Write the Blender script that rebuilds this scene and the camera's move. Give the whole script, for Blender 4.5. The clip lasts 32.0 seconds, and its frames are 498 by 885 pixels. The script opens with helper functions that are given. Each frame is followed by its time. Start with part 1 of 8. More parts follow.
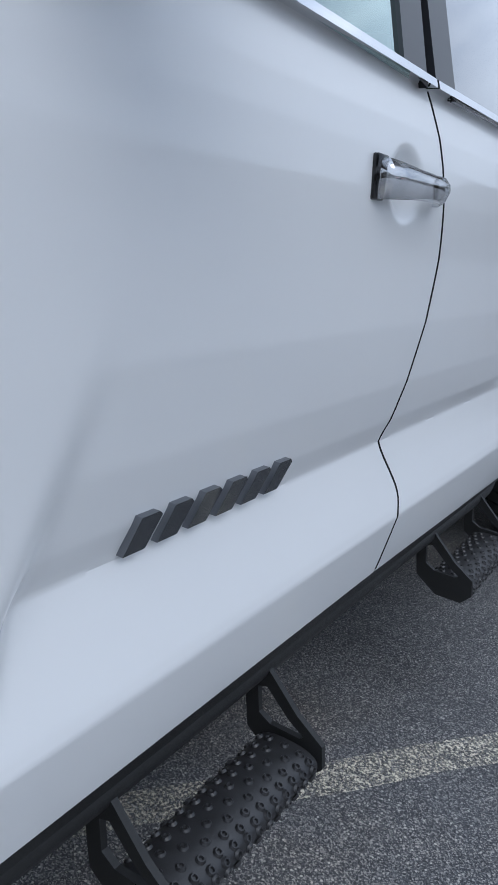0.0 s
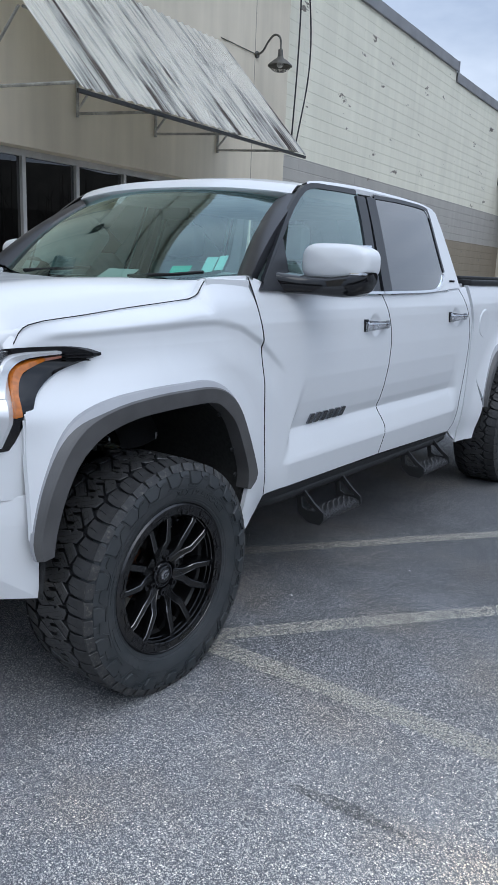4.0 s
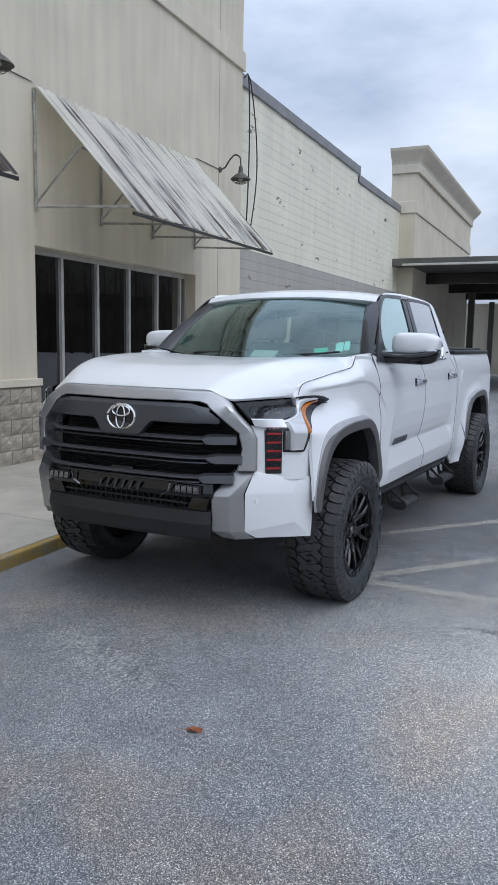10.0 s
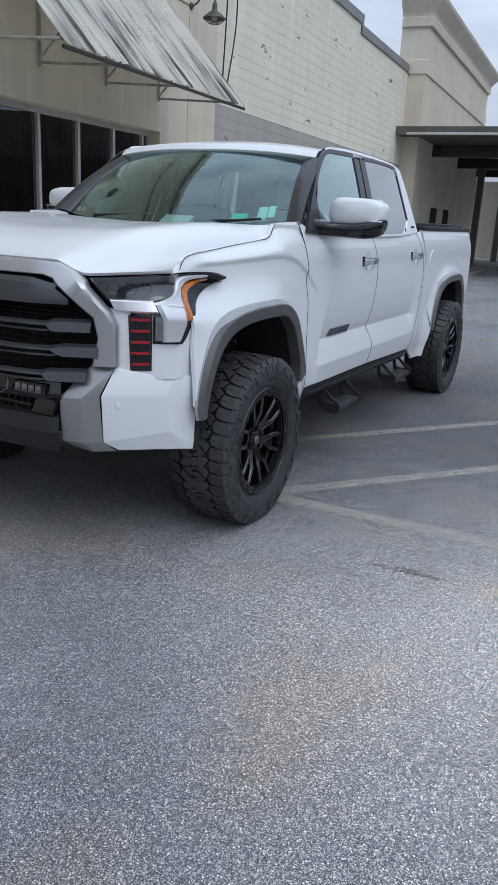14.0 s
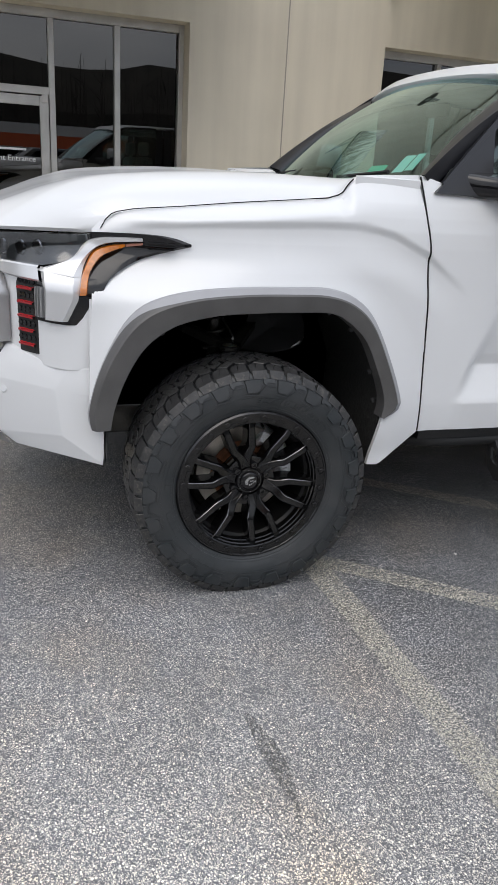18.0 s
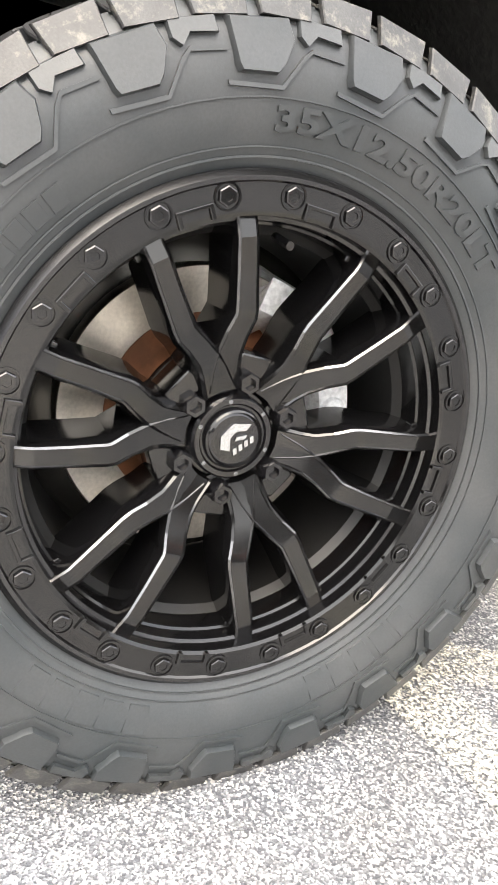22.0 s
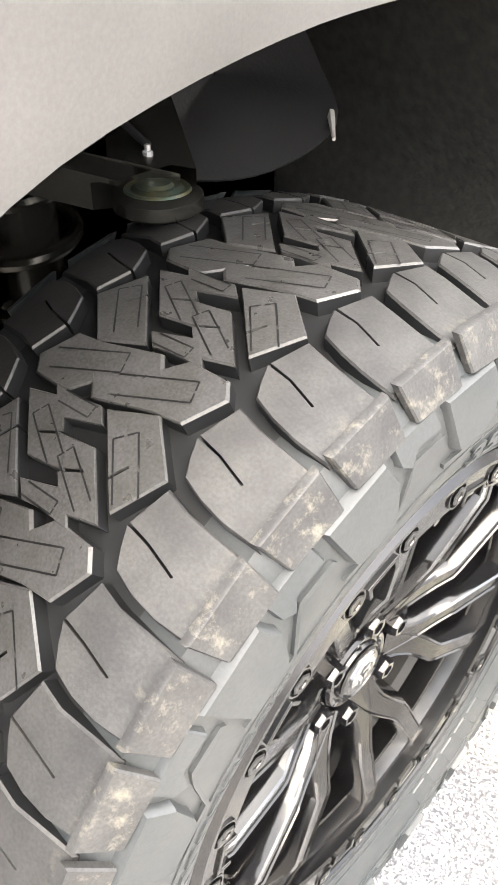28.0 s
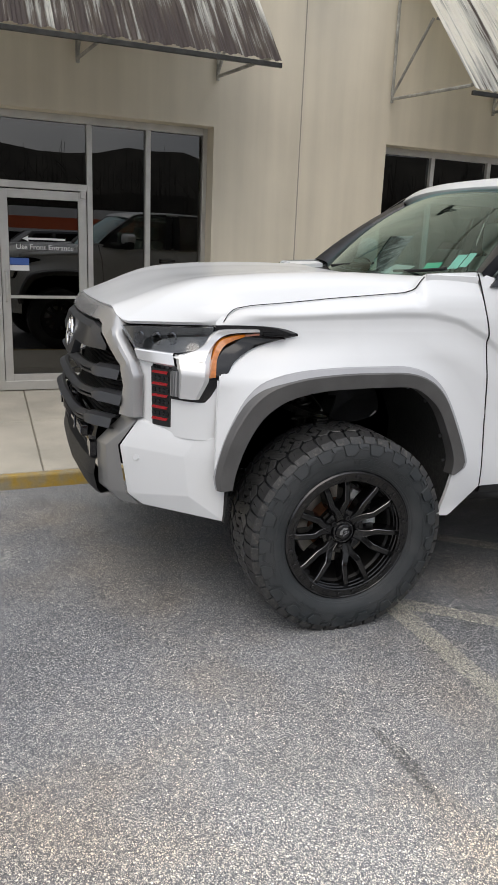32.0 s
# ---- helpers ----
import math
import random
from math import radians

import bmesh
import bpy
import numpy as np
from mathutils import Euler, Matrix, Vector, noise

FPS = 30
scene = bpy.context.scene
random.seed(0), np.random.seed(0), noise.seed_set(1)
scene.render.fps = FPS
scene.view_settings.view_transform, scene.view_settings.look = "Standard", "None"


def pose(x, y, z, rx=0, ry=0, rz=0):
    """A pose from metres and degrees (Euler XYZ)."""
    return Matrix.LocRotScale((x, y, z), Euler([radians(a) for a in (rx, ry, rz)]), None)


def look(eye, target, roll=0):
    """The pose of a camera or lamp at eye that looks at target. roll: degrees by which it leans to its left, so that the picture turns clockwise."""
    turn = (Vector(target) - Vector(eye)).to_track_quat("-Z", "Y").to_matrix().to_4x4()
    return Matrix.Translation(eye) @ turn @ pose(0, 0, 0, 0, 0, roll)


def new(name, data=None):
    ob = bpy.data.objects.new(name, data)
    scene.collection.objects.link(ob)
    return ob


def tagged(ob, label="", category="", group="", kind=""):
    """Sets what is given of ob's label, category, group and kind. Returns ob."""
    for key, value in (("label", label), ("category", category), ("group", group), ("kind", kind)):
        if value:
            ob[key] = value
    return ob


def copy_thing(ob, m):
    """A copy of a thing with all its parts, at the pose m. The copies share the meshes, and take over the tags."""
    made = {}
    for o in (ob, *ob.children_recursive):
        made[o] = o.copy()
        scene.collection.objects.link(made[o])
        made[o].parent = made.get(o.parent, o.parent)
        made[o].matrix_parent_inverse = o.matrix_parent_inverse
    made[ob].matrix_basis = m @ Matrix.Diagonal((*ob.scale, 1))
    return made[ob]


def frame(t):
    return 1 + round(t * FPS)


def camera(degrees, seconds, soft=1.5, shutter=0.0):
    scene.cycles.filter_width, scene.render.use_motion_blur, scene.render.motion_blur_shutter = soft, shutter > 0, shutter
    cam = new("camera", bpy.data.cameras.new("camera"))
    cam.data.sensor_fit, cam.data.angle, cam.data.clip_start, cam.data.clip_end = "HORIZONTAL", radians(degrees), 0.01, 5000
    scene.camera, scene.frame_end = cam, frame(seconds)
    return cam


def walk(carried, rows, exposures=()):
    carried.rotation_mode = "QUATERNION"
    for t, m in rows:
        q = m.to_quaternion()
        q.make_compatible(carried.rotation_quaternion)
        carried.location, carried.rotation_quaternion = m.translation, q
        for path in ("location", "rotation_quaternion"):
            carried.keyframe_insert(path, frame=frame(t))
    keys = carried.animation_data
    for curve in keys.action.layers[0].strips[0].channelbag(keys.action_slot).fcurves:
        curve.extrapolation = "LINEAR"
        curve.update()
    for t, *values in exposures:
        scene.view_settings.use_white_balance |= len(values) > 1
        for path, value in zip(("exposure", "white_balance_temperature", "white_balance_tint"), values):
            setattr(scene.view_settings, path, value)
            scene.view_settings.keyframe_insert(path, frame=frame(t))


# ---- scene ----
cam = camera(36.6, 32.0)
PATH = [
    (0, (1.513, 0.528, 1.254), (0.514, 2.167, 0.691), 6.3),
    (0.5, (1.811, 0.306, 1.386), (0.661, 1.844, 0.828), 5.6),
    (1, (2.124, -0.013, 1.543), (0.88, 1.461, 1.013), 4.5),
    (1.5, (2.429, -0.402, 1.615), (1.162, 1.075, 1.153), 4.2),
    (2, (2.776, -0.656, 1.592), (1.465, 0.786, 1.141), 3.0),
    (2.5, (3.0, -0.981, 1.621), (1.719, 0.488, 1.175), 1.9),
    (4.5, (2.882, -2.275, 1.612), (1.766, -0.675, 1.173), 2.3),
    (5, (2.657, -2.378, 1.607), (1.554, -0.762, 1.192), 1.2),
    (5.5, (2.493, -2.516, 1.614), (1.423, -0.877, 1.205), 0.8),
    (6, (2.346, -2.791, 1.625), (1.317, -1.13, 1.201), 0.7),
    (6.5, (2.34, -3.043, 1.625), (1.243, -1.427, 1.193), 0.9),
    (7, (2.406, -3.297, 1.63), (1.182, -1.777, 1.196), 0.2),
    (7.5, (2.455, -3.555, 1.638), (1.234, -2.019, 1.252), 0.4),
    (8, (2.495, -3.871, 1.649), (1.377, -2.244, 1.327), 0.7),
    (8.5, (2.626, -4.106, 1.653), (1.527, -2.457, 1.382), 1.2),
    (9, (2.745, -4.324, 1.657), (1.682, -2.651, 1.39), 1.0),
    (9.5, (2.731, -4.552, 1.646), (1.753, -2.828, 1.375), 0.4),
    (10, (2.711, -4.652, 1.653), (1.794, -2.894, 1.388), 1.0),
    (10.5, (2.725, -4.678, 1.659), (1.837, -2.905, 1.405), 1.2),
    (11, (2.735, -4.676, 1.654), (1.871, -2.89, 1.403), 1.0),
    (11.5, (2.738, -4.676, 1.658), (1.867, -2.893, 1.405), 1.1),
    (12, (2.738, -4.661, 1.653), (1.84, -2.894, 1.386), 0.9),
    (12.5, (2.762, -4.555, 1.64), (1.861, -2.797, 1.328), 0.9),
    (13, (2.87, -4.263, 1.649), (1.969, -2.515, 1.287), 1.6),
    (13.5, (2.892, -3.945, 1.622), (2.015, -2.205, 1.171), 2.2),
    (14, (2.858, -3.557, 1.6), (1.979, -1.854, 1.026), 3.0),
    (14.5, (2.911, -3.146, 1.606), (1.896, -1.537, 0.989), 3.3),
    (16.5, (3.2, -1.65, 1.597), (1.646, -0.579, 0.936), 5.2),
    (17, (3.483, -1.38, 1.594), (1.799, -0.512, 0.952), 4.7),
    (17.5, (3.584, -1.007, 1.56), (1.813, -0.341, 0.912), 4.9),
    (18, (3.648, -0.844, 1.572), (1.859, -0.268, 0.89), 3.4),
    (18.5, (3.643, -0.807, 1.581), (1.855, -0.258, 0.872), 2.6),
    (19, (3.585, -0.803, 1.582), (1.801, -0.259, 0.86), 2.4),
    (19.5, (3.388, -0.882, 1.547), (1.648, -0.239, 0.799), 3.6),
    (20, (3.064, -0.918, 1.503), (1.409, -0.146, 0.688), 4.4),
    (20.5, (2.629, -0.721, 1.445), (1.035, 0.092, 0.551), 4.6),
    (21, (2.13, -0.545, 1.274), (0.58, 0.281, 0.317), 5.2),
    (21.5, (1.843, -0.392, 0.927), (0.268, 0.436, 0.015), 5.4),
    (22, (1.833, -0.34, 0.723), (0.128, 0.458, 0.049), 4.3),
    (22.5, (1.809, -0.315, 0.712), (0.049, 0.417, 0.108), 2.5),
    (23, (1.789, -0.301, 0.72), (0.008, 0.411, 0.151), 1.7),
    (23.5, (1.777, -0.253, 0.784), (0.003, 0.534, 0.3), 0.4),
    (24, (1.745, -0.228, 0.797), (0.016, 0.675, 0.356), 0.3),
    (24.5, (1.739, -0.224, 0.791), (0.034, 0.724, 0.349), 0.9),
    (25, (1.773, -0.267, 0.79), (0.049, 0.648, 0.355), 1.5),
    (25.5, (1.765, -0.39, 0.873), (0.032, 0.47, 0.364), 3.3),
    (26, (1.568, -0.441, 1.114), (0.049, 0.465, 0.181), 4.6),
    (26.5, (1.38, -0.349, 1.123), (0.036, 0.544, -0.059), -1.4),
    (28.7, (1.323, -0.506, 1.164), (0.278, 0.704, -0.037), 3.2),
    (29, (1.505, -0.512, 1.219), (0.264, 0.586, 0.099), 1.4),
    (29.5, (1.836, -0.565, 1.339), (0.413, 0.453, 0.369), 1.9),
    (30, (2.217, -0.749, 1.459), (0.707, 0.267, 0.631), 3.3),
    (30.5, (2.682, -0.822, 1.541), (1.021, 0.048, 0.845), 4.0),
    (31, (3.136, -0.963, 1.601), (1.404, -0.186, 0.971), 3.6),
    (31.5, (3.541, -1.266, 1.652), (1.761, -0.557, 1.079), 2.5),
    (32, (3.937, -1.479, 1.67), (2.112, -0.839, 1.16), 2.4),
]
EXPOSURES = [(0.0, 0.24, 5840, 9), (1.2, 0.24, 5740, 8), (2.5, 0.24, 5740, 8), (4.5, 0.21, 5790, 9), (6.0, 0.16, 5770, 9), (6.6, 0.20, 5830, 9), (7.2, 0.36, 6200, 10), (8.0, 0.54, 6400, 10), (9.0, 0.56, 6290, 10), (10.0, 0.28, 5940, 10), (10.5, 0.26, 5950, 10), (12.0, 0.24, 5990, 10), (14.0, 0.14, 5890, 10), (16.5, 0.35, 6450, 11), (19.0, 0.38, 6700, 11), (20.5, 0.38, 6650, 11), (21.0, 1.05, 6400, 10), (21.6, 2.2, 7230, 11), (23.0, 3.45, 7730, 11), (25.0, 3.68, 7730, 11), (26.0, 3.62, 7730, 11), (29.3, 3.25, 7430, 11), (30.0, 1.5, 7130, 11), (30.5, 0.5, 6930, 11), (31.0, 0.4, 6350, 11), (32.0, 0.42, 6930, 11)]
walk(cam, [(t, look(eye, target, roll)) for t, eye, target, roll in PATH], EXPOSURES)

# ---- light ----
world = bpy.data.worlds.new("overcast_sky")
scene.world = world
world.use_nodes = True
wt = world.node_tree
wt.nodes.clear()
w_out = wt.nodes.new("ShaderNodeOutputWorld")
w_bg = wt.nodes.new("ShaderNodeBackground")
w_sky = wt.nodes.new("ShaderNodeTexSky")
w_sky.sky_type, w_sky.sun_disc = "NISHITA", False
w_sky.sun_elevation, w_sky.sun_rotation = radians(52), radians(120)
w_sky.air_density, w_sky.dust_density = 1.0, 3.0
w_co = wt.nodes.new("ShaderNodeTexCoord")
w_map = wt.nodes.new("ShaderNodeMapping")
w_map.inputs["Scale"].default_value = (1.0, 1.0, 2.6)
w_noise = wt.nodes.new("ShaderNodeTexNoise")
w_noise.inputs["Scale"].default_value, w_noise.inputs["Detail"].default_value = 2.2, 6.0
w_noise.inputs["Roughness"].default_value = 0.55
w_ramp = wt.nodes.new("ShaderNodeValToRGB")
w_ramp.color_ramp.elements[0].position, w_ramp.color_ramp.elements[0].color = 0.32, (3.5, 4.0, 4.9, 1)
w_ramp.color_ramp.elements[1].position, w_ramp.color_ramp.elements[1].color = 0.70, (8.2, 8.5, 9.0, 1)
w_mix = wt.nodes.new("ShaderNodeMixRGB")
w_mix.inputs[0].default_value = 0.86
wt.links.new(w_co.outputs["Generated"], w_map.inputs["Vector"])
wt.links.new(w_map.outputs[0], w_noise.inputs["Vector"])
wt.links.new(w_noise.outputs["Fac"], w_ramp.inputs[0])
wt.links.new(w_sky.outputs[0], w_mix.inputs[1])
wt.links.new(w_ramp.outputs[0], w_mix.inputs[2])
w_sep = wt.nodes.new("ShaderNodeSeparateXYZ")
wt.links.new(w_co.outputs["Generated"], w_sep.inputs[0])
w_el = wt.nodes.new("ShaderNodeMapRange")
w_el.inputs[3].default_value, w_el.inputs[4].default_value = 0.58, 1.47
wt.links.new(w_sep.outputs["Z"], w_el.inputs[0])
w_grad = wt.nodes.new("ShaderNodeVectorMath")
w_grad.operation = "SCALE"
wt.links.new(w_mix.outputs[0], w_grad.inputs[0])
wt.links.new(w_el.outputs[0], w_grad.inputs["Scale"])
wt.links.new(w_grad.outputs[0], w_bg.inputs[0])
wt.links.new(w_bg.outputs[0], w_out.inputs[0])
w_bg.inputs[1].default_value = 0.135
sun = new("sun", bpy.data.lights.new("sun", "SUN"))
sun.data.energy, sun.data.angle, sun.data.color = 0.6, radians(45), (1.0, 0.96, 0.90)
sun.matrix_world = look((9, -5, 14), (0, 0, 0))


# ---- materials ----
def mat(name, color, rough=0.5, metal=0.0, coat=0.0, spec=0.5, vary=0.0, vscale=6.0, grain=0.0, gscale=120.0, bump=0.0, bscale=200.0, color2=None, piece=0.0, rvary=0.0):
    m = bpy.data.materials.new(name)
    m.use_nodes = True
    nt = m.node_tree
    b = nt.nodes["Principled BSDF"]
    b.inputs["Base Color"].default_value = (*color, 1)
    b.inputs["Roughness"].default_value, b.inputs["Metallic"].default_value = rough, metal
    b.inputs["Coat Weight"].default_value, b.inputs["Specular IOR Level"].default_value = coat, spec
    b.inputs["Coat Roughness"].default_value = 0.03
    co = nt.nodes.new("ShaderNodeTexCoord")
    last = None
    if vary or color2:
        n = nt.nodes.new("ShaderNodeTexNoise")
        n.inputs["Scale"].default_value, n.inputs["Detail"].default_value = vscale, 5
        nt.links.new(co.outputs["Object"], n.inputs["Vector"])
        r = nt.nodes.new("ShaderNodeValToRGB")
        c2 = color2 or tuple(c * (1 - vary) for c in color)
        r.color_ramp.elements[0].position, r.color_ramp.elements[0].color = 0.35, (*c2, 1)
        r.color_ramp.elements[1].position, r.color_ramp.elements[1].color = 0.65, (*color, 1)
        nt.links.new(n.outputs["Fac"], r.inputs[0])
        last = r.outputs[0]
    if grain:
        n = nt.nodes.new("ShaderNodeTexNoise")
        n.inputs["Scale"].default_value, n.inputs["Detail"].default_value = gscale, 2
        nt.links.new(co.outputs["Object"], n.inputs["Vector"])
        r = nt.nodes.new("ShaderNodeMapRange")
        r.inputs[1].default_value, r.inputs[2].default_value = 0.3, 0.7
        r.inputs[3].default_value, r.inputs[4].default_value = 1 - grain, 1 + grain
        nt.links.new(n.outputs["Fac"], r.inputs[0])
        h = nt.nodes.new("ShaderNodeVectorMath")
        h.operation = "SCALE"
        h.inputs[0].default_value = color
        if last:
            nt.links.new(last, h.inputs[0])
        nt.links.new(r.outputs[0], h.inputs["Scale"])
        last = h.outputs[0]
    if piece:
        o = nt.nodes.new("ShaderNodeObjectInfo")
        r = nt.nodes.new("ShaderNodeMapRange")
        r.inputs[3].default_value, r.inputs[4].default_value = 1 - piece, 1 + piece
        nt.links.new(o.outputs["Random"], r.inputs[0])
        h = nt.nodes.new("ShaderNodeVectorMath")
        h.operation = "SCALE"
        h.inputs[0].default_value = color
        if last:
            nt.links.new(last, h.inputs[0])
        nt.links.new(r.outputs[0], h.inputs["Scale"])
        last = h.outputs[0]
    if last:
        nt.links.new(last, b.inputs["Base Color"])
    if rvary:
        n = nt.nodes.new("ShaderNodeTexNoise")
        n.inputs["Scale"].default_value, n.inputs["Detail"].default_value = vscale * 2.3, 4
        nt.links.new(co.outputs["Object"], n.inputs["Vector"])
        r = nt.nodes.new("ShaderNodeMapRange")
        r.inputs[1].default_value, r.inputs[2].default_value = 0.3, 0.7
        r.inputs[3].default_value, r.inputs[4].default_value = max(rough - rvary, 0.02), rough + rvary
        nt.links.new(n.outputs["Fac"], r.inputs[0])
        nt.links.new(r.outputs[0], b.inputs["Roughness"])
    if bump:
        n = nt.nodes.new("ShaderNodeTexNoise")
        n.inputs["Scale"].default_value, n.inputs["Detail"].default_value = bscale, 4
        nt.links.new(co.outputs["Object"], n.inputs["Vector"])
        u = nt.nodes.new("ShaderNodeBump")
        u.inputs["Strength"].default_value, u.inputs["Distance"].default_value = bump, 0.01
        nt.links.new(n.outputs["Fac"], u.inputs["Height"])
        nt.links.new(u.outputs[0], b.inputs["Normal"])
    return m


def glass(name, color, alpha_mix, rough=0.0, sheen=(1.0, 1.0, 1.0)):
    """A tinted pane: part clear, part dark film, with real gloss."""
    m = bpy.data.materials.new(name)
    m.use_nodes = True
    nt = m.node_tree
    nt.nodes.clear()
    out = nt.nodes.new("ShaderNodeOutputMaterial")
    tr = nt.nodes.new("ShaderNodeBsdfTransparent")
    tr.inputs[0].default_value = (*color, 1)
    gl = nt.nodes.new("ShaderNodeBsdfGlossy")
    gl.inputs["Roughness"].default_value = rough
    gl.inputs["Color"].default_value = (*sheen, 1)
    fr = nt.nodes.new("ShaderNodeFresnel")
    fr.inputs[0].default_value = 1.52
    mul = nt.nodes.new("ShaderNodeMath")
    mul.operation = "MULTIPLY"
    mul.use_clamp = True
    mul.inputs[1].default_value = alpha_mix
    mix = nt.nodes.new("ShaderNodeMixShader")
    nt.links.new(fr.outputs[0], mul.inputs[0])
    nt.links.new(mul.outputs[0], mix.inputs[0])
    nt.links.new(tr.outputs[0], mix.inputs[1])
    nt.links.new(gl.outputs[0], mix.inputs[2])
    nt.links.new(mix.outputs[0], out.inputs[0])
    return m


M_PAINT = mat("white_car_paint", (0.745, 0.76, 0.77), rough=0.30, coat=0.6, vary=0.012, vscale=3, bump=0.004, bscale=900)
M_FLARE = mat("grey_satin_plastic", (0.100, 0.098, 0.097), rough=0.42, grain=0.08, gscale=500, bump=0.05, bscale=900, vary=0.2, vscale=9)
M_BLACK = mat("black_gloss", (0.006, 0.006, 0.007), rough=0.10, coat=0.15)
M_FILM = mat("black_pillar_film", (0.022, 0.023, 0.027), rough=0.3, vary=0.1, vscale=4)
M_PLASTIC = mat("black_textured_plastic", (0.013, 0.0135, 0.014), rough=0.55, grain=0.2, gscale=700, bump=0.12, bscale=1200)
# near-black that paints the shade in panel gaps; also backs the grille
M_GAP = mat("gap_shade_black", (0.004, 0.004, 0.004), rough=0.9)
M_LINER = mat("wheel_well_liner", (0.022, 0.022, 0.021), rough=0.75, grain=0.4, gscale=60, bump=0.3, bscale=90)
M_SILVER = mat("satin_silver", (0.72, 0.725, 0.73), rough=0.26, metal=0.55, grain=0.04, gscale=900)
M_SILVERP = mat("silver_painted_plastic", (0.44, 0.44, 0.44), rough=0.27, metal=0.6, grain=0.05, gscale=900)
M_GRILLE = mat("grey_grille_bar", (0.062, 0.064, 0.069), rough=0.30, metal=0.4, grain=0.05, gscale=600)
M_CHROME = mat("chrome", (0.82, 0.83, 0.85), rough=0.06, metal=1.0)
M_DCHROME = mat("dark_chrome", (0.22, 0.23, 0.25), rough=0.14, metal=1.0)
M_RED = mat("red_reflector", (0.42, 0.015, 0.02), rough=0.25, coat=0.6)
M_AMBER = mat("amber_lens", (0.55, 0.16, 0.012), rough=0.15, coat=0.8, vary=0.3, vscale=60)
M_PINK = mat("dim_marker_lens", (0.30, 0.13, 0.09), rough=0.15, coat=0.8)
# grey between flare plastic and body white: the bevel's light put into colour
M_LIP = mat("lit_bevel_grey", (0.34, 0.345, 0.36), rough=0.36, vary=0.06, vscale=9)
M_LENS = glass("headlight_lens", (0.62, 0.64, 0.66), 2.4)
M_LAMPIN = mat("headlight_inside", (0.17, 0.175, 0.18), rough=0.35, metal=0.4, vary=0.25, vscale=14)
M_WIND = glass("windscreen_glass", (0.62, 0.88, 0.82), 2.2, sheen=(0.80, 1.0, 0.98))
M_SIDEG = glass("front_side_glass", (0.56, 0.70, 0.67), 3.0, sheen=(0.84, 1.0, 0.98))
M_TINT = glass("privacy_glass", (0.03, 0.032, 0.035), 2.4)
M_STORE = glass("storefront_glass", (0.05, 0.05, 0.052), 2.2)
M_RUBBER = mat("tyre_rubber", (0.058, 0.058, 0.060), rough=0.36, vary=0.35, vscale=30, grain=0.22, gscale=420, bump=0.06, bscale=500, color2=(0.046, 0.046, 0.045), rvary=0.1)
# rubber darkened to paint the shade down in the tread grooves
M_GROOVE_SHADE = mat("groove_shade_rubber", (0.008, 0.009, 0.0105), rough=0.5, vary=0.3, vscale=20)
M_DUSTY = mat("scuffed_shoulder_rubber", (0.024, 0.024, 0.025), rough=0.46, vscale=30, color2=(0.042, 0.042, 0.042), grain=0.2, gscale=420, bump=0.06, bscale=400)
M_SIDEW = mat("tyre_sidewall", (0.026, 0.031, 0.034), rough=0.42, vary=0.3, vscale=9, grain=0.10, gscale=320, bump=0.04, bscale=600, color2=(0.042, 0.045, 0.047), rvary=0.08)
M_WHEEL = mat("gloss_black_alloy", (0.0035, 0.0035, 0.0038), rough=0.13, metal=0.0, spec=0.6, grain=0.1, gscale=700, rvary=0.03)
M_BARREL = mat("dusty_black_barrel", (0.006, 0.006, 0.006), rough=0.55, grain=0.2, gscale=200, vary=0.3, vscale=12)
M_ROTOR = mat("brake_rotor", (0.60, 0.56, 0.50), rough=0.34, metal=0.95, vary=0.25, vscale=14, grain=0.1, gscale=200)
M_RUST = mat("rusty_rotor_hat", (0.28, 0.11, 0.05), rough=0.8, metal=0.2, vary=0.5, vscale=30)
M_CALIPER = mat("cast_caliper", (0.80, 0.81, 0.81), rough=0.45, metal=0.2, grain=0.2, gscale=120, bump=0.1, bscale=150)
M_STEEL = mat("dark_steel", (0.06, 0.058, 0.052), rough=0.26, metal=0.7, vary=0.4, vscale=18)
M_LOGO = mat("silver_mark", (0.55, 0.56, 0.58), rough=0.2, metal=1.0)
M_SEAT = mat("grey_interior", (0.46, 0.47, 0.46), rough=0.8, vary=0.2, vscale=8)
M_DASH = mat("dark_dashboard", (0.045, 0.047, 0.048), rough=0.7, grain=0.2, gscale=300)
M_GREEN = mat("green_sticker", (0.05, 0.55, 0.36), rough=0.5)
M_PALE = mat("pale_sticker", (0.45, 0.72, 0.66), rough=0.5)
M_PAPER = mat("paper", (0.6, 0.6, 0.57), rough=0.8)
M_LETTERP = mat("white_scrap", (0.7, 0.7, 0.68), rough=0.8, vary=0.2, vscale=80)

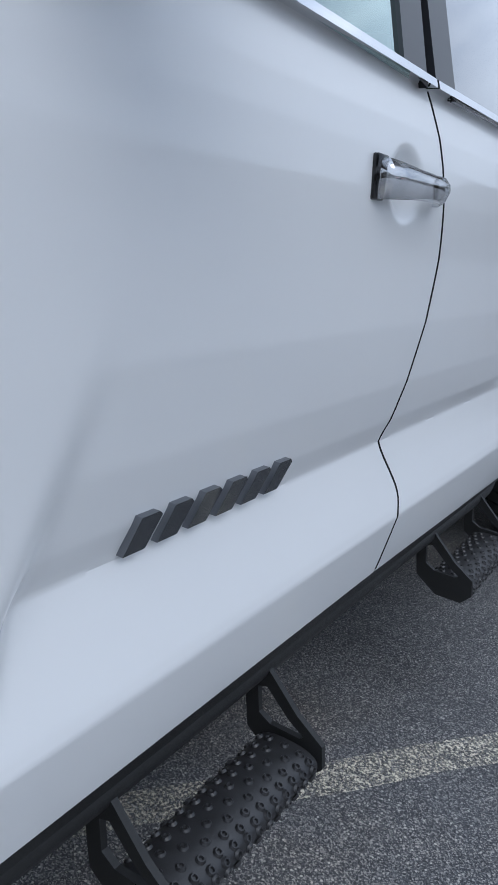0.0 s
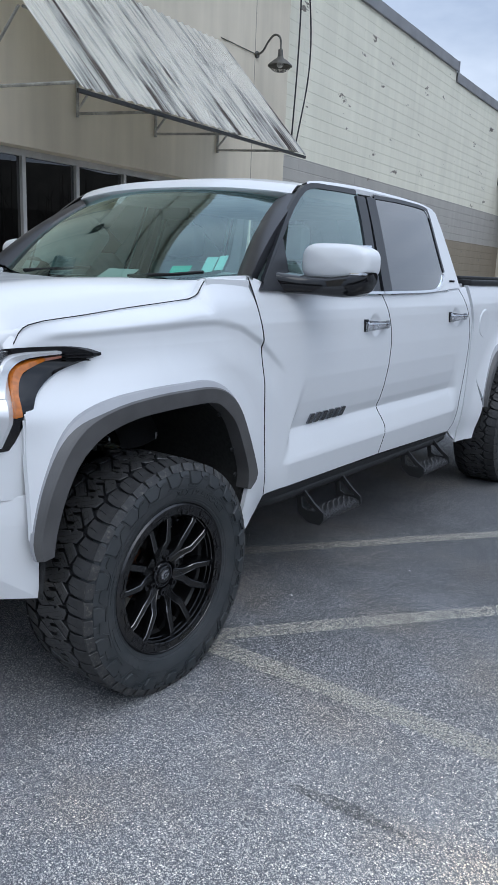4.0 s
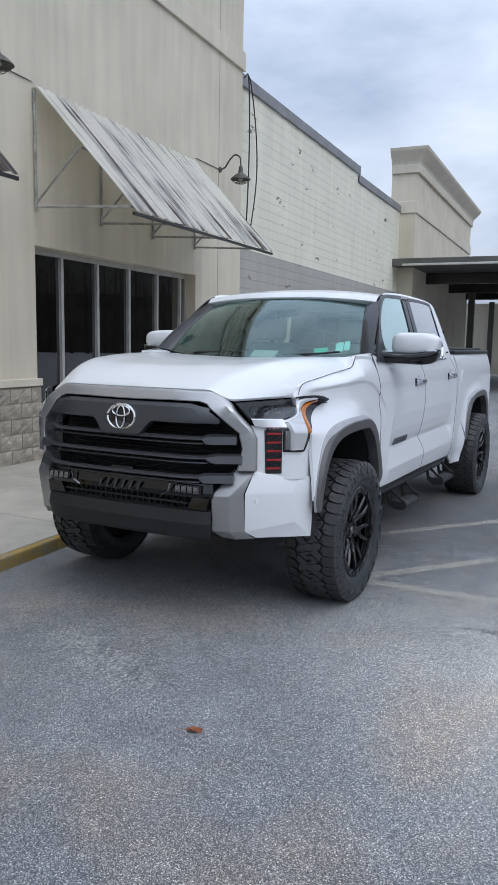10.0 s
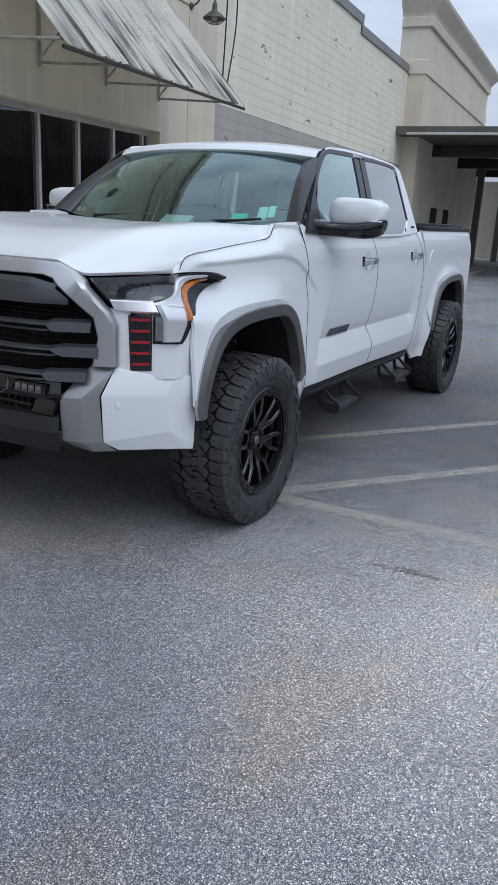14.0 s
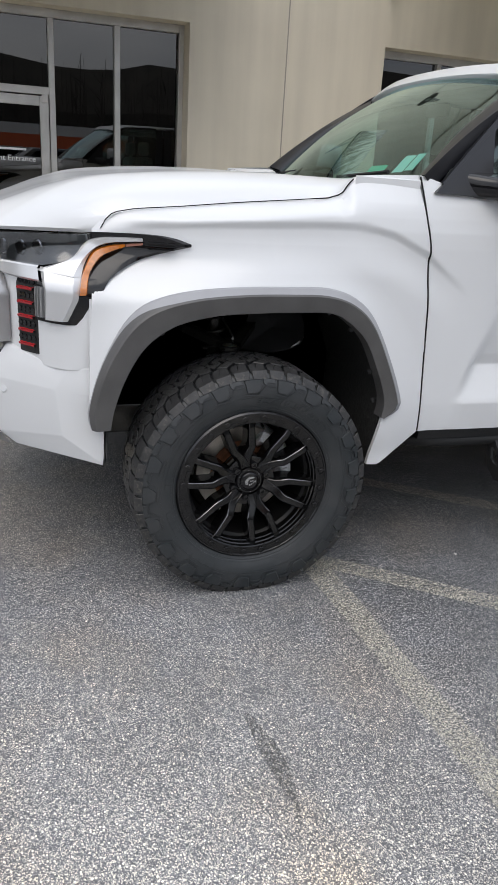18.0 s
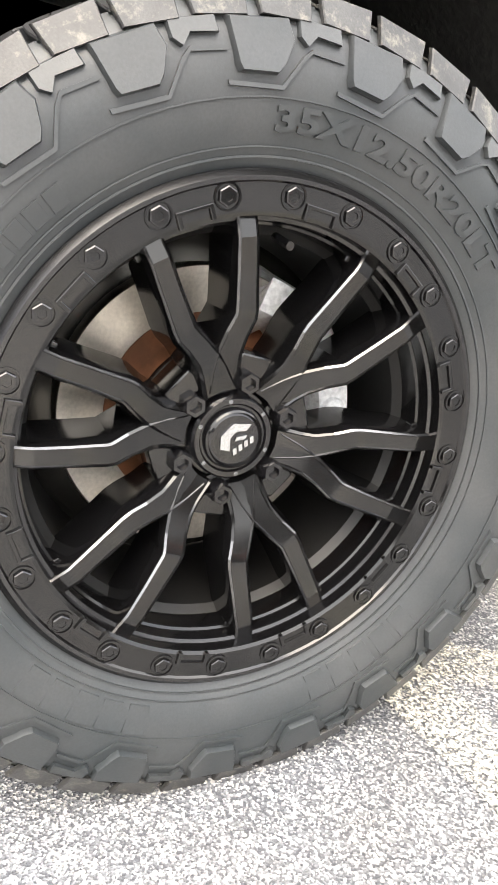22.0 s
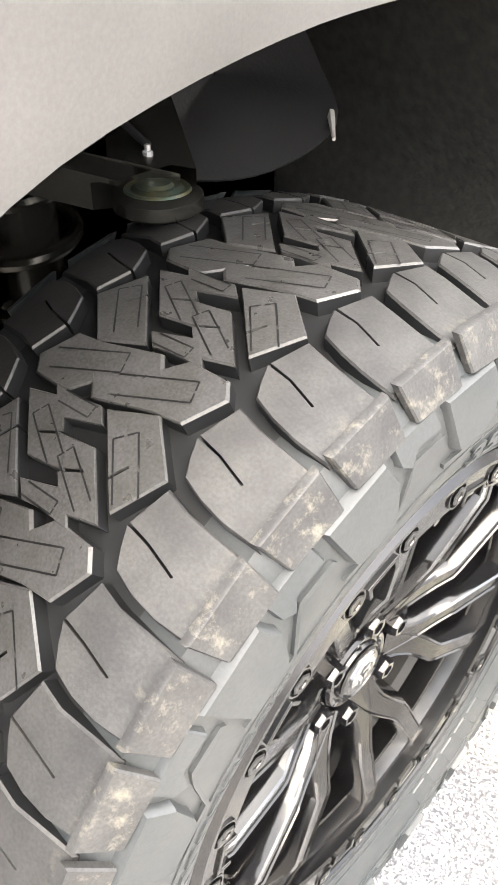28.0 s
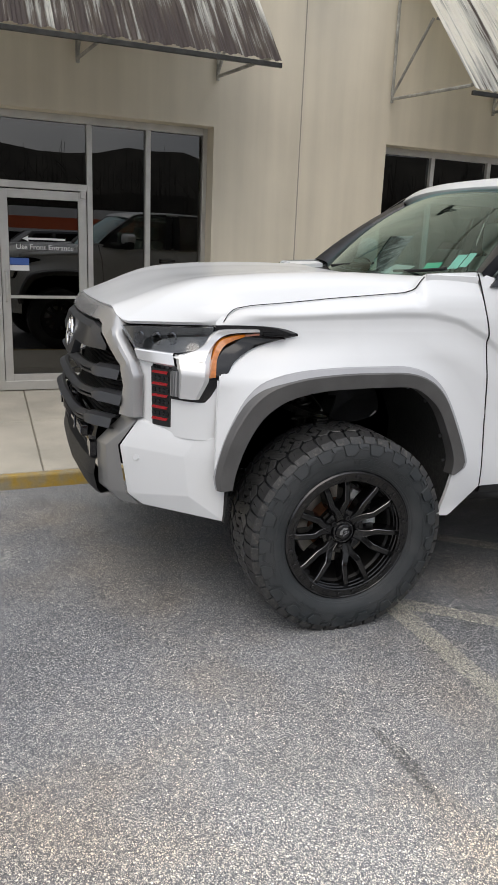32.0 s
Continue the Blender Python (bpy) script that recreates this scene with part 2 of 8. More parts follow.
# dry pale scuffs along the outer edge of the shoulder blocks
def scuff_edge(m):
    nt = m.node_tree
    N, L = nt.nodes.new, nt.links.new
    b = nt.nodes["Principled BSDF"]
    old = b.inputs["Base Color"].links[0].from_socket
    co, sep = N("ShaderNodeTexCoord"), N("ShaderNodeSeparateXYZ")
    L(co.outputs["Object"], sep.inputs[0])
    band = N("ShaderNodeMapRange")
    band.inputs[1].default_value, band.inputs[2].default_value = 1.096, 1.114
    L(sep.outputs["X"], band.inputs[0])
    n = N("ShaderNodeTexNoise")
    n.inputs["Scale"].default_value, n.inputs["Detail"].default_value, n.inputs["Roughness"].default_value = 75, 7, 0.72
    L(co.outputs["Object"], n.inputs["Vector"])
    spot = N("ShaderNodeMapRange")
    spot.inputs[1].default_value, spot.inputs[2].default_value = 0.53, 0.70
    L(n.outputs["Fac"], spot.inputs[0])
    mul = N("ShaderNodeMath")
    mul.operation = "MULTIPLY"
    L(band.outputs[0], mul.inputs[0])
    L(spot.outputs[0], mul.inputs[1])
    mix = N("ShaderNodeMixRGB")
    mix.inputs[2].default_value = (0.125, 0.118, 0.098, 1)
    L(mul.outputs[0], mix.inputs[0])
    L(old, mix.inputs[1])
    L(mix.outputs[0], b.inputs["Base Color"])


scuff_edge(M_DUSTY)

# turned finish of the disc: anisotropic round the axle
rt = M_ROTOR.node_tree
r_tan = rt.nodes.new("ShaderNodeTangent")
r_tan.direction_type, r_tan.axis = "RADIAL", "X"
rt.links.new(r_tan.outputs[0], rt.nodes["Principled BSDF"].inputs["Tangent"])
rt.nodes["Principled BSDF"].inputs["Anisotropic"].default_value = 0.75   # anisotropic
# brighter metal painted on the black spokes' arrises as highlight lines
M_EDGE_GLINT = mat("spoke_edge_glint", (0.17, 0.17, 0.175), rough=0.26, metal=1.0)
M_STEP = mat("worn_black_steel", (0.028, 0.028, 0.03), rough=0.34, vary=0.3, vscale=30, bump=0.05, bscale=300)
M_WING = mat("brushed_silver_wing", (0.33, 0.328, 0.322), rough=0.30, metal=0.6, grain=0.05, gscale=900)
M_ZINC = mat("yellow_zinc_plate", (0.36, 0.34, 0.20), rough=0.3, metal=0.9, vary=0.4, vscale=40, color2=(0.20, 0.28, 0.24))
M_SHIELD = mat("grey_rubber_sheet", (0.018, 0.018, 0.019), rough=0.6, vary=0.3, vscale=12, bump=0.1, bscale=200)
# metal tone painting highlights on rim lip, ring step and bolt bevels
M_RIM_GLINT = mat("rim_edge_glint", (0.06, 0.06, 0.062), rough=0.24, metal=0.9, spec=0.7)


# ---- mesh helpers ----
def part(name, bm, material, parent=None, label="", smooth=False, sharp=32):
    me = bpy.data.meshes.new(name)
    if smooth:
        bm.normal_update()
        for f in bm.faces:
            f.smooth = True
        lim = radians(sharp)
        for e in bm.edges:
            if len(e.link_faces) == 2 and e.calc_face_angle(0.0) > lim:
                e.smooth = False
    bm.to_mesh(me)
    bm.free()
    me.materials.append(material)
    ob = new(name, me)
    if parent:
        ob.parent = parent
    if label:
        ob["label"] = label
    return ob


def thing(name, m, label, category, group="", kind=""):
    ob = new(name)
    ob.matrix_world = m
    return tagged(ob, label, category, group, kind)


def box(bm, lo, hi, bevel=0.0, m=None):
    c = [(a + b) / 2 for a, b in zip(lo, hi)]
    s = [abs(b - a) for a, b in zip(lo, hi)]
    r = bmesh.ops.create_cube(bm, size=1, matrix=Matrix.LocRotScale(c, None, s))
    vs = r["verts"]
    if bevel:
        es = list({e for v in vs for e in v.link_edges})
        r = bmesh.ops.bevel(bm, geom=es, offset=bevel, segments=2, affect="EDGES", profile=0.5)
        vs = list({v for f in r["faces"] for v in f.verts} | {v for v in vs if v.is_valid})
    if m:
        bmesh.ops.transform(bm, matrix=m, verts=vs)
    return vs


def boxm(lo, hi, bevel=0.0, m=None):
    bm = bmesh.new()
    box(bm, lo, hi, bevel, m)
    return bm


def grid(bm, pts, close_u=False):
    """Faces over rows of points; returns the vertices."""
    vs = [[bm.verts.new(p) for p in row] for row in pts]
    n = len(vs)
    for i in range(n if close_u else n - 1):
        a, b = vs[i], vs[(i + 1) % n]
        for j in range(len(a) - 1):
            try:
                bm.faces.new((a[j], a[j + 1], b[j + 1], b[j]))
            except ValueError:
                pass
    return vs


def lathe(bm, profile, steps=64, axis="x", m=None):
    """Turn (radius, along) pairs about an axis."""
    rows = []
    for i in range(steps):
        a = 2 * math.pi * i / steps
        c, s = math.cos(a), math.sin(a)
        row = []
        for r, h in profile:
            p = Vector((h, r * s, r * c)) if axis == "x" else Vector((r * s, r * c, h))
            row.append(m @ p if m else p)
        rows.append(row)
    return grid(bm, rows, close_u=True)


def tube(bm, path, r, n=8, cap=True):
    path = [Vector(p) for p in path]
    rings = []
    up = Vector((0.12, 0.2, 0.97))
    for i, p in enumerate(path):
        d = (path[min(i + 1, len(path) - 1)] - path[max(i - 1, 0)]).normalized()
        x = d.cross(up)
        if x.length < 1e-4:
            x = d.cross(Vector((1, 0, 0)))
        x.normalize()
        y = d.cross(x)
        rr = r[i] if isinstance(r, (list, tuple)) else r
        rings.append([bm.verts.new(p + x * rr * math.cos(a) + y * rr * math.sin(a)) for a in [2 * math.pi * k / n for k in range(n)]])
    for a, b in zip(rings, rings[1:]):
        for k in range(n):
            bm.faces.new((a[k], a[(k + 1) % n], b[(k + 1) % n], b[k]))
    if cap:
        bm.faces.new(rings[0][::-1])
        bm.faces.new(rings[-1])


def prism(bm, poly, at, depth, taper=0.0):
    """A flat polygon through at(u, v, h), raised by depth, its top drawn in by taper."""
    cu, cv = sum(p[0] for p in poly) / len(poly), sum(p[1] for p in poly) / len(poly)
    lo = [bm.verts.new(at(u, v, 0.0)) for u, v in poly]
    hi = [bm.verts.new(at(cu + (u - cu) * (1 - taper), cv + (v - cv) * (1 - taper), depth)) for u, v in poly]
    n = len(poly)
    bm.faces.new(hi)
    for i in range(n):
        bm.faces.new((lo[i], lo[(i + 1) % n], hi[(i + 1) % n], hi[i]))


def solid(bm, poly, lo, hi, m=None, axis=0, bevel=0.0):
    """A polygon drawn out along one axis from lo to hi."""
    def put(u, v, h):
        p = [u, v]
        p.insert(axis, h)
        return m @ Vector(p) if m else Vector(p)
    a = [bm.verts.new(put(u, v, lo)) for u, v in poly]
    b = [bm.verts.new(put(u, v, hi)) for u, v in poly]
    n = len(poly)
    fs = [bm.faces.new(a[::-1]), bm.faces.new(b)]
    for i in range(n):
        fs.append(bm.faces.new((a[i], a[(i + 1) % n], b[(i + 1) % n], b[i])))
    bmesh.ops.recalc_face_normals(bm, faces=fs)
    if bevel:
        bmesh.ops.bevel(bm, geom=list({e for f in fs for e in f.edges}), offset=bevel, segments=2, affect="EDGES", profile=0.5)


def curve(pts, n):
    """n + 1 points spread evenly by length along a smooth line through pts."""
    P = [np.array(p, float) for p in pts]
    if len(P) == 2:
        out = [P[0] + (P[1] - P[0]) * k / n for k in range(n + 1)]
        return [tuple(p) for p in out]
    Q = [2 * P[0] - P[1]] + P + [2 * P[-1] - P[-2]]
    dense = []
    for i in range(1, len(Q) - 2):
        for k in range(24):
            t = k / 24
            a, b, c, d = Q[i - 1:i + 3]
            dense.append(0.5 * (2 * b + (c - a) * t + (2 * a - 5 * b + 4 * c - d) * t * t + (3 * b - a - 3 * c + d) * t ** 3))
    dense.append(P[-1])
    D = np.array(dense)
    L = np.r_[0, np.cumsum(np.linalg.norm(np.diff(D, axis=0), axis=1))]
    want = np.linspace(0, L[-1], n + 1)
    return [tuple(np.interp(w, L, D[:, k]) for k in range(D.shape[1])) for w in want]


def poly(pts, n):
    """n + 1 points along straight pieces, evenly by length."""
    D = np.array(pts, float)
    L = np.r_[0, np.cumsum(np.linalg.norm(np.diff(D, axis=0), axis=1))]
    return [tuple(np.interp(w, L, D[:, k]) for k in range(D.shape[1])) for w in np.linspace(0, L[-1], n + 1)]


def coons(bottom, top, left, right):
    """A grid of 2D points between four border lines (bottom and top left to right, left and right upwards)."""
    B, T, Lf, R = [np.array(c) for c in (bottom, top, left, right)]
    nu, nv = len(B) - 1, len(Lf) - 1
    rows = []
    for j in range(nv + 1):
        v = j / nv
        row = []
        for i in range(nu + 1):
            u = i / nu
            p = (1 - v) * B[i] + v * T[i] + (1 - u) * Lf[j] + u * R[j] - ((1 - u) * (1 - v) * B[0] + u * (1 - v) * B[-1] + (1 - u) * v * T[0] + u * v * T[-1])
            row.append(p)
        rows.append(row)
    return rows


def sheet(rows, at, flange=0.02, inward=(-1, 0, 0), flip=False):
    """A skin over 2D rows, shaped by at(), with edges turned inwards so that gaps have depth."""
    bm = bmesh.new()
    P = [[Vector(at(*p)) for p in row] for row in rows]
    vs = grid(bm, P)
    if flange:
        d = Vector(inward) * flange
        n, k = len(vs), len(vs[0])
        rim = [vs[0][j] for j in range(k)] + [vs[i][k - 1] for i in range(1, n)] + [vs[n - 1][j] for j in range(k - 2, -1, -1)] + [vs[i][0] for i in range(n - 2, 0, -1)]
        back = [bm.verts.new(v.co + d) for v in rim]
        for i in range(len(rim)):
            j = (i + 1) % len(rim)
            bm.faces.new((rim[i], back[i], back[j], rim[j]))
    bmesh.ops.recalc_face_normals(bm, faces=bm.faces[:])
    return bm


def step(a, b, x):
    t = min(1.0, max(0.0, (x - a) / (b - a)))
    return t * t * (3 - 2 * t)


def mirrored(bm):
    bmesh.ops.scale(bm, vec=(-1, 1, 1), verts=bm.verts[:])
    bmesh.ops.reverse_faces(bm, faces=bm.faces[:])
    return bm


# ---- ground, pavement and building ----
def wall_mat(name, base, block=False, streak=0.25, sw=0.4, sh=0.2, mortar=0.012, bstr=0.4, peel=None, low=None):
    """A plastered or blockwork wall with weather streaks; low = (height, colour) for a painted band below."""
    m = bpy.data.materials.new(name)
    m.use_nodes = True
    nt = m.node_tree
    N, L = nt.nodes.new, nt.links.new
    b = nt.nodes["Principled BSDF"]
    b.inputs["Roughness"].default_value = 0.85
    co = N("ShaderNodeTexCoord")
    sep = N("ShaderNodeSeparateXYZ")
    L(co.outputs["Object"], sep.inputs[0])
    comb = N("ShaderNodeCombineXYZ")
    L(sep.outputs["Y"], comb.inputs["X"])
    L(sep.outputs["Z"], comb.inputs["Y"])
    big = N("ShaderNodeTexNoise")
    big.inputs["Scale"].default_value, big.inputs["Detail"].default_value = 0.9, 6
    L(co.outputs["Object"], big.inputs["Vector"])
    mp = N("ShaderNodeMapping")
    mp.inputs["Scale"].default_value = (3.0, 3.0, 0.22)
    L(co.outputs["Object"], mp.inputs["Vector"])
    st = N("ShaderNodeTexNoise")
    st.inputs["Scale"].default_value, st.inputs["Detail"].default_value = 1.6, 5
    L(mp.outputs[0], st.inputs["Vector"])
    add = N("ShaderNodeMath")
    add.operation = "ADD"
    L(big.outputs["Fac"], add.inputs[0])
    L(st.outputs["Fac"], add.inputs[1])
    rg = N("ShaderNodeMapRange")
    rg.inputs[1].default_value, rg.inputs[2].default_value = 0.7, 1.3
    rg.inputs[3].default_value, rg.inputs[4].default_value = 1 - streak, 1.06
    L(add.outputs[0], rg.inputs[0])
    src = None
    if low:
        gt = N("ShaderNodeMath")
        gt.operation = "LESS_THAN"
        gt.inputs[1].default_value = low[0]
        L(sep.outputs["Z"], gt.inputs[0])
        mx = N("ShaderNodeMixRGB")
        mx.inputs[1].default_value, mx.inputs[2].default_value = (*base, 1), (*low[1], 1)
        L(gt.outputs[0], mx.inputs[0])
        src = mx.outputs[0]
        if len(low) > 2:
            gt2 = N("ShaderNodeMath")
            gt2.operation = "LESS_THAN"
            gt2.inputs[1].default_value = low[2]
            L(sep.outputs["Z"], gt2.inputs[0])
            mx2 = N("ShaderNodeMixRGB")
            mx2.inputs[2].default_value = (*low[3], 1)
            L(gt2.outputs[0], mx2.inputs[0])
            L(src, mx2.inputs[1])
            src = mx2.outputs[0]
    if peel:
        mp2 = N("ShaderNodeMapping")
        mp2.inputs["Scale"].default_value = (1, 1.0, 2.6)
        L(co.outputs["Object"], mp2.inputs["Vector"])
        pn = N("ShaderNodeTexNoise")
        pn.inputs["Scale"].default_value, pn.inputs["Detail"].default_value = 1.3, 9
        pn.inputs["Roughness"].default_value = 0.68
        L(mp2.outputs[0], pn.inputs["Vector"])
        pr = N("ShaderNodeValToRGB")
        pr.color_ramp.elements[0].position, pr.color_ramp.elements[1].position = 0.635, 0.660
        L(pn.outputs["Fac"], pr.inputs[0])
        mx3 = N("ShaderNodeMixRGB")
        mx3.inputs[1].default_value, mx3.inputs[2].default_value = (*base, 1), (*peel, 1)
        L(pr.outputs[0], mx3.inputs[0])
        if src:
            L(src, mx3.inputs[1])
        src = mx3.outputs[0]
    sc = N("ShaderNodeVectorMath")
    sc.operation = "SCALE"
    sc.inputs[0].default_value = base
    if src:
        L(src, sc.inputs[0])
    L(rg.outputs[0], sc.inputs["Scale"])
    L(sc.outputs[0], b.inputs["Base Color"])
    fine = N("ShaderNodeTexNoise")
    fine.inputs["Scale"].default_value, fine.inputs["Detail"].default_value = 140, 3
    L(co.outputs["Object"], fine.inputs["Vector"])
    bu = N("ShaderNodeBump")
    bu.inputs["Strength"].default_value, bu.inputs["Distance"].default_value = 0.25, 0.006
    L(fine.outputs["Fac"], bu.inputs["Height"])
    if block:
        br = N("ShaderNodeTexBrick")
        br.inputs["Scale"].default_value = 1.0
        br.inputs["Brick Width"].default_value, br.inputs["Row Height"].default_value = sw, sh
        br.inputs["Mortar Size"].default_value, br.inputs["Mortar Smooth"].default_value = mortar, 0.5
        L(comb.outputs[0], br.inputs["Vector"])
        inv = N("ShaderNodeMath")
        inv.operation = "SUBTRACT"
        inv.inputs[0].default_value = 1.0
        L(br.outputs["Fac"], inv.inputs[1])
        b2 = N("ShaderNodeBump")
        b2.inputs["Strength"].default_value, b2.inputs["Distance"].default_value = bstr, 0.012
        L(inv.outputs[0], b2.inputs["Height"])
        L(bu.outputs[0], b2.inputs["Normal"])
        L(b2.outputs[0], b.inputs["Normal"])
    else:
        L(bu.outputs[0], b.inputs["Normal"])
    return m


def asphalt_mat():
    m = bpy.data.materials.new("worn_asphalt")
    m.use_nodes = True
    nt = m.node_tree
    N, L = nt.nodes.new, nt.links.new
    b = nt.nodes["Principled BSDF"]
    b.inputs["Roughness"].default_value = 0.8
    co = N("ShaderNodeTexCoord")
    vo = N("ShaderNodeTexVoronoi")
    vo.inputs["Scale"].default_value = 330
    L(co.outputs["Object"], vo.inputs["Vector"])
    sp = N("ShaderNodeSeparateColor")
    L(vo.outputs["Color"], sp.inputs[0])
    ramp = N("ShaderNodeValToRGB")
    ramp.color_ramp.elements[0].position, ramp.color_ramp.elements[0].color = 0.15, (0.060, 0.064, 0.073, 1)
    ramp.color_ramp.elements[1].position, ramp.color_ramp.elements[1].color = 1.0, (0.46, 0.455, 0.44, 1)
    e = ramp.color_ramp.elements.new(0.62)
    e.color = (0.142, 0.149, 0.163, 1)
    L(sp.outputs[0], ramp.inputs[0])
    # larger pale stones, a few among the fine ones
    v2 = N("ShaderNodeTexVoronoi")
    v2.inputs["Scale"].default_value = 120
    L(co.outputs["Object"], v2.inputs["Vector"])
    s2 = N("ShaderNodeSeparateColor")
    L(v2.outputs["Color"], s2.inputs[0])
    pick = N("ShaderNodeMapRange")
    pick.inputs[1].default_value, pick.inputs[2].default_value = 0.70, 0.95
    L(s2.outputs[1], pick.inputs[0])
    near = N("ShaderNodeMapRange")
    near.inputs[1].default_value, near.inputs[2].default_value, near.inputs[3].default_value, near.inputs[4].default_value = 0.30, 0.42, 1.0, 0.0
    L(v2.outputs["Distance"], near.inputs[0])
    chip = N("ShaderNodeMath")
    chip.operation = "MULTIPLY"
    L(pick.outputs[0], chip.inputs[0])
    L(near.outputs[0], chip.inputs[1])
    stone = N("ShaderNodeMixRGB")
    stone.inputs[2].default_value = (0.62, 0.61, 0.58, 1)
    L(chip.outputs[0], stone.inputs[0])
    L(ramp.outputs[0], stone.inputs[1])
    fine = N("ShaderNodeTexNoise")
    fine.inputs["Scale"].default_value, fine.inputs["Detail"].default_value = 260, 3
    L(co.outputs["Object"], fine.inputs["Vector"])
    big = N("ShaderNodeTexNoise")
    big.inputs["Scale"].default_value, big.inputs["Detail"].default_value = 0.55, 7
    big.inputs["Roughness"].default_value = 0.6
    L(co.outputs["Object"], big.inputs["Vector"])
    mid = N("ShaderNodeTexNoise")
    mid.inputs["Scale"].default_value, mid.inputs["Detail"].default_value = 4.5, 5
    L(co.outputs["Object"], mid.inputs["Vector"])
    r1 = N("ShaderNodeMapRange")
    r1.inputs[1].default_value, r1.inputs[2].default_value, r1.inputs[3].default_value, r1.inputs[4].default_value = 0.36, 0.64, 1.00, 1.32
    L(big.outputs["Fac"], r1.inputs[0])
    r2 = N("ShaderNodeMapRange")
    r2.inputs[1].default_value, r2.inputs[2].default_value, r2.inputs[3].default_value, r2.inputs[4].default_value = 0.3, 0.7, 0.92, 1.08
    L(mid.outputs["Fac"], r2.inputs[0])
    mu = N("ShaderNodeMath")
    mu.operation = "MULTIPLY"
    L(r1.outputs[0], mu.inputs[0])
    L(r2.outputs[0], mu.inputs[1])
    # brownish worn patches
    pn = N("ShaderNodeTexNoise")
    pn.inputs["Scale"].default_value, pn.inputs["Detail"].default_value = 1.1, 4
    mpp = N("ShaderNodeMapping")
    mpp.inputs["Location"].default_value = (3.1, 7.7, 0)
    L(co.outputs["Object"], mpp.inputs["Vector"])
    L(mpp.outputs[0], pn.inputs["Vector"])
    pr = N("ShaderNodeMapRange")
    pr.inputs[1].default_value, pr.inputs[2].default_value = 0.5, 0.72
    L(pn.outputs["Fac"], pr.inputs[0])
    sc = N("ShaderNodeVectorMath")
    sc.operation = "SCALE"
    L(stone.outputs[0], sc.inputs[0])
    L(mu.outputs[0], sc.inputs["Scale"])
    tint = N("ShaderNodeMixRGB")
    tint.blend_type = "MULTIPLY"
    tint.inputs[2].default_value = (1.18, 1.05, 0.9, 1)
    L(pr.outputs[0], tint.inputs[0])
    L(sc.outputs[0], tint.inputs[1])
    # a paler, browner worn patch beside the parking lines
    ds = N("ShaderNodeVectorMath")
    ds.operation = "DISTANCE"
    ds.inputs[1].default_value = (3.0, -0.45, 0)
    L(co.outputs["Object"], ds.inputs[0])
    wob = N("ShaderNodeMath")
    wob.operation = "ADD"
    L(ds.outputs["Value"], wob.inputs[0])
    L(mid.outputs["Fac"], wob.inputs[1])
    wr = N("ShaderNodeMapRange")
    wr.inputs[1].default_value, wr.inputs[2].default_value, wr.inputs[3].default_value, wr.inputs[4].default_value = 0.7, 2.6, 1.0, 0.0
    L(wob.outputs[0], wr.inputs[0])
    wm = N("ShaderNodeMixRGB")
    wm.blend_type = "MULTIPLY"
    wm.inputs[2].default_value = (2.1, 1.97, 1.78, 1)
    L(wr.outputs[0], wm.inputs[0])
    L(tint.outputs[0], wm.inputs[1])
    # darker asphalt by the stalls, its colour deepened for shade beside the truck
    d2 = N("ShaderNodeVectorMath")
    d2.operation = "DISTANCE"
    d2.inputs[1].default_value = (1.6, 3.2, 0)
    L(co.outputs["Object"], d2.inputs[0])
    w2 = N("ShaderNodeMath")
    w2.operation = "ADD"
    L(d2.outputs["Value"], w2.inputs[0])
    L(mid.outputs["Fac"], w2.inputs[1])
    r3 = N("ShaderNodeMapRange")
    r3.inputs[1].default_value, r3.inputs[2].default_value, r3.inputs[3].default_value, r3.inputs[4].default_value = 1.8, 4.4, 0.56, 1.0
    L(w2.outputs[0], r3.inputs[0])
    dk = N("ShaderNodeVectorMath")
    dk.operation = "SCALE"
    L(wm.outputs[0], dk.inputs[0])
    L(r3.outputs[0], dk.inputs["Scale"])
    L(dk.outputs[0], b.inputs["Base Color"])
    bu = N("ShaderNodeBump")
    bu.inputs["Strength"].default_value, bu.inputs["Distance"].default_value = 0.55, 0.004
    L(vo.outputs["Distance"], bu.inputs["Height"])
    b2 = N("ShaderNodeBump")
    b2.inputs["Strength"].default_value, b2.inputs["Distance"].default_value = 0.3, 0.003
    L(fine.outputs["Fac"], b2.inputs["Height"])
    L(bu.outputs[0], b2.inputs["Normal"])
    L(b2.outputs[0], b.inputs["Normal"])
    return m


def worn_paint(name, color, keep=0.5, scale=60):
    """Old road paint, with asphalt showing where it has worn away."""
    m = mat(name, color, rough=0.8, grain=0.35, gscale=150, bump=0.4, bscale=180)
    nt = m.node_tree
    b = nt.nodes["Principled BSDF"]
    co = nt.nodes.new("ShaderNodeTexCoord")
    n = nt.nodes.new("ShaderNodeTexNoise")
    n.inputs["Scale"].default_value, n.inputs["Detail"].default_value, n.inputs["Roughness"].default_value = scale, 6, 0.7
    nt.links.new(co.outputs["Object"], n.inputs["Vector"])
    r = nt.nodes.new("ShaderNodeValToRGB")
    r.color_ramp.elements[0].position, r.color_ramp.elements[1].position = 1 - keep - 0.05, 1 - keep + 0.07
    nt.links.new(n.outputs["Fac"], r.inputs[0])
    nt.links.new(r.outputs[0], b.inputs["Alpha"])
    return m


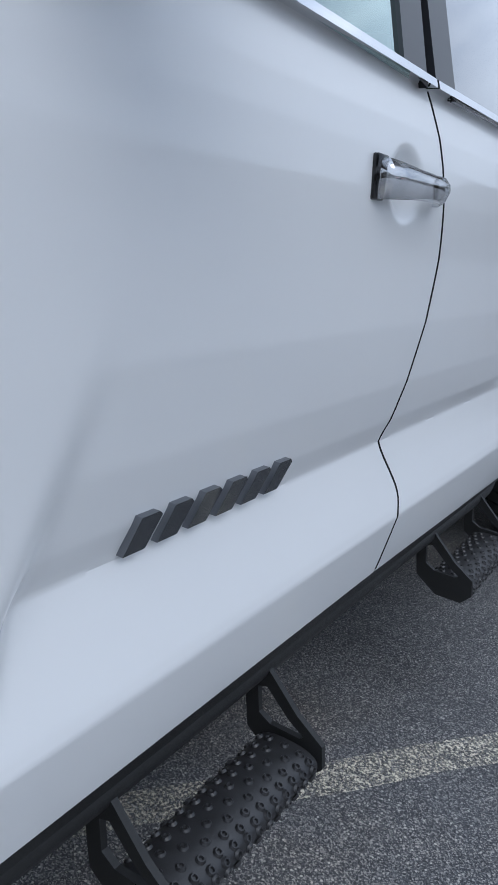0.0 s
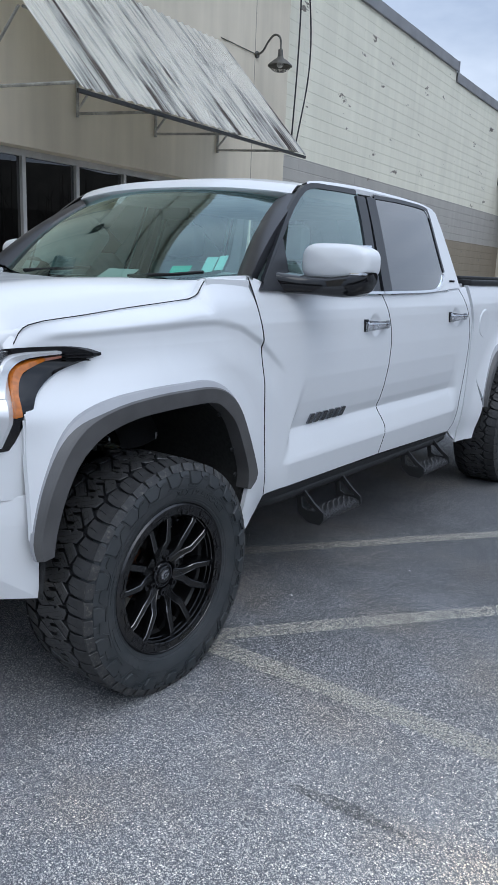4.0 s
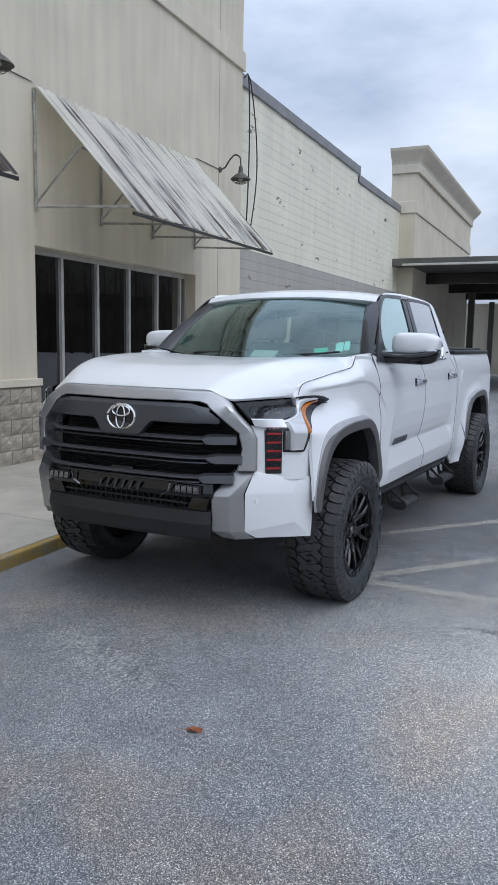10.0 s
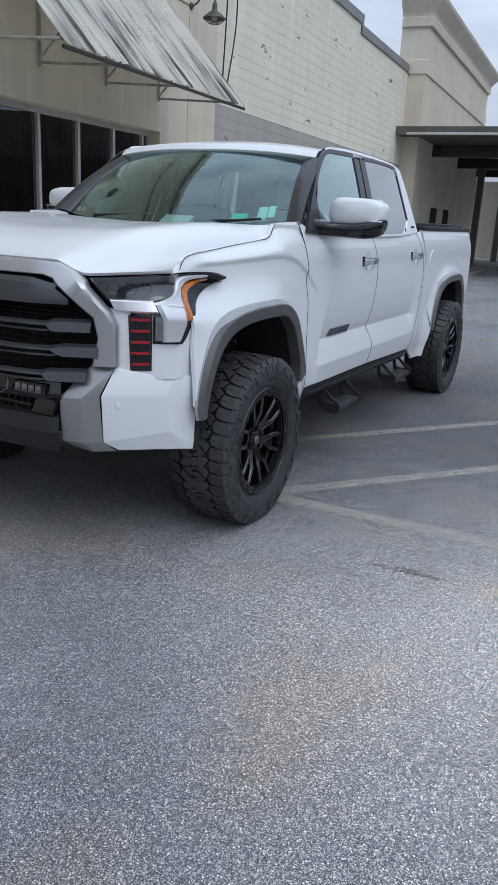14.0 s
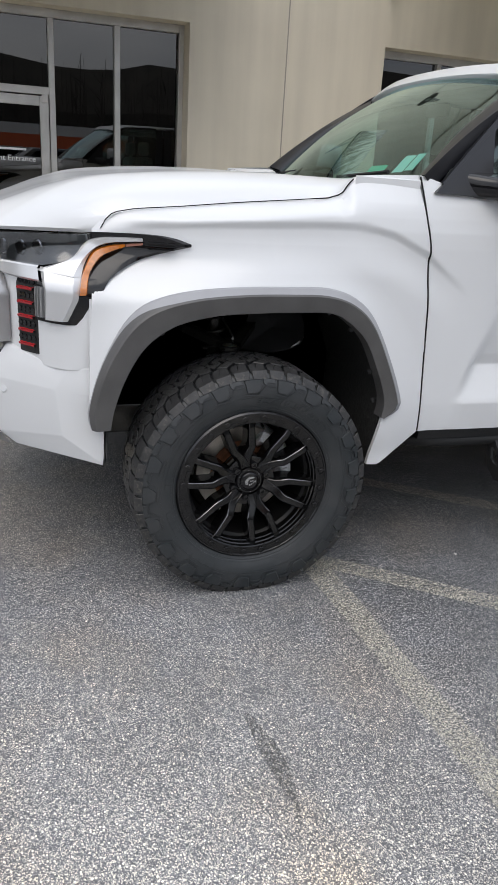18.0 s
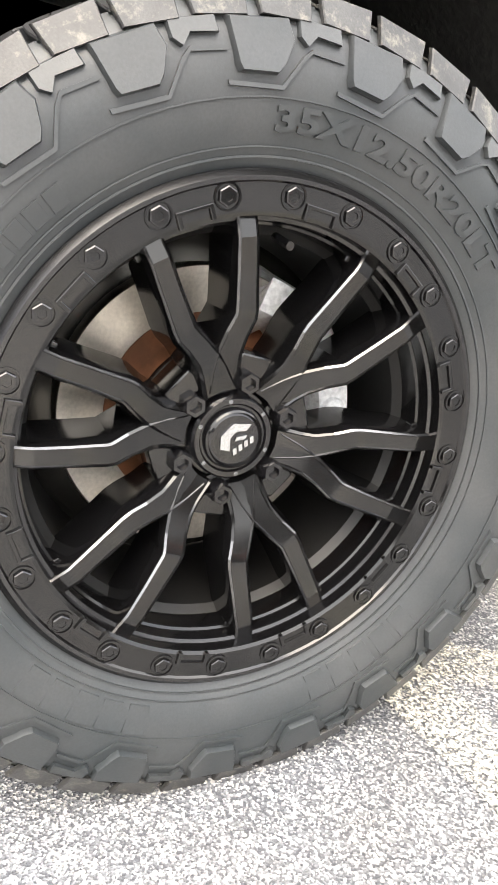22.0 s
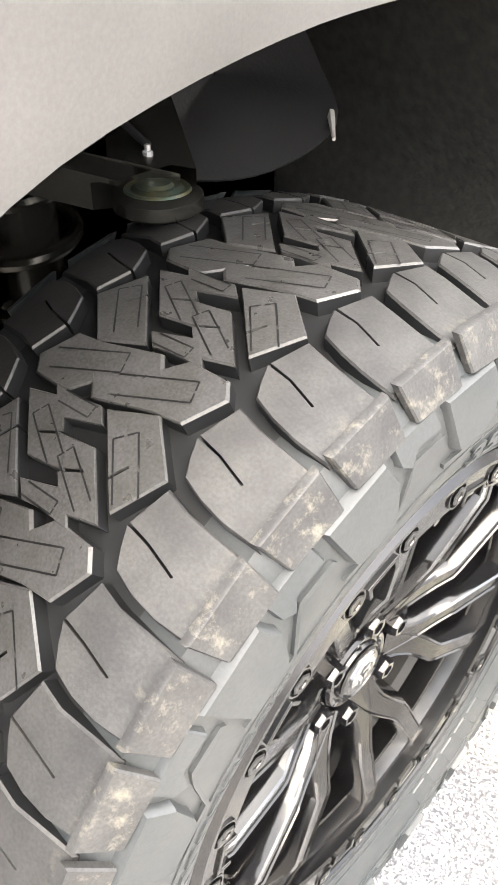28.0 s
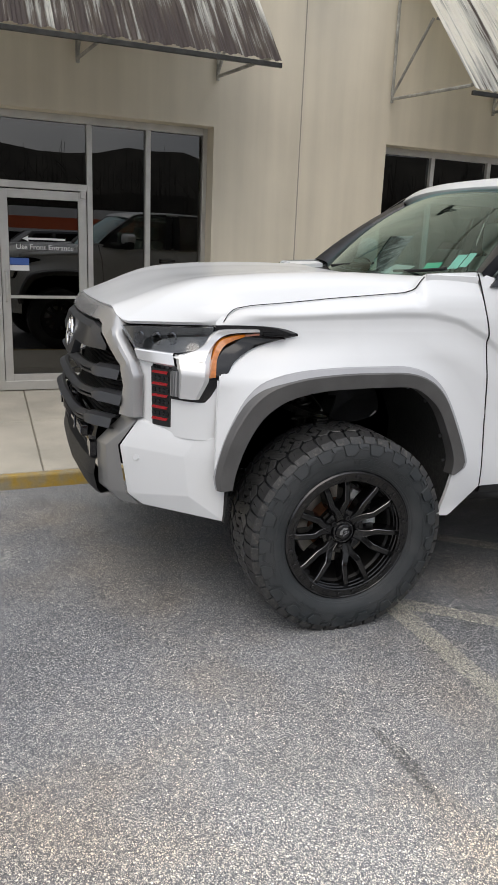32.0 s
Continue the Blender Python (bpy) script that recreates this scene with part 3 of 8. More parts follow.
M_ASPHALT = asphalt_mat()
M_CONC = mat("pavement_concrete", (0.50, 0.465, 0.39), rough=0.85, vary=0.25, vscale=1.6, grain=0.18, gscale=160, bump=0.2, bscale=220)
M_YELLOW = mat("worn_yellow_paint", (0.42, 0.27, 0.045), rough=0.8, color2=(0.3, 0.26, 0.17), vscale=9, grain=0.2, gscale=120, bump=0.2, bscale=150)
M_STUCCO = wall_mat("beige_stucco", (0.66, 0.60, 0.48), streak=0.14)
M_STUCCO2 = wall_mat("beige_stucco_trim", (0.66, 0.605, 0.49), streak=0.12)
M_BLOCK = wall_mat("cream_painted_block", (0.76, 0.74, 0.61), block=True, streak=0.09, bstr=0.85, sw=2.4, mortar=0.009, peel=(0.19, 0.17, 0.14), low=(3.62, (0.40, 0.385, 0.35), 2.62, (0.27, 0.23, 0.17)))
M_SPLIT = mat("split_face_block", (0.42, 0.375, 0.305), rough=0.95, vary=0.3, vscale=7, grain=0.35, gscale=70, bump=1.0, bscale=45, piece=0.14)
M_MORTAR = mat("mortar", (0.32, 0.295, 0.25), rough=0.95, grain=0.2, gscale=150)
M_ALU = mat("aluminium_frame", (0.58, 0.57, 0.54), rough=0.45, metal=0.6, vary=0.15, vscale=5, grain=0.06, gscale=300)
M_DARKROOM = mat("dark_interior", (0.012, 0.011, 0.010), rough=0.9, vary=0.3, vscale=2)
M_COPING = mat("metal_coping", (0.27, 0.27, 0.275), rough=0.5, metal=0.3, vary=0.2, vscale=2)
M_PIPE = mat("weathered_white_tube", (0.42, 0.41, 0.37), rough=0.7, vary=0.45, vscale=8, grain=0.2, gscale=60)
M_LAMPM = mat("weathered_lamp_enamel", (0.12, 0.115, 0.10), rough=0.55, metal=0.4, vary=0.4, vscale=18)
M_WIRE = mat("black_cable", (0.012, 0.012, 0.013), rough=0.6)
M_LEAF = mat("dead_leaf", (0.26, 0.085, 0.03), rough=0.8, vary=0.4, vscale=40)
M_BOLLARD = mat("yellow_bollard", (0.62, 0.36, 0.03), rough=0.5, vary=0.15, vscale=5)
M_TREES = mat("bare_woods", (0.05, 0.045, 0.035), rough=0.95, vary=0.5, vscale=0.4)
M_TWIG = mat("bare_twigs", (0.035, 0.03, 0.024), rough=0.95)
M_TAR = worn_paint("tar_smear", (0.12, 0.118, 0.112), keep=0.48, scale=140)
M_SCUFF = worn_paint("pale_scuff", (0.50, 0.49, 0.47), keep=0.50, scale=70)
M_LINE = worn_paint("faded_line_paint", (0.49, 0.465, 0.39), keep=0.49, scale=150)


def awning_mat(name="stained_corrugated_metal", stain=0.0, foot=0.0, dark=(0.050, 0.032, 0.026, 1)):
    """White corrugated steel with black and grey streaks running down the slope."""
    m = bpy.data.materials.new(name)
    m.use_nodes = True
    nt = m.node_tree
    N, L = nt.nodes.new, nt.links.new
    b = nt.nodes["Principled BSDF"]
    b.inputs["Roughness"].default_value = 0.55
    co = N("ShaderNodeTexCoord")
    mp = N("ShaderNodeMapping")
    mp.inputs["Scale"].default_value = (0.30, 9.0, 0.30)
    L(co.outputs["Object"], mp.inputs["Vector"])
    n = N("ShaderNodeTexNoise")
    n.inputs["Scale"].default_value, n.inputs["Detail"].default_value, n.inputs["Roughness"].default_value = 1.5, 8, 0.66
    L(mp.outputs[0], n.inputs["Vector"])
    mp2 = N("ShaderNodeMapping")
    mp2.inputs["Scale"].default_value = (1.2, 2.2, 1.2)
    L(co.outputs["Object"], mp2.inputs["Vector"])
    n2 = N("ShaderNodeTexNoise")
    n2.inputs["Scale"].default_value, n2.inputs["Detail"].default_value = 1.1, 7
    L(mp2.outputs[0], n2.inputs["Vector"])
    ad = N("ShaderNodeMath")
    ad.operation = "ADD"
    L(n.outputs["Fac"], ad.inputs[0])
    n2m = N("ShaderNodeMath")
    n2m.operation = "MULTIPLY"
    n2m.inputs[1].default_value = 0.4
    L(n2.outputs["Fac"], n2m.inputs[0])
    L(n2m.outputs[0], ad.inputs[1])
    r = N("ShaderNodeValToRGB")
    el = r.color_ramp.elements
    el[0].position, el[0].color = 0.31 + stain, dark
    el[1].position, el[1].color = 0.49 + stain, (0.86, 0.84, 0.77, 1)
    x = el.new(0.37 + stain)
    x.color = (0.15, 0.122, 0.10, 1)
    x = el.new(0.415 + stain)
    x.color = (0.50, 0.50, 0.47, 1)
    hf = N("ShaderNodeMath")
    hf.operation = "MULTIPLY"
    hf.inputs[1].default_value = 0.714
    L(ad.outputs[0], hf.inputs[0])
    # rust creeping up from the lower edge
    sp = N("ShaderNodeSeparateXYZ")
    L(co.outputs["Object"], sp.inputs[0])
    up = N("ShaderNodeMapRange")
    up.inputs[1].default_value, up.inputs[2].default_value, up.inputs[3].default_value, up.inputs[4].default_value = 3.2, 4.3, foot, 0.0
    L(sp.outputs["Z"], up.inputs[0])
    lo = N("ShaderNodeMath")
    lo.operation = "SUBTRACT"
    L(hf.outputs[0], lo.inputs[0])
    L(up.outputs[0], lo.inputs[1])
    L(lo.outputs[0], r.inputs[0])
    L(r.outputs[0], b.inputs["Base Color"])
    return m


M_AWN = awning_mat(stain=0.0, foot=0.05)
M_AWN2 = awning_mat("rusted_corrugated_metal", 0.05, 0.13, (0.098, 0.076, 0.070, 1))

bm = bmesh.new()
KERB_S = -0.072      # the kerb runs nearly along the lot, drawing away from it with y
def kerb_x(y):
    return -1.44 + KERB_S * (y + 0.5)


GZ = -0.028      # the lot, under the tyres


def ground_z(x, y):
    return GZ - 0.055 * step(-0.55, -1.5, x) if x < -0.5 else GZ


xs = [-260, -60, -20, -8, -4, -2.2, -1.9, -1.7, -1.5, -1.3, -1.1, -0.9, -0.7, -0.5, 0, 2, 5, 12, 40, 300]
ys = [-300, -60, -20, -8, -4, 0, 4, 8, 14, 22, 40, 90, 400]
grid(bm, [[(x, y, ground_z(x, y)) for x in xs] for y in ys])
bmesh.ops.reverse_faces(bm, faces=bm.faces[:])
bmesh.ops.recalc_face_normals(bm, faces=bm.faces[:])
for f in bm.faces:
    if f.normal.z < 0:
        f.normal_flip()
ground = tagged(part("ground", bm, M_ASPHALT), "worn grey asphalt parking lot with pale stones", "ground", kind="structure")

B = pose(-4.55, 3.0, 0, 0, 0, 3.55)      # the building's own axes: x out of the wall, y along it


def on_wall(name, bm, material, label, category, kind="structure"):
    ob = part(name, bm, material)
    ob.matrix_world = B
    return tagged(ob, label, category, kind=kind)


# painted lines, laid on the asphalt
def stripe(a, b, w, name, material, label, n=30, lift=0.004):
    rng = random.Random(int(abs(a[0] * 100)))
    a, b = Vector(a), Vector(b)
    d = (b - a).normalized()
    s = Vector((-d.y, d.x))
    bm = bmesh.new()
    rows = []
    for i in range(n + 1):
        p = a.lerp(b, i / n)
        l, r = w / 2 + rng.uniform(-0.006, 0.006), w / 2 + rng.uniform(-0.006, 0.006)
        rows.append([(p.x + s.x * l, p.y + s.y * l, GZ + lift), (p.x - s.x * r, p.y - s.y * r, GZ + lift)])
    grid(bm, rows)
    return tagged(part(name, bm, material), label, "road marking", kind="structure")


stripe((0.75, 0.125), (5.5, 6.055), 0.105, "parking_line", M_LINE, "faded cream parking line on asphalt")
stripe((0.10, 0.89), (5.3, 7.65), 0.105, "parking_line", M_LINE, "faded cream parking line on asphalt")
stripe((0.95, 0.335), (6.2, 0.60), 0.115, "parking_line", M_LINE, "faded cream parking line crossing the others", lift=0.0065)
bm = bmesh.new()
rows = []
for i in range(13):
    u = i / 12
    y = -0.215 + 0.03 * math.sin(u * 2.2)
    wv = 0.006 + 0.022 * math.sin(math.pi * min(1, u * 1.0 + 0.05))
    rows.append([(1.83 + 0.42 * u, y - wv, GZ + 0.003), (1.83 + 0.42 * u, y + wv, GZ + 0.003)])
grid(bm, rows)
tagged(part("tar_patch", bm, M_TAR), "dark smear of tar on the asphalt", "stain", kind="structure")

# pale scuffs in front of the truck
bm = bmesh.new()
rng = random.Random(4)
for k in range(13):
    x, y = -0.26 + 0.070 * k, -1.33 - 0.026 * k
    for w in (0.0, 0.028):
        l = rng.uniform(0.16, 0.34)
        top = rng.uniform(-0.03, 0.03)
        bend = rng.uniform(0.02, 0.05)
        rows = []
        for q in range(6):
            u = q / 5
            hw = 0.009 * math.sin(math.pi * (0.12 + 0.76 * u)) + rng.uniform(0, 0.004)
            cx, cy = x + w + bend * math.sin(math.pi * u) + 0.06 * u, y + top - l * u
            rows.append([(cx - hw, cy, GZ + 0.003), (cx + hw, cy + 0.004, GZ + 0.003)])
        grid(bm, rows)
tagged(part("scuff_marks", bm, M_SCUFF), "pale scrape marks on the asphalt", "stain", kind="structure")

# dead leaf
lf = thing("dead_leaf", pose(1.10, -2.03, GZ + 0.002, 0, 0, 25), "small curled rust-brown dead leaf on asphalt", "leaf")
bm = bmesh.new()
rows = []
for i in range(9):
    u = i / 8
    w = 0.022 * math.sin(math.pi * (0.06 + 0.9 * u)) * (1 + 0.3 * math.sin(u * 17))
    rows.append([(-0.035 + 0.07 * u, -w, 0.010 + 0.008 * math.sin(u * 5)), (-0.035 + 0.07 * u, 0, 0.004), (-0.035 + 0.07 * u, w, 0.012)])
grid(bm, rows)
part("blade", bm, M_LEAF, lf)
bm = bmesh.new()
tube(bm, [(-0.035, 0, 0.005), (-0.055, 0.004, 0.008), (-0.07, 0.012, 0.006)], 0.0012, 5)
part("stalk", bm, M_LEAF, lf)

# scraps of paper blown against nothing in particular
rng = random.Random(21)
for x, y in ((0.81, -0.70), (1.02, 1.02), (1.35, 1.75), (2.55, 2.3), (1.9, -1.55), (2.3, -2.9), (0.2, -2.5)):
    scrap = thing("paper_scrap", pose(x, y, GZ + 0.003, 0, 0, rng.uniform(0, 180)), "tiny crumpled white paper scrap on asphalt", "litter", "paper scraps")
    bm = bmesh.new()
    grid(bm, [[(-0.008 + 0.008 * i, -0.004 + 0.004 * j, rng.uniform(0.0, 0.006)) for i in range(3)] for j in range(3)])
    bmesh.ops.solidify(bm, geom=bm.faces[:], thickness=0.0008)
    part("sheet", bm, M_LETTERP, scrap)

# pavement slabs and kerb
PZ = 0.02
pavement = tagged(new("pavement"), "pale concrete pavement slabs along the shop", "pavement", kind="structure")
bm = bmesh.new()
ya, yb = -30.0, 30.0
vs = [(kerb_x(ya) - 0.02, ya), (kerb_x(yb) - 0.02, yb), (-9.5, yb), (-9.5, ya)]
solid(bm, vs, -0.2, PZ - 0.02, axis=2)
part("bed", bm, M_MORTAR, pavement)
edge = -12.0
sizes = [1.55] * 18
for i, s in enumerate(sizes):
    y0, y1 = edge + 0.006, edge + s - 0.006
    edge += s
    for lo, hi in ((0.085, 1.66), (1.672, 3.3)):
        bm = bmesh.new()
        poly4 = [(kerb_x(y0) - lo, y0), (kerb_x(y1) - lo, y1), (kerb_x(y1) - hi, y1), (kerb_x(y0) - hi, y0)]
        solid(bm, poly4, -0.05, PZ + 0.001 * (i % 3), axis=2, bevel=0.006)
        part("slab", bm, M_CONC, pavement)
for i in range(12):
    y0, y1 = -12 + i * 2.4 + 0.004, -12 + (i + 1) * 2.4 - 0.004
    bm = bmesh.new()
    solid(bm, [(kerb_x(y0), y0), (kerb_x(y1), y1), (kerb_x(y1) - 0.075, y1), (kerb_x(y0) - 0.075, y0)], -0.2, PZ + 0.002, axis=2, bevel=0.016)
    part("kerb_stone", bm, M_YELLOW, pavement, "concrete kerb with worn yellow paint")

# facade: stucco with two recessed shopfronts
FE = 6.5
R1, R2, HEAD, FL = (0.06, 4.55), (-6.6, -2.10), 2.87, 0.03
bm = bmesh.new()
for lo, hi, z0, z1 in ((-14, R2[0], -0.2, 9.0), (R2[0], R2[1], HEAD, 9.0), (R2[1], R1[0], -0.2, 9.0), (R1[0], R1[1], HEAD, 9.0), (R1[1], FE, -0.2, 9.0)):
    box(bm, (-0.45, lo, z0), (0, hi, z1))
bmesh.ops.remove_doubles(bm, verts=bm.verts[:], dist=1e-4)
on_wall("wall_facade", bm, M_STUCCO, "weathered beige stucco shop facade with control joints", "wall")
for s in (-9.5, -1.07, 5.46):
    bm = boxm((-0.004, s - 0.006, 1.1), (0.003, s + 0.006, 9.0))
    on_wall("trim_joint", bm, M_MORTAR, "thin vertical control joint in stucco", "trim")
bm = boxm((0.0, -14, 7.07), (0.05, FE + 0.05, 7.43), 0.01)
on_wall("trim_band", bm, M_STUCCO2, "projecting stucco band high on the facade", "trim")
bm = boxm((0.0, -14, 8.7), (0.12, FE + 0.12, 9.05), 0.02)
on_wall("trim_cornice", bm, M_STUCCO2, "stucco cornice along the top of the facade", "trim")

# split-face block base between and beside the openings
def block_base(s0, s1, name):
    base = tagged(new(name), "split-face concrete block plinth in five courses", "wall", kind="structure")
    base.matrix_world = B
    part("mortar_bed", boxm((-0.05, s0, -0.1), (0.055, s1, 1.02)), M_MORTAR, base)
    rng = random.Random(7)
    variants = []
    def block(w):
        bm = bmesh.new()
        n, k = 5, 4
        rows = [[(0.072 + (rng.uniform(-0.012, 0.014) if 0 < i < n and 0 < j < k else -0.006), -w / 2 + w * i / n, -0.095 + 0.19 * j / k) for i in range(n + 1)] for j in range(k + 1)]
        vs = grid(bm, rows)
        rim = vs[0][:] + [vs[j][n] for j in range(1, k + 1)] + [vs[k][i] for i in range(n - 1, -1, -1)] + [vs[j][0] for j in range(k - 1, 0, -1)]
        back = [bm.verts.new((0.03, v.co.y, v.co.z)) for v in rim]
        for i in range(len(rim)):
            bm.faces.new((rim[i], back[i], back[(i + 1) % len(rim)], rim[(i + 1) % len(rim)]))
        bmesh.ops.recalc_face_normals(bm, faces=bm.faces[:])
        me = bpy.data.meshes.new("block")
        bm.to_mesh(me)
        bm.free()
        me.materials.append(M_SPLIT)
        return me
    full, half = [block(0.388) for _ in range(6)], [block(0.188) for _ in range(2)]
    for c in range(5):
        z = 0.105 + 0.2 * c
        s = s1
        first = c % 2 == 0
        while s > s0 + 0.1:
            w = 0.2 if (first or s - s0 < 0.35) else 0.4
            first = False
            ob = new("block", rng.choice(half if w == 0.2 else full))
            ob.parent = base
            ob.location = (0, s - w / 2, z)
            s -= w
    for lo in np.arange(s0, s1 - 0.05, 1.2):
        part("sill_stone", boxm((-0.03, lo + 0.003, 1.022), (0.10, min(lo + 1.2, s1) - 0.003, 1.12), 0.008), M_STUCCO2, base)
    return base


block_base(-2.10, 0.06, "wall_plinth")
block_base(4.55, FE, "wall_plinth")


# shopfronts
def shopfront(name, s0, s1, mulls, door=None):
    w = tagged(new(name), "dark aluminium-framed shop window set back in the wall", "window", kind="structure")
    w.matrix_world = B
    D = -0.25
    z0, z1 = FL, HEAD
    f = 0.05
    part("head_rail", boxm((D - 0.05, s0 + f, z1 - 0.075), (D + 0.05, s1 - f, z1), 0.004), M_ALU, w)
    part("sill_rail", boxm((D - 0.05, s0 + f, z0), (D + 0.05, s1 - f, z0 + 0.1), 0.004), M_ALU, w)
    for e in (s0, s1 - f):
        part("jamb", boxm((D - 0.05, e, z0), (D + 0.05, e + f, z1), 0.004), M_ALU, w)
    edges = [s0 + f] + list(mulls) + [s1 - f]
    for m_ in mulls:
        part("mullion", boxm((D - 0.05, m_ - 0.028, z0 + 0.1), (D + 0.055, m_ + 0.028, z1 - 0.075), 0.004), M_ALU, w)
    for a, b in zip(edges, edges[1:]):
        if door and abs(a - door[0]) < 0.05:
            part("transom", boxm((D - 0.05, a + 0.028, 2.13), (D + 0.05, b - 0.028, 2.20), 0.004), M_ALU, w)
            g = part("pane", boxm((D - 0.004, a + 0.02, 2.20), (D + 0.004, b - 0.02, z1 - 0.07)), M_STORE, w)
            continue
        g = part("pane", boxm((D - 0.004, a + 0.02, z0 + 0.09), (D + 0.004, b - 0.02, z1 - 0.07)), M_STORE, w)
    return w


shopfront("window_1", R1[0], R1[1], (0.88, 1.75, 2.63, 3.52, 4.34))
shopfront("window_2", R2[0], R2[1], (-5.55, -4.36, -3.40, -2.77), door=(-4.36, -3.40))

# glazed door in the second shopfront
D = -0.25
door = tagged(new("door_1"), "aluminium-framed glass shop door with white lettering", "door", kind="structure")
door.matrix_world = B
for lo, hi in (((D - 0.03, -4.325, 0.045), (D + 0.035, -4.24, 2.12)), ((D - 0.03, -3.52, 0.045), (D + 0.035, -3.435, 2.12))):
    part("stile", boxm(lo, hi, 0.004), M_ALU, door)
part("top_rail", boxm((D - 0.03, -4.24, 2.03), (D + 0.035, -3.52, 2.12), 0.004), M_ALU, door)
part("bottom_rail", boxm((D - 0.03, -4.24, 0.045), (D + 0.035, -3.52, 0.20), 0.004), M_ALU, door)
part("push_bar", boxm((D + 0.03, -4.24, 1.015), (D + 0.06, -3.52, 1.045), 0.004), M_ALU, door)
part("pane", boxm((D - 0.004, -4.25, 0.19), (D + 0.004, -3.51, 2.04)), M_STORE, door)
bm = bmesh.new()
tube(bm, curve([(D + 0.03, -4.285, 0.98), (D + 0.085, -4.285, 1.0), (D + 0.09, -4.285, 1.14), (D + 0.085, -4.285, 1.27), (D + 0.03, -4.285, 1.29)], 14), 0.012, 8)
part("pull_handle", bm, M_ALU, door)
part("hinge_cap", boxm((D + 0.03, -3.50, 2.06), (D + 0.06, -3.44, 2.14), 0.004), M_ALU, door)
M_LETTER = mat("white_lettering", (0.75, 0.75, 0.75), rough=0.6)
M_BLUE = mat("blue_notice", (0.05, 0.12, 0.38), rough=0.6)


def lettering(text, size, m, material, parent, name="lettering", extrude=0.0005, bend=None, bold=0.0):
    cu = bpy.data.curves.new(name, "FONT")
    cu.body, cu.size, cu.extrude, cu.align_x, cu.resolution_u = text, size, extrude, "CENTER", 3
    cu.offset = bold
    tmp = bpy.data.objects.new(name, cu)
    scene.collection.objects.link(tmp)
    me = bpy.data.meshes.new_from_object(tmp.evaluated_get(bpy.context.evaluated_depsgraph_get()))
    bpy.data.objects.remove(tmp)
    bpy.data.curves.remove(cu)
    for v in me.vertices:
        v.co = bend(v.co) if bend else m @ v.co
    me.materials.clear()
    me.materials.append(material)
    ob = new(name, me)
    ob.parent = parent
    return ob


TXT = Matrix(((0, 0, 1, D + 0.007), (1, 0, 0, 0), (0, 1, 0, 0), (0, 0, 0, 1)))
lettering("Use Front Entrance", 0.075, Matrix.Translation((0, -3.87, 1.52)) @ TXT, M_LETTER, door)
bm = bmesh.new()
solid(bm, [(-4.1, 1.63), (-4.04, 1.66), (-4.04, 1.64), (-3.66, 1.64), (-3.66, 1.62), (-4.04, 1.62), (-4.04, 1.60)], D + 0.005, D + 0.0075)
part("arrow", bm, M_LETTER, door, "white arrow pointing along the wall")
part("notice", boxm((D + 0.005, -4.235, 1.36), (D + 0.007, -4.04, 1.43)), M_BLUE, door, "small blue and white notice")
part("notice", boxm((D + 0.005, -4.235, 1.30), (D + 0.007, -4.04, 1.355)), M_LETTER, door, "small white notice")

# rooms behind the glass, their darkness painted as near-black walls
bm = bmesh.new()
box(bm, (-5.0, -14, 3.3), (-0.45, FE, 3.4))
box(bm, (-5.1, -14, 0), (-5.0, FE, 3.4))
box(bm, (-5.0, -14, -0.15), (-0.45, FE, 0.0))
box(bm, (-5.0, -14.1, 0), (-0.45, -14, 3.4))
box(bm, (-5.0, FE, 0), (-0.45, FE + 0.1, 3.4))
on_wall("wall_inside", bm, M_DARKROOM, "empty shop interior, its darkness painted near-black", "wall")
on_wall("roof", boxm((-22, -14, 6.4), (-0.46, 21.0, 6.5)), M_COPING, "flat roof behind the parapets", "roof")


# awnings
def awning(s0, s1, skin_=M_AWN):
    a = thing("awning", B, "sloping corrugated metal awning, white with black streaks", "awning", "awnings on the facade")
    top, bot, out = 4.89, 3.22, 1.55
    n = int((s1 - s0) / 0.012)
    bm = bmesh.new()
    rows = []
    sl = Vector((out, 0, bot - top)).normalized()
    nrm = Vector((-sl.z, 0, sl.x))
    for i in range(n + 1):
        s = s0 + (s1 - s0) * i / n
        h = 0.011 * (1 if (i % 12) < 3 else (-1 if 6 <= (i % 12) < 9 else 0))
        rows.append([Vector((0.03, s, top)) + sl * d + nrm * h for d in np.linspace(0, math.hypot(out - 0.03, top - bot), 9)])
    grid(bm, rows)
    bmesh.ops.solidify(bm, geom=bm.faces[:], thickness=0.003)
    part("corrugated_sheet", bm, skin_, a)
    part("edge_trim", boxm((out - 0.02, s0 - 0.01, bot - 0.04), (out + 0.012, s1 + 0.01, bot + 0.0), 0.004), M_STEEL, a, "dark rusty edge angle")
    for k, s in enumerate(np.linspace(s0 + 0.02, s1 - 0.04, 4)):
        bm = bmesh.new()
        tube(bm, [(0.03, s, top - 0.05), (0.03, s, 3.32)], 0.02, 6)
        part("wall_post", bm, M_PIPE, a)
        bm = bmesh.new()
        tube(bm, [(0.03, s, 3.36), (out - 0.06, s, 3.28)], 0.017, 6)
        part("strut", bm, M_PIPE, a)
        bm = bmesh.new()
        tube(bm, [(0.03, s, 3.40), (0.72, s, 4.05)], 0.016, 6)
        part("brace", bm, M_PIPE, a)
    for z, x in ((4.05, 0.74), (3.3, 1.44)):
        bm = bmesh.new()
        tube(bm, [(x, s0 + 0.05, z), (x, s1 - 0.05, z)], 0.016, 6)
        part("purlin", bm, M_PIPE, a)
    return a


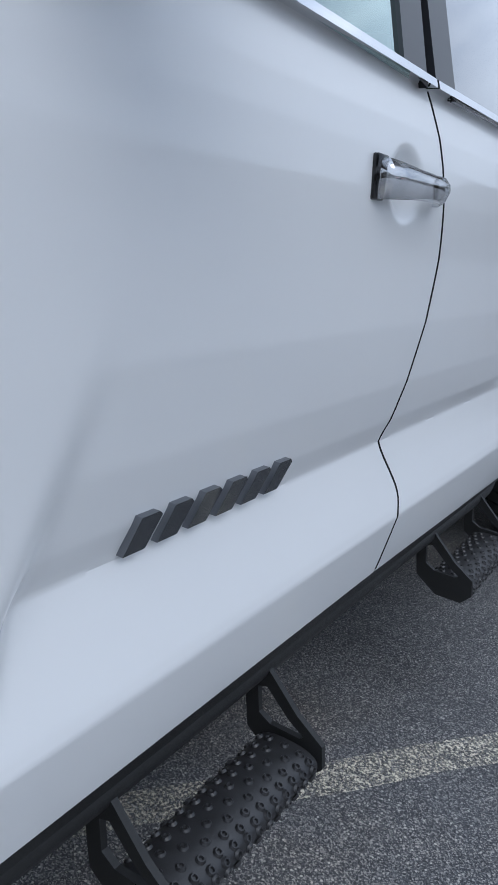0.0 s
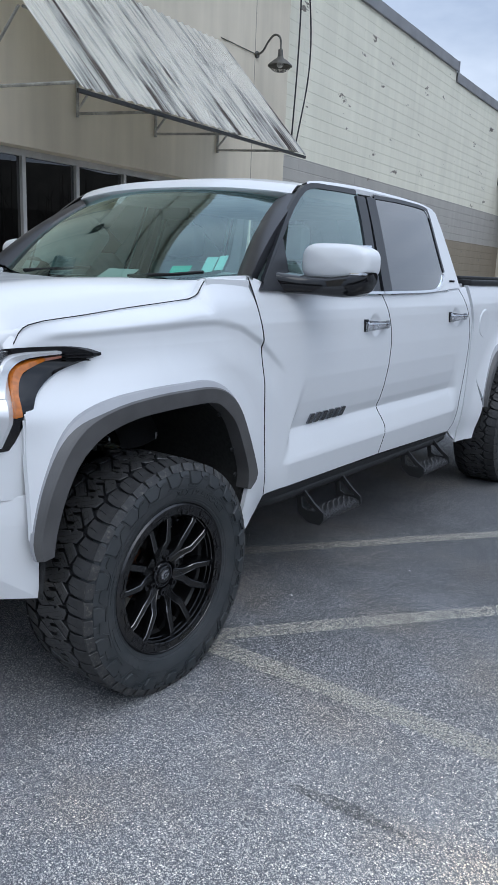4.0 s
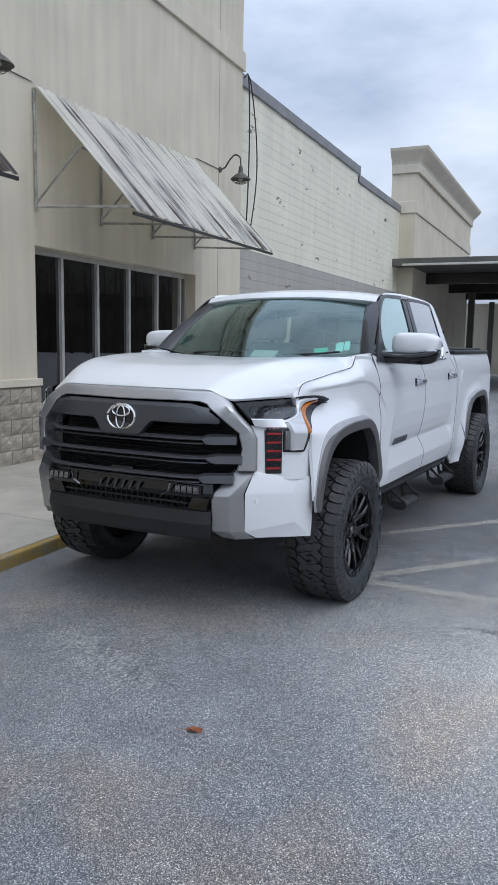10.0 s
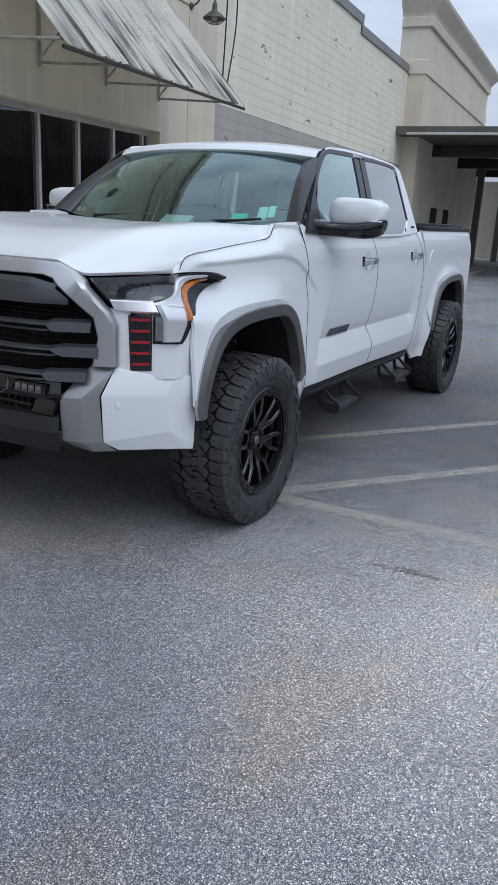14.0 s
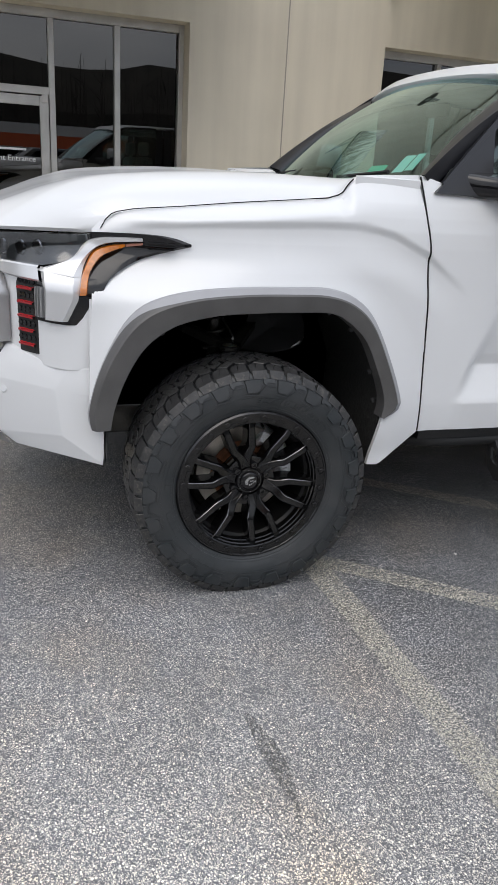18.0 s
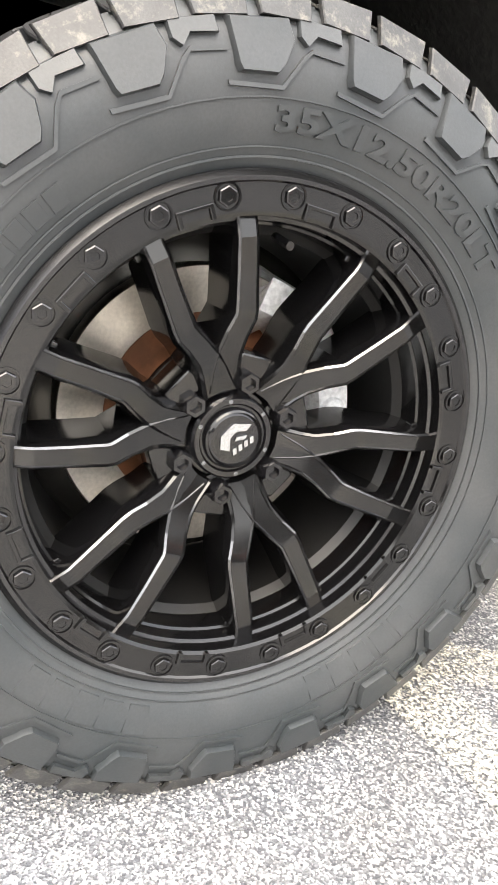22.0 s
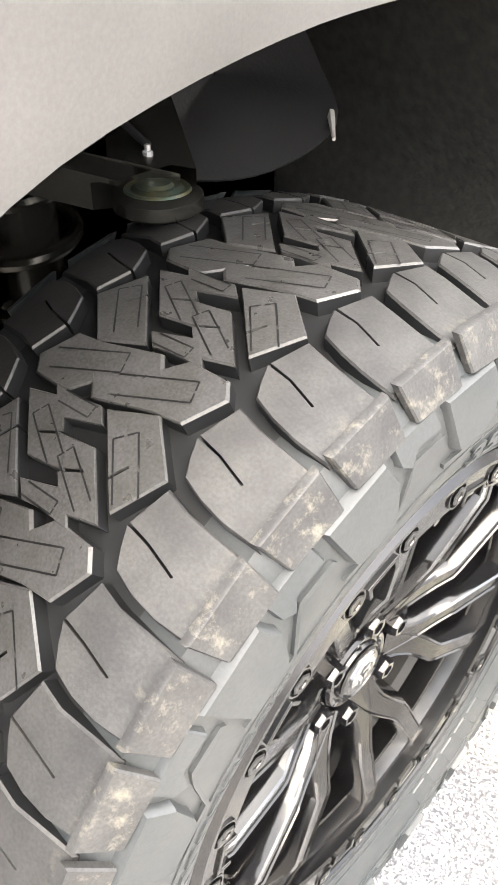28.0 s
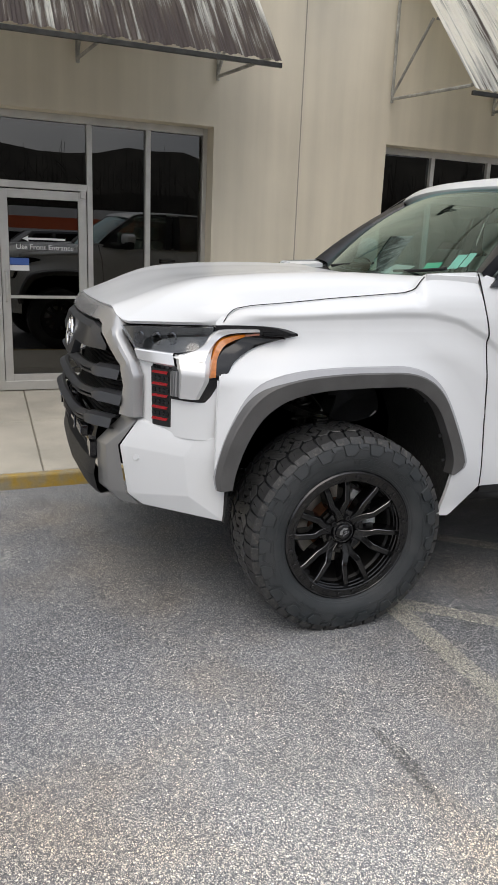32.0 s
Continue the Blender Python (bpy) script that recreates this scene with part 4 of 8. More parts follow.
awning(0.05, 4.50)
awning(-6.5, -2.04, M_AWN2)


# gooseneck lamps
def gooseneck(s, z):
    g = thing("wall_lamp", B @ pose(0, s, z), "weathered gooseneck barn lamp with wire guard", "lamp", "gooseneck lamps")
    bm = bmesh.new()
    lathe(bm, [(0.0, 0.03), (0.05, 0.028), (0.055, 0.0)], 20, "x")
    part("wall_plate", bm, M_LAMPM, g, smooth=True)
    bm = bmesh.new()
    tube(bm, curve([(0.02, 0, 0), (0.12, 0, 0.04), (0.22, 0, 0.17), (0.33, 0, 0.25), (0.43, 0, 0.20), (0.45, 0, 0.08), (0.45, 0, 0.0)], 26), 0.016, 8)
    part("arm", bm, M_LAMPM, g, smooth=True)
    bm = bmesh.new()
    lathe(bm, [(0.0, 0.03), (0.035, 0.025), (0.045, -0.08), (0.07, -0.11), (0.10, -0.125), (0.19, -0.20), (0.195, -0.215), (0.185, -0.212), (0.09, -0.14), (0.0, -0.13)], 28, "z", Matrix.Translation((0.45, 0, 0)))
    part("shade", bm, M_LAMPM, g, smooth=True)
    bm = bmesh.new()
    for k in range(8):
        a = math.pi * 2 * k / 8
        tube(bm, [(0.45 + 0.18 * math.cos(a), 0.18 * math.sin(a), -0.21), (0.45 + 0.13 * math.cos(a), 0.13 * math.sin(a), -0.27), (0.45, 0, -0.295)], 0.004, 5)
    for r_, z_ in ((0.165, -0.235), (0.10, -0.283)):
        tube(bm, [(0.45 + r_ * math.cos(a), r_ * math.sin(a), z_) for a in np.linspace(0, 2 * math.pi, 17)], 0.004, 5, cap=False)
    part("wire_guard", bm, M_LAMPM, g)
    bm = bmesh.new()
    bmesh.ops.create_icosphere(bm, subdivisions=2, radius=0.055, matrix=Matrix.Translation((0.45, 0, -0.19)))
    part("bulb", bm, M_PAPER, g, smooth=True)
    return g


gooseneck(5.50, 4.95)
gooseneck(-1.07, 4.92)
bm = bmesh.new()
tube(bm, [(0.012, -1.07, 4.93), (0.012, 0.05, 4.915)], 0.007, 6)
on_wall("conduit", bm, M_LAMPM, "thin conduit beside the wall lamp", "cable", "")
bm = bmesh.new()
tube(bm, [(0.012, 4.5, 4.95), (0.012, 5.5, 4.95)], 0.007, 6)
on_wall("conduit", bm, M_LAMPM, "thin conduit between the wall lamps", "cable", "")
for k, (a, b, c) in enumerate(((0.10, 0.0, 3.9), (0.03, 0.34, 3.72))):
    bm = bmesh.new()
    tube(bm, curve([(-0.02, 6.62, 6.98), (0.06, 6.66 + b * 0.2, 7.0), (0.07, 6.72 + b, 6.0), (0.07, 6.70 + b * 1.2, 5.0), (0.07, 6.62 + b * 0.4, c)], 30), 0.014, 6)
    on_wall("hanging_cable", bm, M_WIRE, "black cable hanging down the block wall", "cable", "")

# cream block wall beyond the facade, with a step in its coping
WE = 21.0
bm = bmesh.new()
box(bm, (-0.45, FE, -0.2), (-0.10, 15.3, 6.85))
box(bm, (-0.45, 15.3, -0.2), (-0.10, WE, 6.60))
on_wall("wall_block", bm, M_BLOCK, "cream painted block wall with peeling paint and grey band", "wall")
for lo, hi, z in ((FE, 15.33, 6.85), (15.33, WE, 6.60)):
    on_wall("trim_coping", boxm((-0.5, lo, z), (-0.05, hi, z + 0.24), 0.01), M_COPING, "dark metal coping on the block wall", "trim")
on_wall("trim_coping", boxm((-0.062, 15.28, 6.60), (-0.04, 15.36, 7.09)), M_COPING, "dark metal coping step", "trim")

# tower at the far end and drive-through canopy
bm = bmesh.new()
box(bm, (-0.45, WE, -0.2), (0.50, 35.0, 8.3))
on_wall("wall_tower", bm, M_STUCCO, "beige stucco tower wall with moulded bands", "wall")
for z0, z1, o in ((6.55, 7.0, 0.05), (8.0, 8.3, 0.10)):
    on_wall("trim_tower_band", boxm((-0.45, WE - o, z0), (0.50 + o, 35.0 + o, z1), 0.02), M_STUCCO2, "stucco band round the tower", "trim")
bm = bmesh.new()
rows = [[(-0.45, WE - o, z), (0.50 + o, WE - o, z), (0.50 + o, 35 + o, z), (-0.45, 35 + o, z)] for o, z in ((0.10, 8.3), (0.14, 8.4), (0.42, 8.75), (0.45, 8.85), (0.0, 8.85))]
grid(bm, rows)
on_wall("trim_tower_cornice", bm, M_STUCCO2, "flared stucco cornice on the tower", "trim")

M_CANOPY = mat("canopy_metal", (0.13, 0.125, 0.11), rough=0.6, metal=0.2, vary=0.3, vscale=1.2)
M_SOFFIT = mat("canopy_soffit", (0.10, 0.10, 0.10), rough=0.7, vary=0.2, vscale=1)
can = thing("drive_through_canopy", B, "flat metal drive-through canopy with dark soffit on posts", "canopy")
part("fascia", boxm((-0.1, 20.1, 4.52), (9.5, 20.35, 4.80), 0.02), M_CANOPY, can)
part("gutter_strip", boxm((0.3, 20.02, 4.52), (9.5, 20.09, 4.60), 0.01), M_ALU, can)
part("deck", boxm((-0.1, 20.35, 4.55), (9.5, 38.0, 4.75)), M_SOFFIT, can)
for s in (23.5, 29.0, 34.5):
    part("beam", boxm((0.2, s, 4.12), (9.5, s + 0.3, 4.55), 0.01), M_STEEL, can)
for s in (29.0, 37.0):
    for x in (1.6, 5.2):
        part("post", boxm((x - 0.14, s - 0.14, -0.085), (x + 0.14, s + 0.14, 4.12), 0.01), M_CANOPY, can)
for x, s in ((2.3, 25.5), (3.6, 31.5), (1.7, 24.4)):
    part("downlight", boxm((x - 0.3, s - 0.2, 4.42), (x + 0.3, s + 0.2, 4.545), 0.02), M_ALU, can)
# flat near-black panels paint the shade of open doorways
for k, s in enumerate((24.4, 27.0)):
    on_wall("doorway_shade", boxm((0.501, s, 0), (0.53, s + 1.1, 2.3)), M_DARKROOM, "near-black panel painted as a shaded doorway under the canopy", "door")
on_wall("wall_beyond", boxm((-3, 38.2, 0), (2.3, 38.6, 4.1)), M_STUCCO2, "pale stucco wall beyond the canopy", "wall")
aw3 = thing("awning", B @ pose(2.3, 38.4, 0), "small grey awning on the far wall", "awning", "awnings on the facade")
bm = bmesh.new()
solid(bm, [(0.0, 3.6), (1.6, 2.2), (1.62, 2.3), (0.05, 3.72)], -0.2, 2.6, axis=1)
part("sheet", bm, M_CANOPY, aw3)
bm = bmesh.new()
tube(bm, [(0, 0, 2.3), (1.2, 0, 2.55)], 0.03, 6)
tube(bm, [(0, 0, 2.3), (0.4, 0, 3.3)], 0.03, 6)
part("bracket", bm, M_STEEL, aw3)


def bollard(m):
    b = thing("bollard", m, "stout yellow safety bollard standing on asphalt", "bollard", "bollards by the canopy")
    bm = bmesh.new()
    lathe(bm, [(0.0, 1.25), (0.26, 1.24), (0.30, 1.19), (0.30, 0.0)], 28, "z")
    part("sleeve", bm, M_BOLLARD, b, smooth=True)
    bm = bmesh.new()
    lathe(bm, [(0.302, 0.93), (0.306, 0.95), (0.306, 1.0), (0.302, 1.02)], 28, "z")
    part("band", bm, M_BOLLARD, b, smooth=True)
    return b


bollard(B @ pose(4.06, 24.3, -0.06))


# ---- the pickup truck: front axle at y = 0, nose towards -y, its left side at +x ----
WB = 4.158
truck = thing("pickup_truck", pose(0, 0, 0), "lifted white crew-cab pickup truck parked on asphalt", "pickup truck")
SIDES = ((1, ""), (-1, ""))


def put(name, bm, material, parent=truck, label="", side=1, smooth=True, sharp=32):
    if side < 0:
        mirrored(bm)
    return part(name, bm, material, parent, label, smooth, sharp)


ZS = [0.50, 0.56, 0.60, 0.66, 0.695, 0.715, 0.80, 0.852, 0.866, 0.90, 0.98, 1.10, 1.22, 1.32, 1.38, 1.43, 1.48, 1.52, 1.60]
XL = [0.985, 1.000, 1.007, 1.016, 1.021, 1.016, 0.986, 0.9655, 0.9690, 0.980, 0.995, 1.007, 1.009, 1.005, 0.999, 0.990, 0.976, 0.962, 0.93]
XF = [0.985, 0.997, 1.003, 1.008, 1.010, 1.010, 1.010, 1.010, 1.010, 1.010, 1.010, 1.011, 1.010, 1.006, 1.000, 0.990, 0.976, 0.962, 0.93]


HANDLES = ((1.775, 1.338), (2.965, 1.352))


def side_x(y, z):
    """How far out the flank lies: a ledge below a crease along the doors, a plain flank elsewhere, swelling at the wheels."""
    led = step(0.875 + 0.40 * max(0.0, z - 0.71), 0.945 + 0.40 * max(0.0, z - 0.71), y) * (1 - step(3.0, 3.12, y))
    x = led * np.interp(z, ZS, XL) + (1 - led) * np.interp(z, ZS, XF)
    for c in (0.0, WB):
        d = math.hypot(y - c, (z - 0.55) * 1.0)
        x += 0.050 * (1 - step(0.56, 0.80, d)) * (1 - step(1.12, 1.36, z))
    # shoulder swell over the front wheel: a crease that runs back and drops into the door
    zc = float(np.interp(y, [-0.5, -0.08, 0.22, 0.40, 0.54, 0.684, 0.81, 0.95], [1.378, 1.396, 1.407, 1.407, 1.381, 1.312, 1.217, 1.11]))
    fade = (1 - step(0.72, 0.92, y)) * step(-0.50, -0.36, y)
    dz = zc - z
    x -= fade * 0.015 * step(-0.004, 0.032, dz) * (1 - step(0.05, 0.20, dz))
    # hollows behind the door handles
    for hy, hz in HANDLES:
        x -= 0.016 * (1 - step(0.45, 1.0, math.hypot((y - hy) / 0.078, (z - hz) / 0.066)))
    # drawn in round the headlight
    x -= float(np.interp(y, [-0.60, -0.45, -0.265, 0.05], [0.112, 0.082, 0.042, 0.0])) * step(1.10, 1.27, z)
    return x


FENDER_TOP = [(-0.575, 1.345), (-0.545, 1.377), (-0.495, 1.402), (-0.427, 1.415), (-0.267, 1.429), (-0.06, 1.451), (0.112, 1.466), (0.29, 1.482), (0.343, 1.498), (0.365, 1.532), (0.385, 1.554), (0.42, 1.566), (0.50, 1.572), (0.644, 1.578)]      # the gap to the hood
ARCH_OUT = [(-0.600, 0.660), (-0.610, 0.727), (-0.575, 0.86), (-0.518, 0.974), (-0.455, 1.055), (-0.375, 1.107), (-0.24, 1.142), (-0.056, 1.159), (0.12, 1.162), (0.267, 1.157), (0.38, 1.120), (0.466, 1.042), (0.55, 0.88), (0.607, 0.737), (0.600, 0.695), (0.547, 0.663)]
ARCH_IN = [(-0.535, 0.660), (-0.52, 0.74), (-0.48, 0.85), (-0.423, 0.947), (-0.36, 1.005), (-0.28, 1.045), (-0.148, 1.073), (0.0, 1.082), (0.15, 1.085), (0.285, 1.081), (0.36, 1.045), (0.437, 0.973), (0.50, 0.85), (0.535, 0.76), (0.542, 0.71), (0.535, 0.665)]


def S3(side):
    return lambda y, z: (side_x(y, z), y, z)


def belt_z(y):
    return float(np.interp(y, [0.6, 0.65, 0.80, 0.95, 1.3, 1.88, 2.55, 2.8, 3.3], [1.590, 1.585, 1.545, 1.520, 1.512, 1.506, 1.520, 1.535, 1.545]))


def gap_front(n):      # fender to front door
    return curve([(0.740, 0.578), (0.730, 0.80), (0.715, 1.05), (0.698, 1.27), (0.694, 1.33), (0.668, 1.45), (0.648, 1.585)], n)


def gap_mid(n):        # front door to rear door
    return curve([(1.93, 0.572), (1.965, 0.70), (1.975, 0.75), (1.930, 0.845), (1.945, 0.93), (1.970, 1.10), (1.976, 1.26), (1.94, 1.40), (1.885, 1.506)], n)


def gap_rear(n):       # rear door to the cab corner
    return curve([(3.02, 0.545), (3.11, 0.62), (3.16, 0.80), (3.215, 1.05), (3.22, 1.25), (3.15, 1.43), (3.06, 1.54)], n)


def shift(c, dy):
    return [(y + dy, z) for y, z in c]


G = 0.0042
NZ = 170
for sd, _ in SIDES:
    # front fender: above the arch, then behind the wheel
    arch = curve(ARCH_OUT[1:15], 60)
    topf = poly(FENDER_TOP, 60)
    def fend_at(y, z):
        x = side_x(y, z)
        edge = float(np.interp(y, [p[0] for p in FENDER_TOP], [p[1] for p in FENDER_TOP]))
        roll = 0.06 + 0.07 * step(0.28, 0.42, y)
        t = max(0.0, z - (edge - roll)) / roll
        lim = float(np.interp(y, [-0.575, -0.45, 0.0, 0.4, 0.64], [0.875, 0.893, 0.905, 0.905, 0.93]))
        x2 = min(x, 1.03)
        return (x2 * (1 - t ** 2) + lim * t ** 2 if t > 0 else x, y, z)
    rows = coons([(y, z - 0.012) for y, z in arch], topf, poly([(-0.61, 0.727), (-0.60, 1.0), (-0.575, 1.345)], NZ), poly([(0.600, 0.695), (0.63, 0.75), (0.725 - G, 0.92)] + [(y - G, z) for y, z in gap_front(20) if z > 0.97], NZ))
    fender = put("front_fender", sheet(rows, fend_at, 0.02), M_PAINT, side=sd)
    low = coons(poly([(0.51, 0.455), (0.56, 0.45), (0.738, 0.575)], 12), poly([(0.598, 0.70), (0.628, 0.755), (0.722, 0.925)], 12), poly([(0.51, 0.455), (0.545, 0.66), (0.598, 0.70)], 16), [(y - G, z) for y, z in curve([(0.740, 0.578), (0.730, 0.80), (0.7225, 0.93)], 16)])
    put("fender_tail", sheet(low, S3(sd), 0.02), M_PAINT, fender, side=sd)
    # flare
    bm = bmesh.new()
    o, i_ = curve(ARCH_OUT, 60), curve(ARCH_IN, 60)
    rows = []
    for (yo, zo), (yi, zi) in zip(o, i_):
        base = side_x(yo, zo)
        wide = step(-0.60, -0.40, yo)
        y1, z1 = yo * (1.008 + 0.020 * wide), zo + 0.017 * step(0.7, 1.1, zo) * wide
        y2, z2 = yo * (1.004 + 0.016 * wide), zo + 0.011 * step(0.7, 1.1, zo) * wide
        rows.append([(side_x(y1, z1) - 0.006, y1, z1), (base + 0.006, y2, z2), (1.070, yo * 0.88 + yi * 0.12, zo * 0.88 + zi * 0.12), (1.076, yo * 0.80 + yi * 0.20, zo * 0.80 + zi * 0.20), (1.070, yo * 0.2 + yi * 0.8, zo * 0.2 + zi * 0.8), (1.066, yi * 0.98 + yo * 0.02, zi * 0.98 + zo * 0.02), (1.055, yi, zi), (1.00, yi, zi - 0.002)])
    bm.free()
    def pale(y):       # the bevel, its light painted pale, narrows down the front leg
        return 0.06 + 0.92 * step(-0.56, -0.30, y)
    for dy in (0.0, WB):
        rr = [[(x, y + dy, z) for x, y, z in r] for r in rows]
        bm = bmesh.new()
        grid(bm, [r[2:] for r in rr])
        bmesh.ops.recalc_face_normals(bm, faces=bm.faces[:])
        flare = put("wheel_arch_flare", bm, M_FLARE, side=sd, label="dark grey plastic wheel arch flare", sharp=28)
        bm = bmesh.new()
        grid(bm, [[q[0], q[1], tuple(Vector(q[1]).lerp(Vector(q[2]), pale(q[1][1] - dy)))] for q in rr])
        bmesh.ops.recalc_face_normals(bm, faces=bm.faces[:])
        put("arch_lip", bm, M_LIP, flare, "bevelled arch lip, its light painted as pale grey", side=sd, sharp=8)
        bm = bmesh.new()
        grid(bm, [[tuple(Vector(q[1]).lerp(Vector(q[2]), pale(q[1][1] - dy))), q[2]] for q in rr])
        bmesh.ops.recalc_face_normals(bm, faces=bm.faces[:])
        put("flare_edge", bm, M_FLARE, flare, side=sd, sharp=28)
    # doors
    gf, gm, gr = gap_front(NZ), gap_mid(NZ), gap_rear(NZ)
    nb = 120
    sill = lambda a, b: poly([(a, 0.578 if a < 1 else 0.572), (b, 0.572 if b < 2.5 else 0.545)], nb)
    rows = coons(sill(0.740 + G, 1.93 - G), [(y, belt_z(y)) for y, _ in poly([(0.648 + G, 0), (1.885 - G, 0)], nb)], shift(gf, G), shift(gm, -G))
    fdoor = put("front_door", sheet(rows, S3(sd), 0.025), M_PAINT, side=sd, label="white front door with a creased lower ledge")
    rows = coons(sill(1.93 + G, 3.02 - G), [(y, belt_z(y)) for y, _ in poly([(1.885 + G, 0), (3.06 - G, 0)], nb)], shift(gm, G), shift(gr, -G))
    rdoor = put("rear_door", sheet(rows, S3(sd), 0.025), M_PAINT, side=sd, label="white rear door with a creased lower ledge")
    # near-black tubes along the door gaps draw their shade as lines
    for gp in (gf, gm, gr):
        bm = bmesh.new()
        tube(bm, [(side_x(y, z) - 0.0012, y, z) for y, z in gp[1:-1]], 0.0030, 6)
        put("door_gap_line", bm, M_GAP, fdoor if gp is not gr else rdoor, side=sd, smooth=False)
    # sill below the doors
    rows = coons(poly([(0.76, 0.535), (3.04, 0.512)], nb), poly([(0.762, 0.574), (3.02, 0.541)], nb), poly([(0.76, 0.535), (0.762, 0.574)], 4), poly([(3.04, 0.512), (3.02, 0.541)], 4))
    put("sill_panel", sheet(rows, lambda y, z: (0.99 - 0.25 * max(0, 0.56 - z), y, z), 0.03), M_PLASTIC, side=sd)
    # cab corner and bed side
    rows = coons(poly([(3.02 + G, 0.545), (3.20, 0.45)], 8), poly([(3.06 + G, 1.545), (3.20, 1.55)], 8), shift(gr, G), poly([(3.20, 0.45), (3.25, 0.9), (3.25, 1.3), (3.20, 1.55)], NZ))
    put("cab_corner", sheet(rows, S3(sd), 0.02), M_PAINT, side=sd)
    o2 = [(y + WB, z) for y, z in ARCH_OUT[1:15]]
    archr = curve(o2, 50)
    topb = poly([(3.265, 1.560), (5.10, 1.585)], 50)
    rows = coons([(y, z - 0.012) for y, z in archr], topb, poly([(3.548, 0.727), (3.44, 0.90), (3.30, 1.2), (3.265, 1.560)], NZ), poly([(WB + 0.600, 0.695), (4.95, 0.74), (5.07, 1.0), (5.10, 1.585)], NZ))
    bed = put("bed_side", sheet(rows, S3(sd), 0.03), M_PAINT, side=sd, label="white cargo bed side")
    rows = coons(poly([(3.225, 0.43), (3.49, 0.42)], 8), poly([(3.265, 1.30), (3.44, 0.90)], 8), poly([(3.225, 0.43), (3.265, 0.9), (3.265, 1.30)], 20), poly([(3.49, 0.42), (3.55, 0.66), (3.44, 0.90)], 20))
    put("bed_front_corner", sheet(rows, S3(sd), 0.02), M_PAINT, bed, side=sd)
    rows = coons(poly([(WB + 0.56, 0.60), (5.05, 0.62)], 8), poly([(WB + 0.60, 0.72), (5.06, 0.98)], 8), poly([(WB + 0.56, 0.60), (WB + 0.60, 0.72)], 12), poly([(5.05, 0.62), (5.06, 0.98)], 12))
    put("bed_rear_corner", sheet(rows, S3(sd), 0.02), M_PAINT, bed, side=sd)
    put("bed_rail", boxm((0.86, 3.27, 1.56), (0.965, 5.09, 1.60), 0.012), M_PLASTIC, bed, "black plastic bed rail cap", side=sd)
    bm = bmesh.new()
    lathe(bm, [(0.0, 0.006), (0.095, 0.004), (0.098, 0.0), (0.104, -0.004)], 32, "x", Matrix.Translation((side_x(3.50, 1.29) + 0.001, 3.50, 1.29)))
    if sd > 0:
        put("fuel_door", bm, M_PAINT, bed, "round fuel filler door")
    else:
        bm.free()

put("tailgate", boxm((-0.93, 5.05, 0.72), (0.93, 5.13, 1.58), 0.02), M_PAINT)
put("rear_bumper", boxm((-0.95, 5.02, 0.58), (0.95, 5.25, 0.76), 0.03), M_CHROME)
put("bed_floor", boxm((-0.9, 3.25, 0.95), (0.9, 5.06, 1.0)), M_PLASTIC)
put("tonneau_cover", boxm((-0.88, 3.26, 1.595), (0.88, 5.06, 1.625), 0.01), M_PLASTIC, label="black folding bed cover")
put("bed_bulkhead", boxm((-0.9, 3.24, 0.95), (0.9, 3.27, 1.57)), M_PAINT)

# cab: roof, pillars, glass
def roof_z(x, y):
    return 2.116 - 0.022 * (1 - step(1.13, 1.42, y)) * (1 - 0.5 * (x / 0.75) ** 2) - 0.053 * (abs(x) / 0.74) ** 2.4 - 0.030 * ((y - 1.95) / 0.85) ** 2 - 0.012 * step(2.5, 2.95, y)


def glass_x(z):
    return 0.985 - 0.34 * (z - 1.48)


WS_B = [(x, 0.50 + 0.20 * (x / 0.84) ** 2, 1.515 + 0.055 * (abs(x) / 0.84) ** 2) for x in np.linspace(-0.84, 0.84, 25)]
WS_T = [(x, 1.124 + 0.085 * (x / 0.695) ** 2, roof_z(x, 1.2) - 0.056 - 0.012 * (x / 0.7) ** 2) for x in np.linspace(-0.695, 0.695, 25)]
bm = bmesh.new()
rows = []
for j in range(13):
    v = j / 12
    rows.append([tuple(a + (b - a) * v + (0, -0.018 * math.sin(math.pi * v), 0.026 * math.sin(math.pi * v))[k] for k, (a, b) in enumerate(zip(p, q))) for p, q in zip(WS_B, WS_T)])
grid(bm, rows)
wind = put("windscreen", bm, M_WIND, label="tinted windscreen with stickers")
wind.visible_shadow = False
# black frit border
bm = bmesh.new()
fr = []
for j in (0, 12):
    r0 = [Vector(p) for p in rows[j]]
    r1 = [Vector(p) for p in rows[1 if j == 0 else 11]]
    grid(bm, [[p + Vector((0, 0.004, -0.004)) for p in r0], [(p.lerp(q, 0.62)) + Vector((0, 0.004, -0.004)) for p, q in zip(r0, r1)]])
put("glass_border", bm, M_BLACK, wind)

bm = bmesh.new()
ysr = np.linspace(1.16, 2.98, 27)
xsr = np.linspace(-0.775, 0.775, 31)
rows = []
for y in ysr:
    row = []
    for x in xsr:
        yy = y + (0.085 * (x / 0.74) ** 2 if y < 1.2 else 0.085 * (x / 0.74) ** 2 * (1 - step(1.16, 1.9, y)))
        row.append((x, yy, roof_z(x, yy)))
    rows.append(row)
vs = grid(bm, rows)
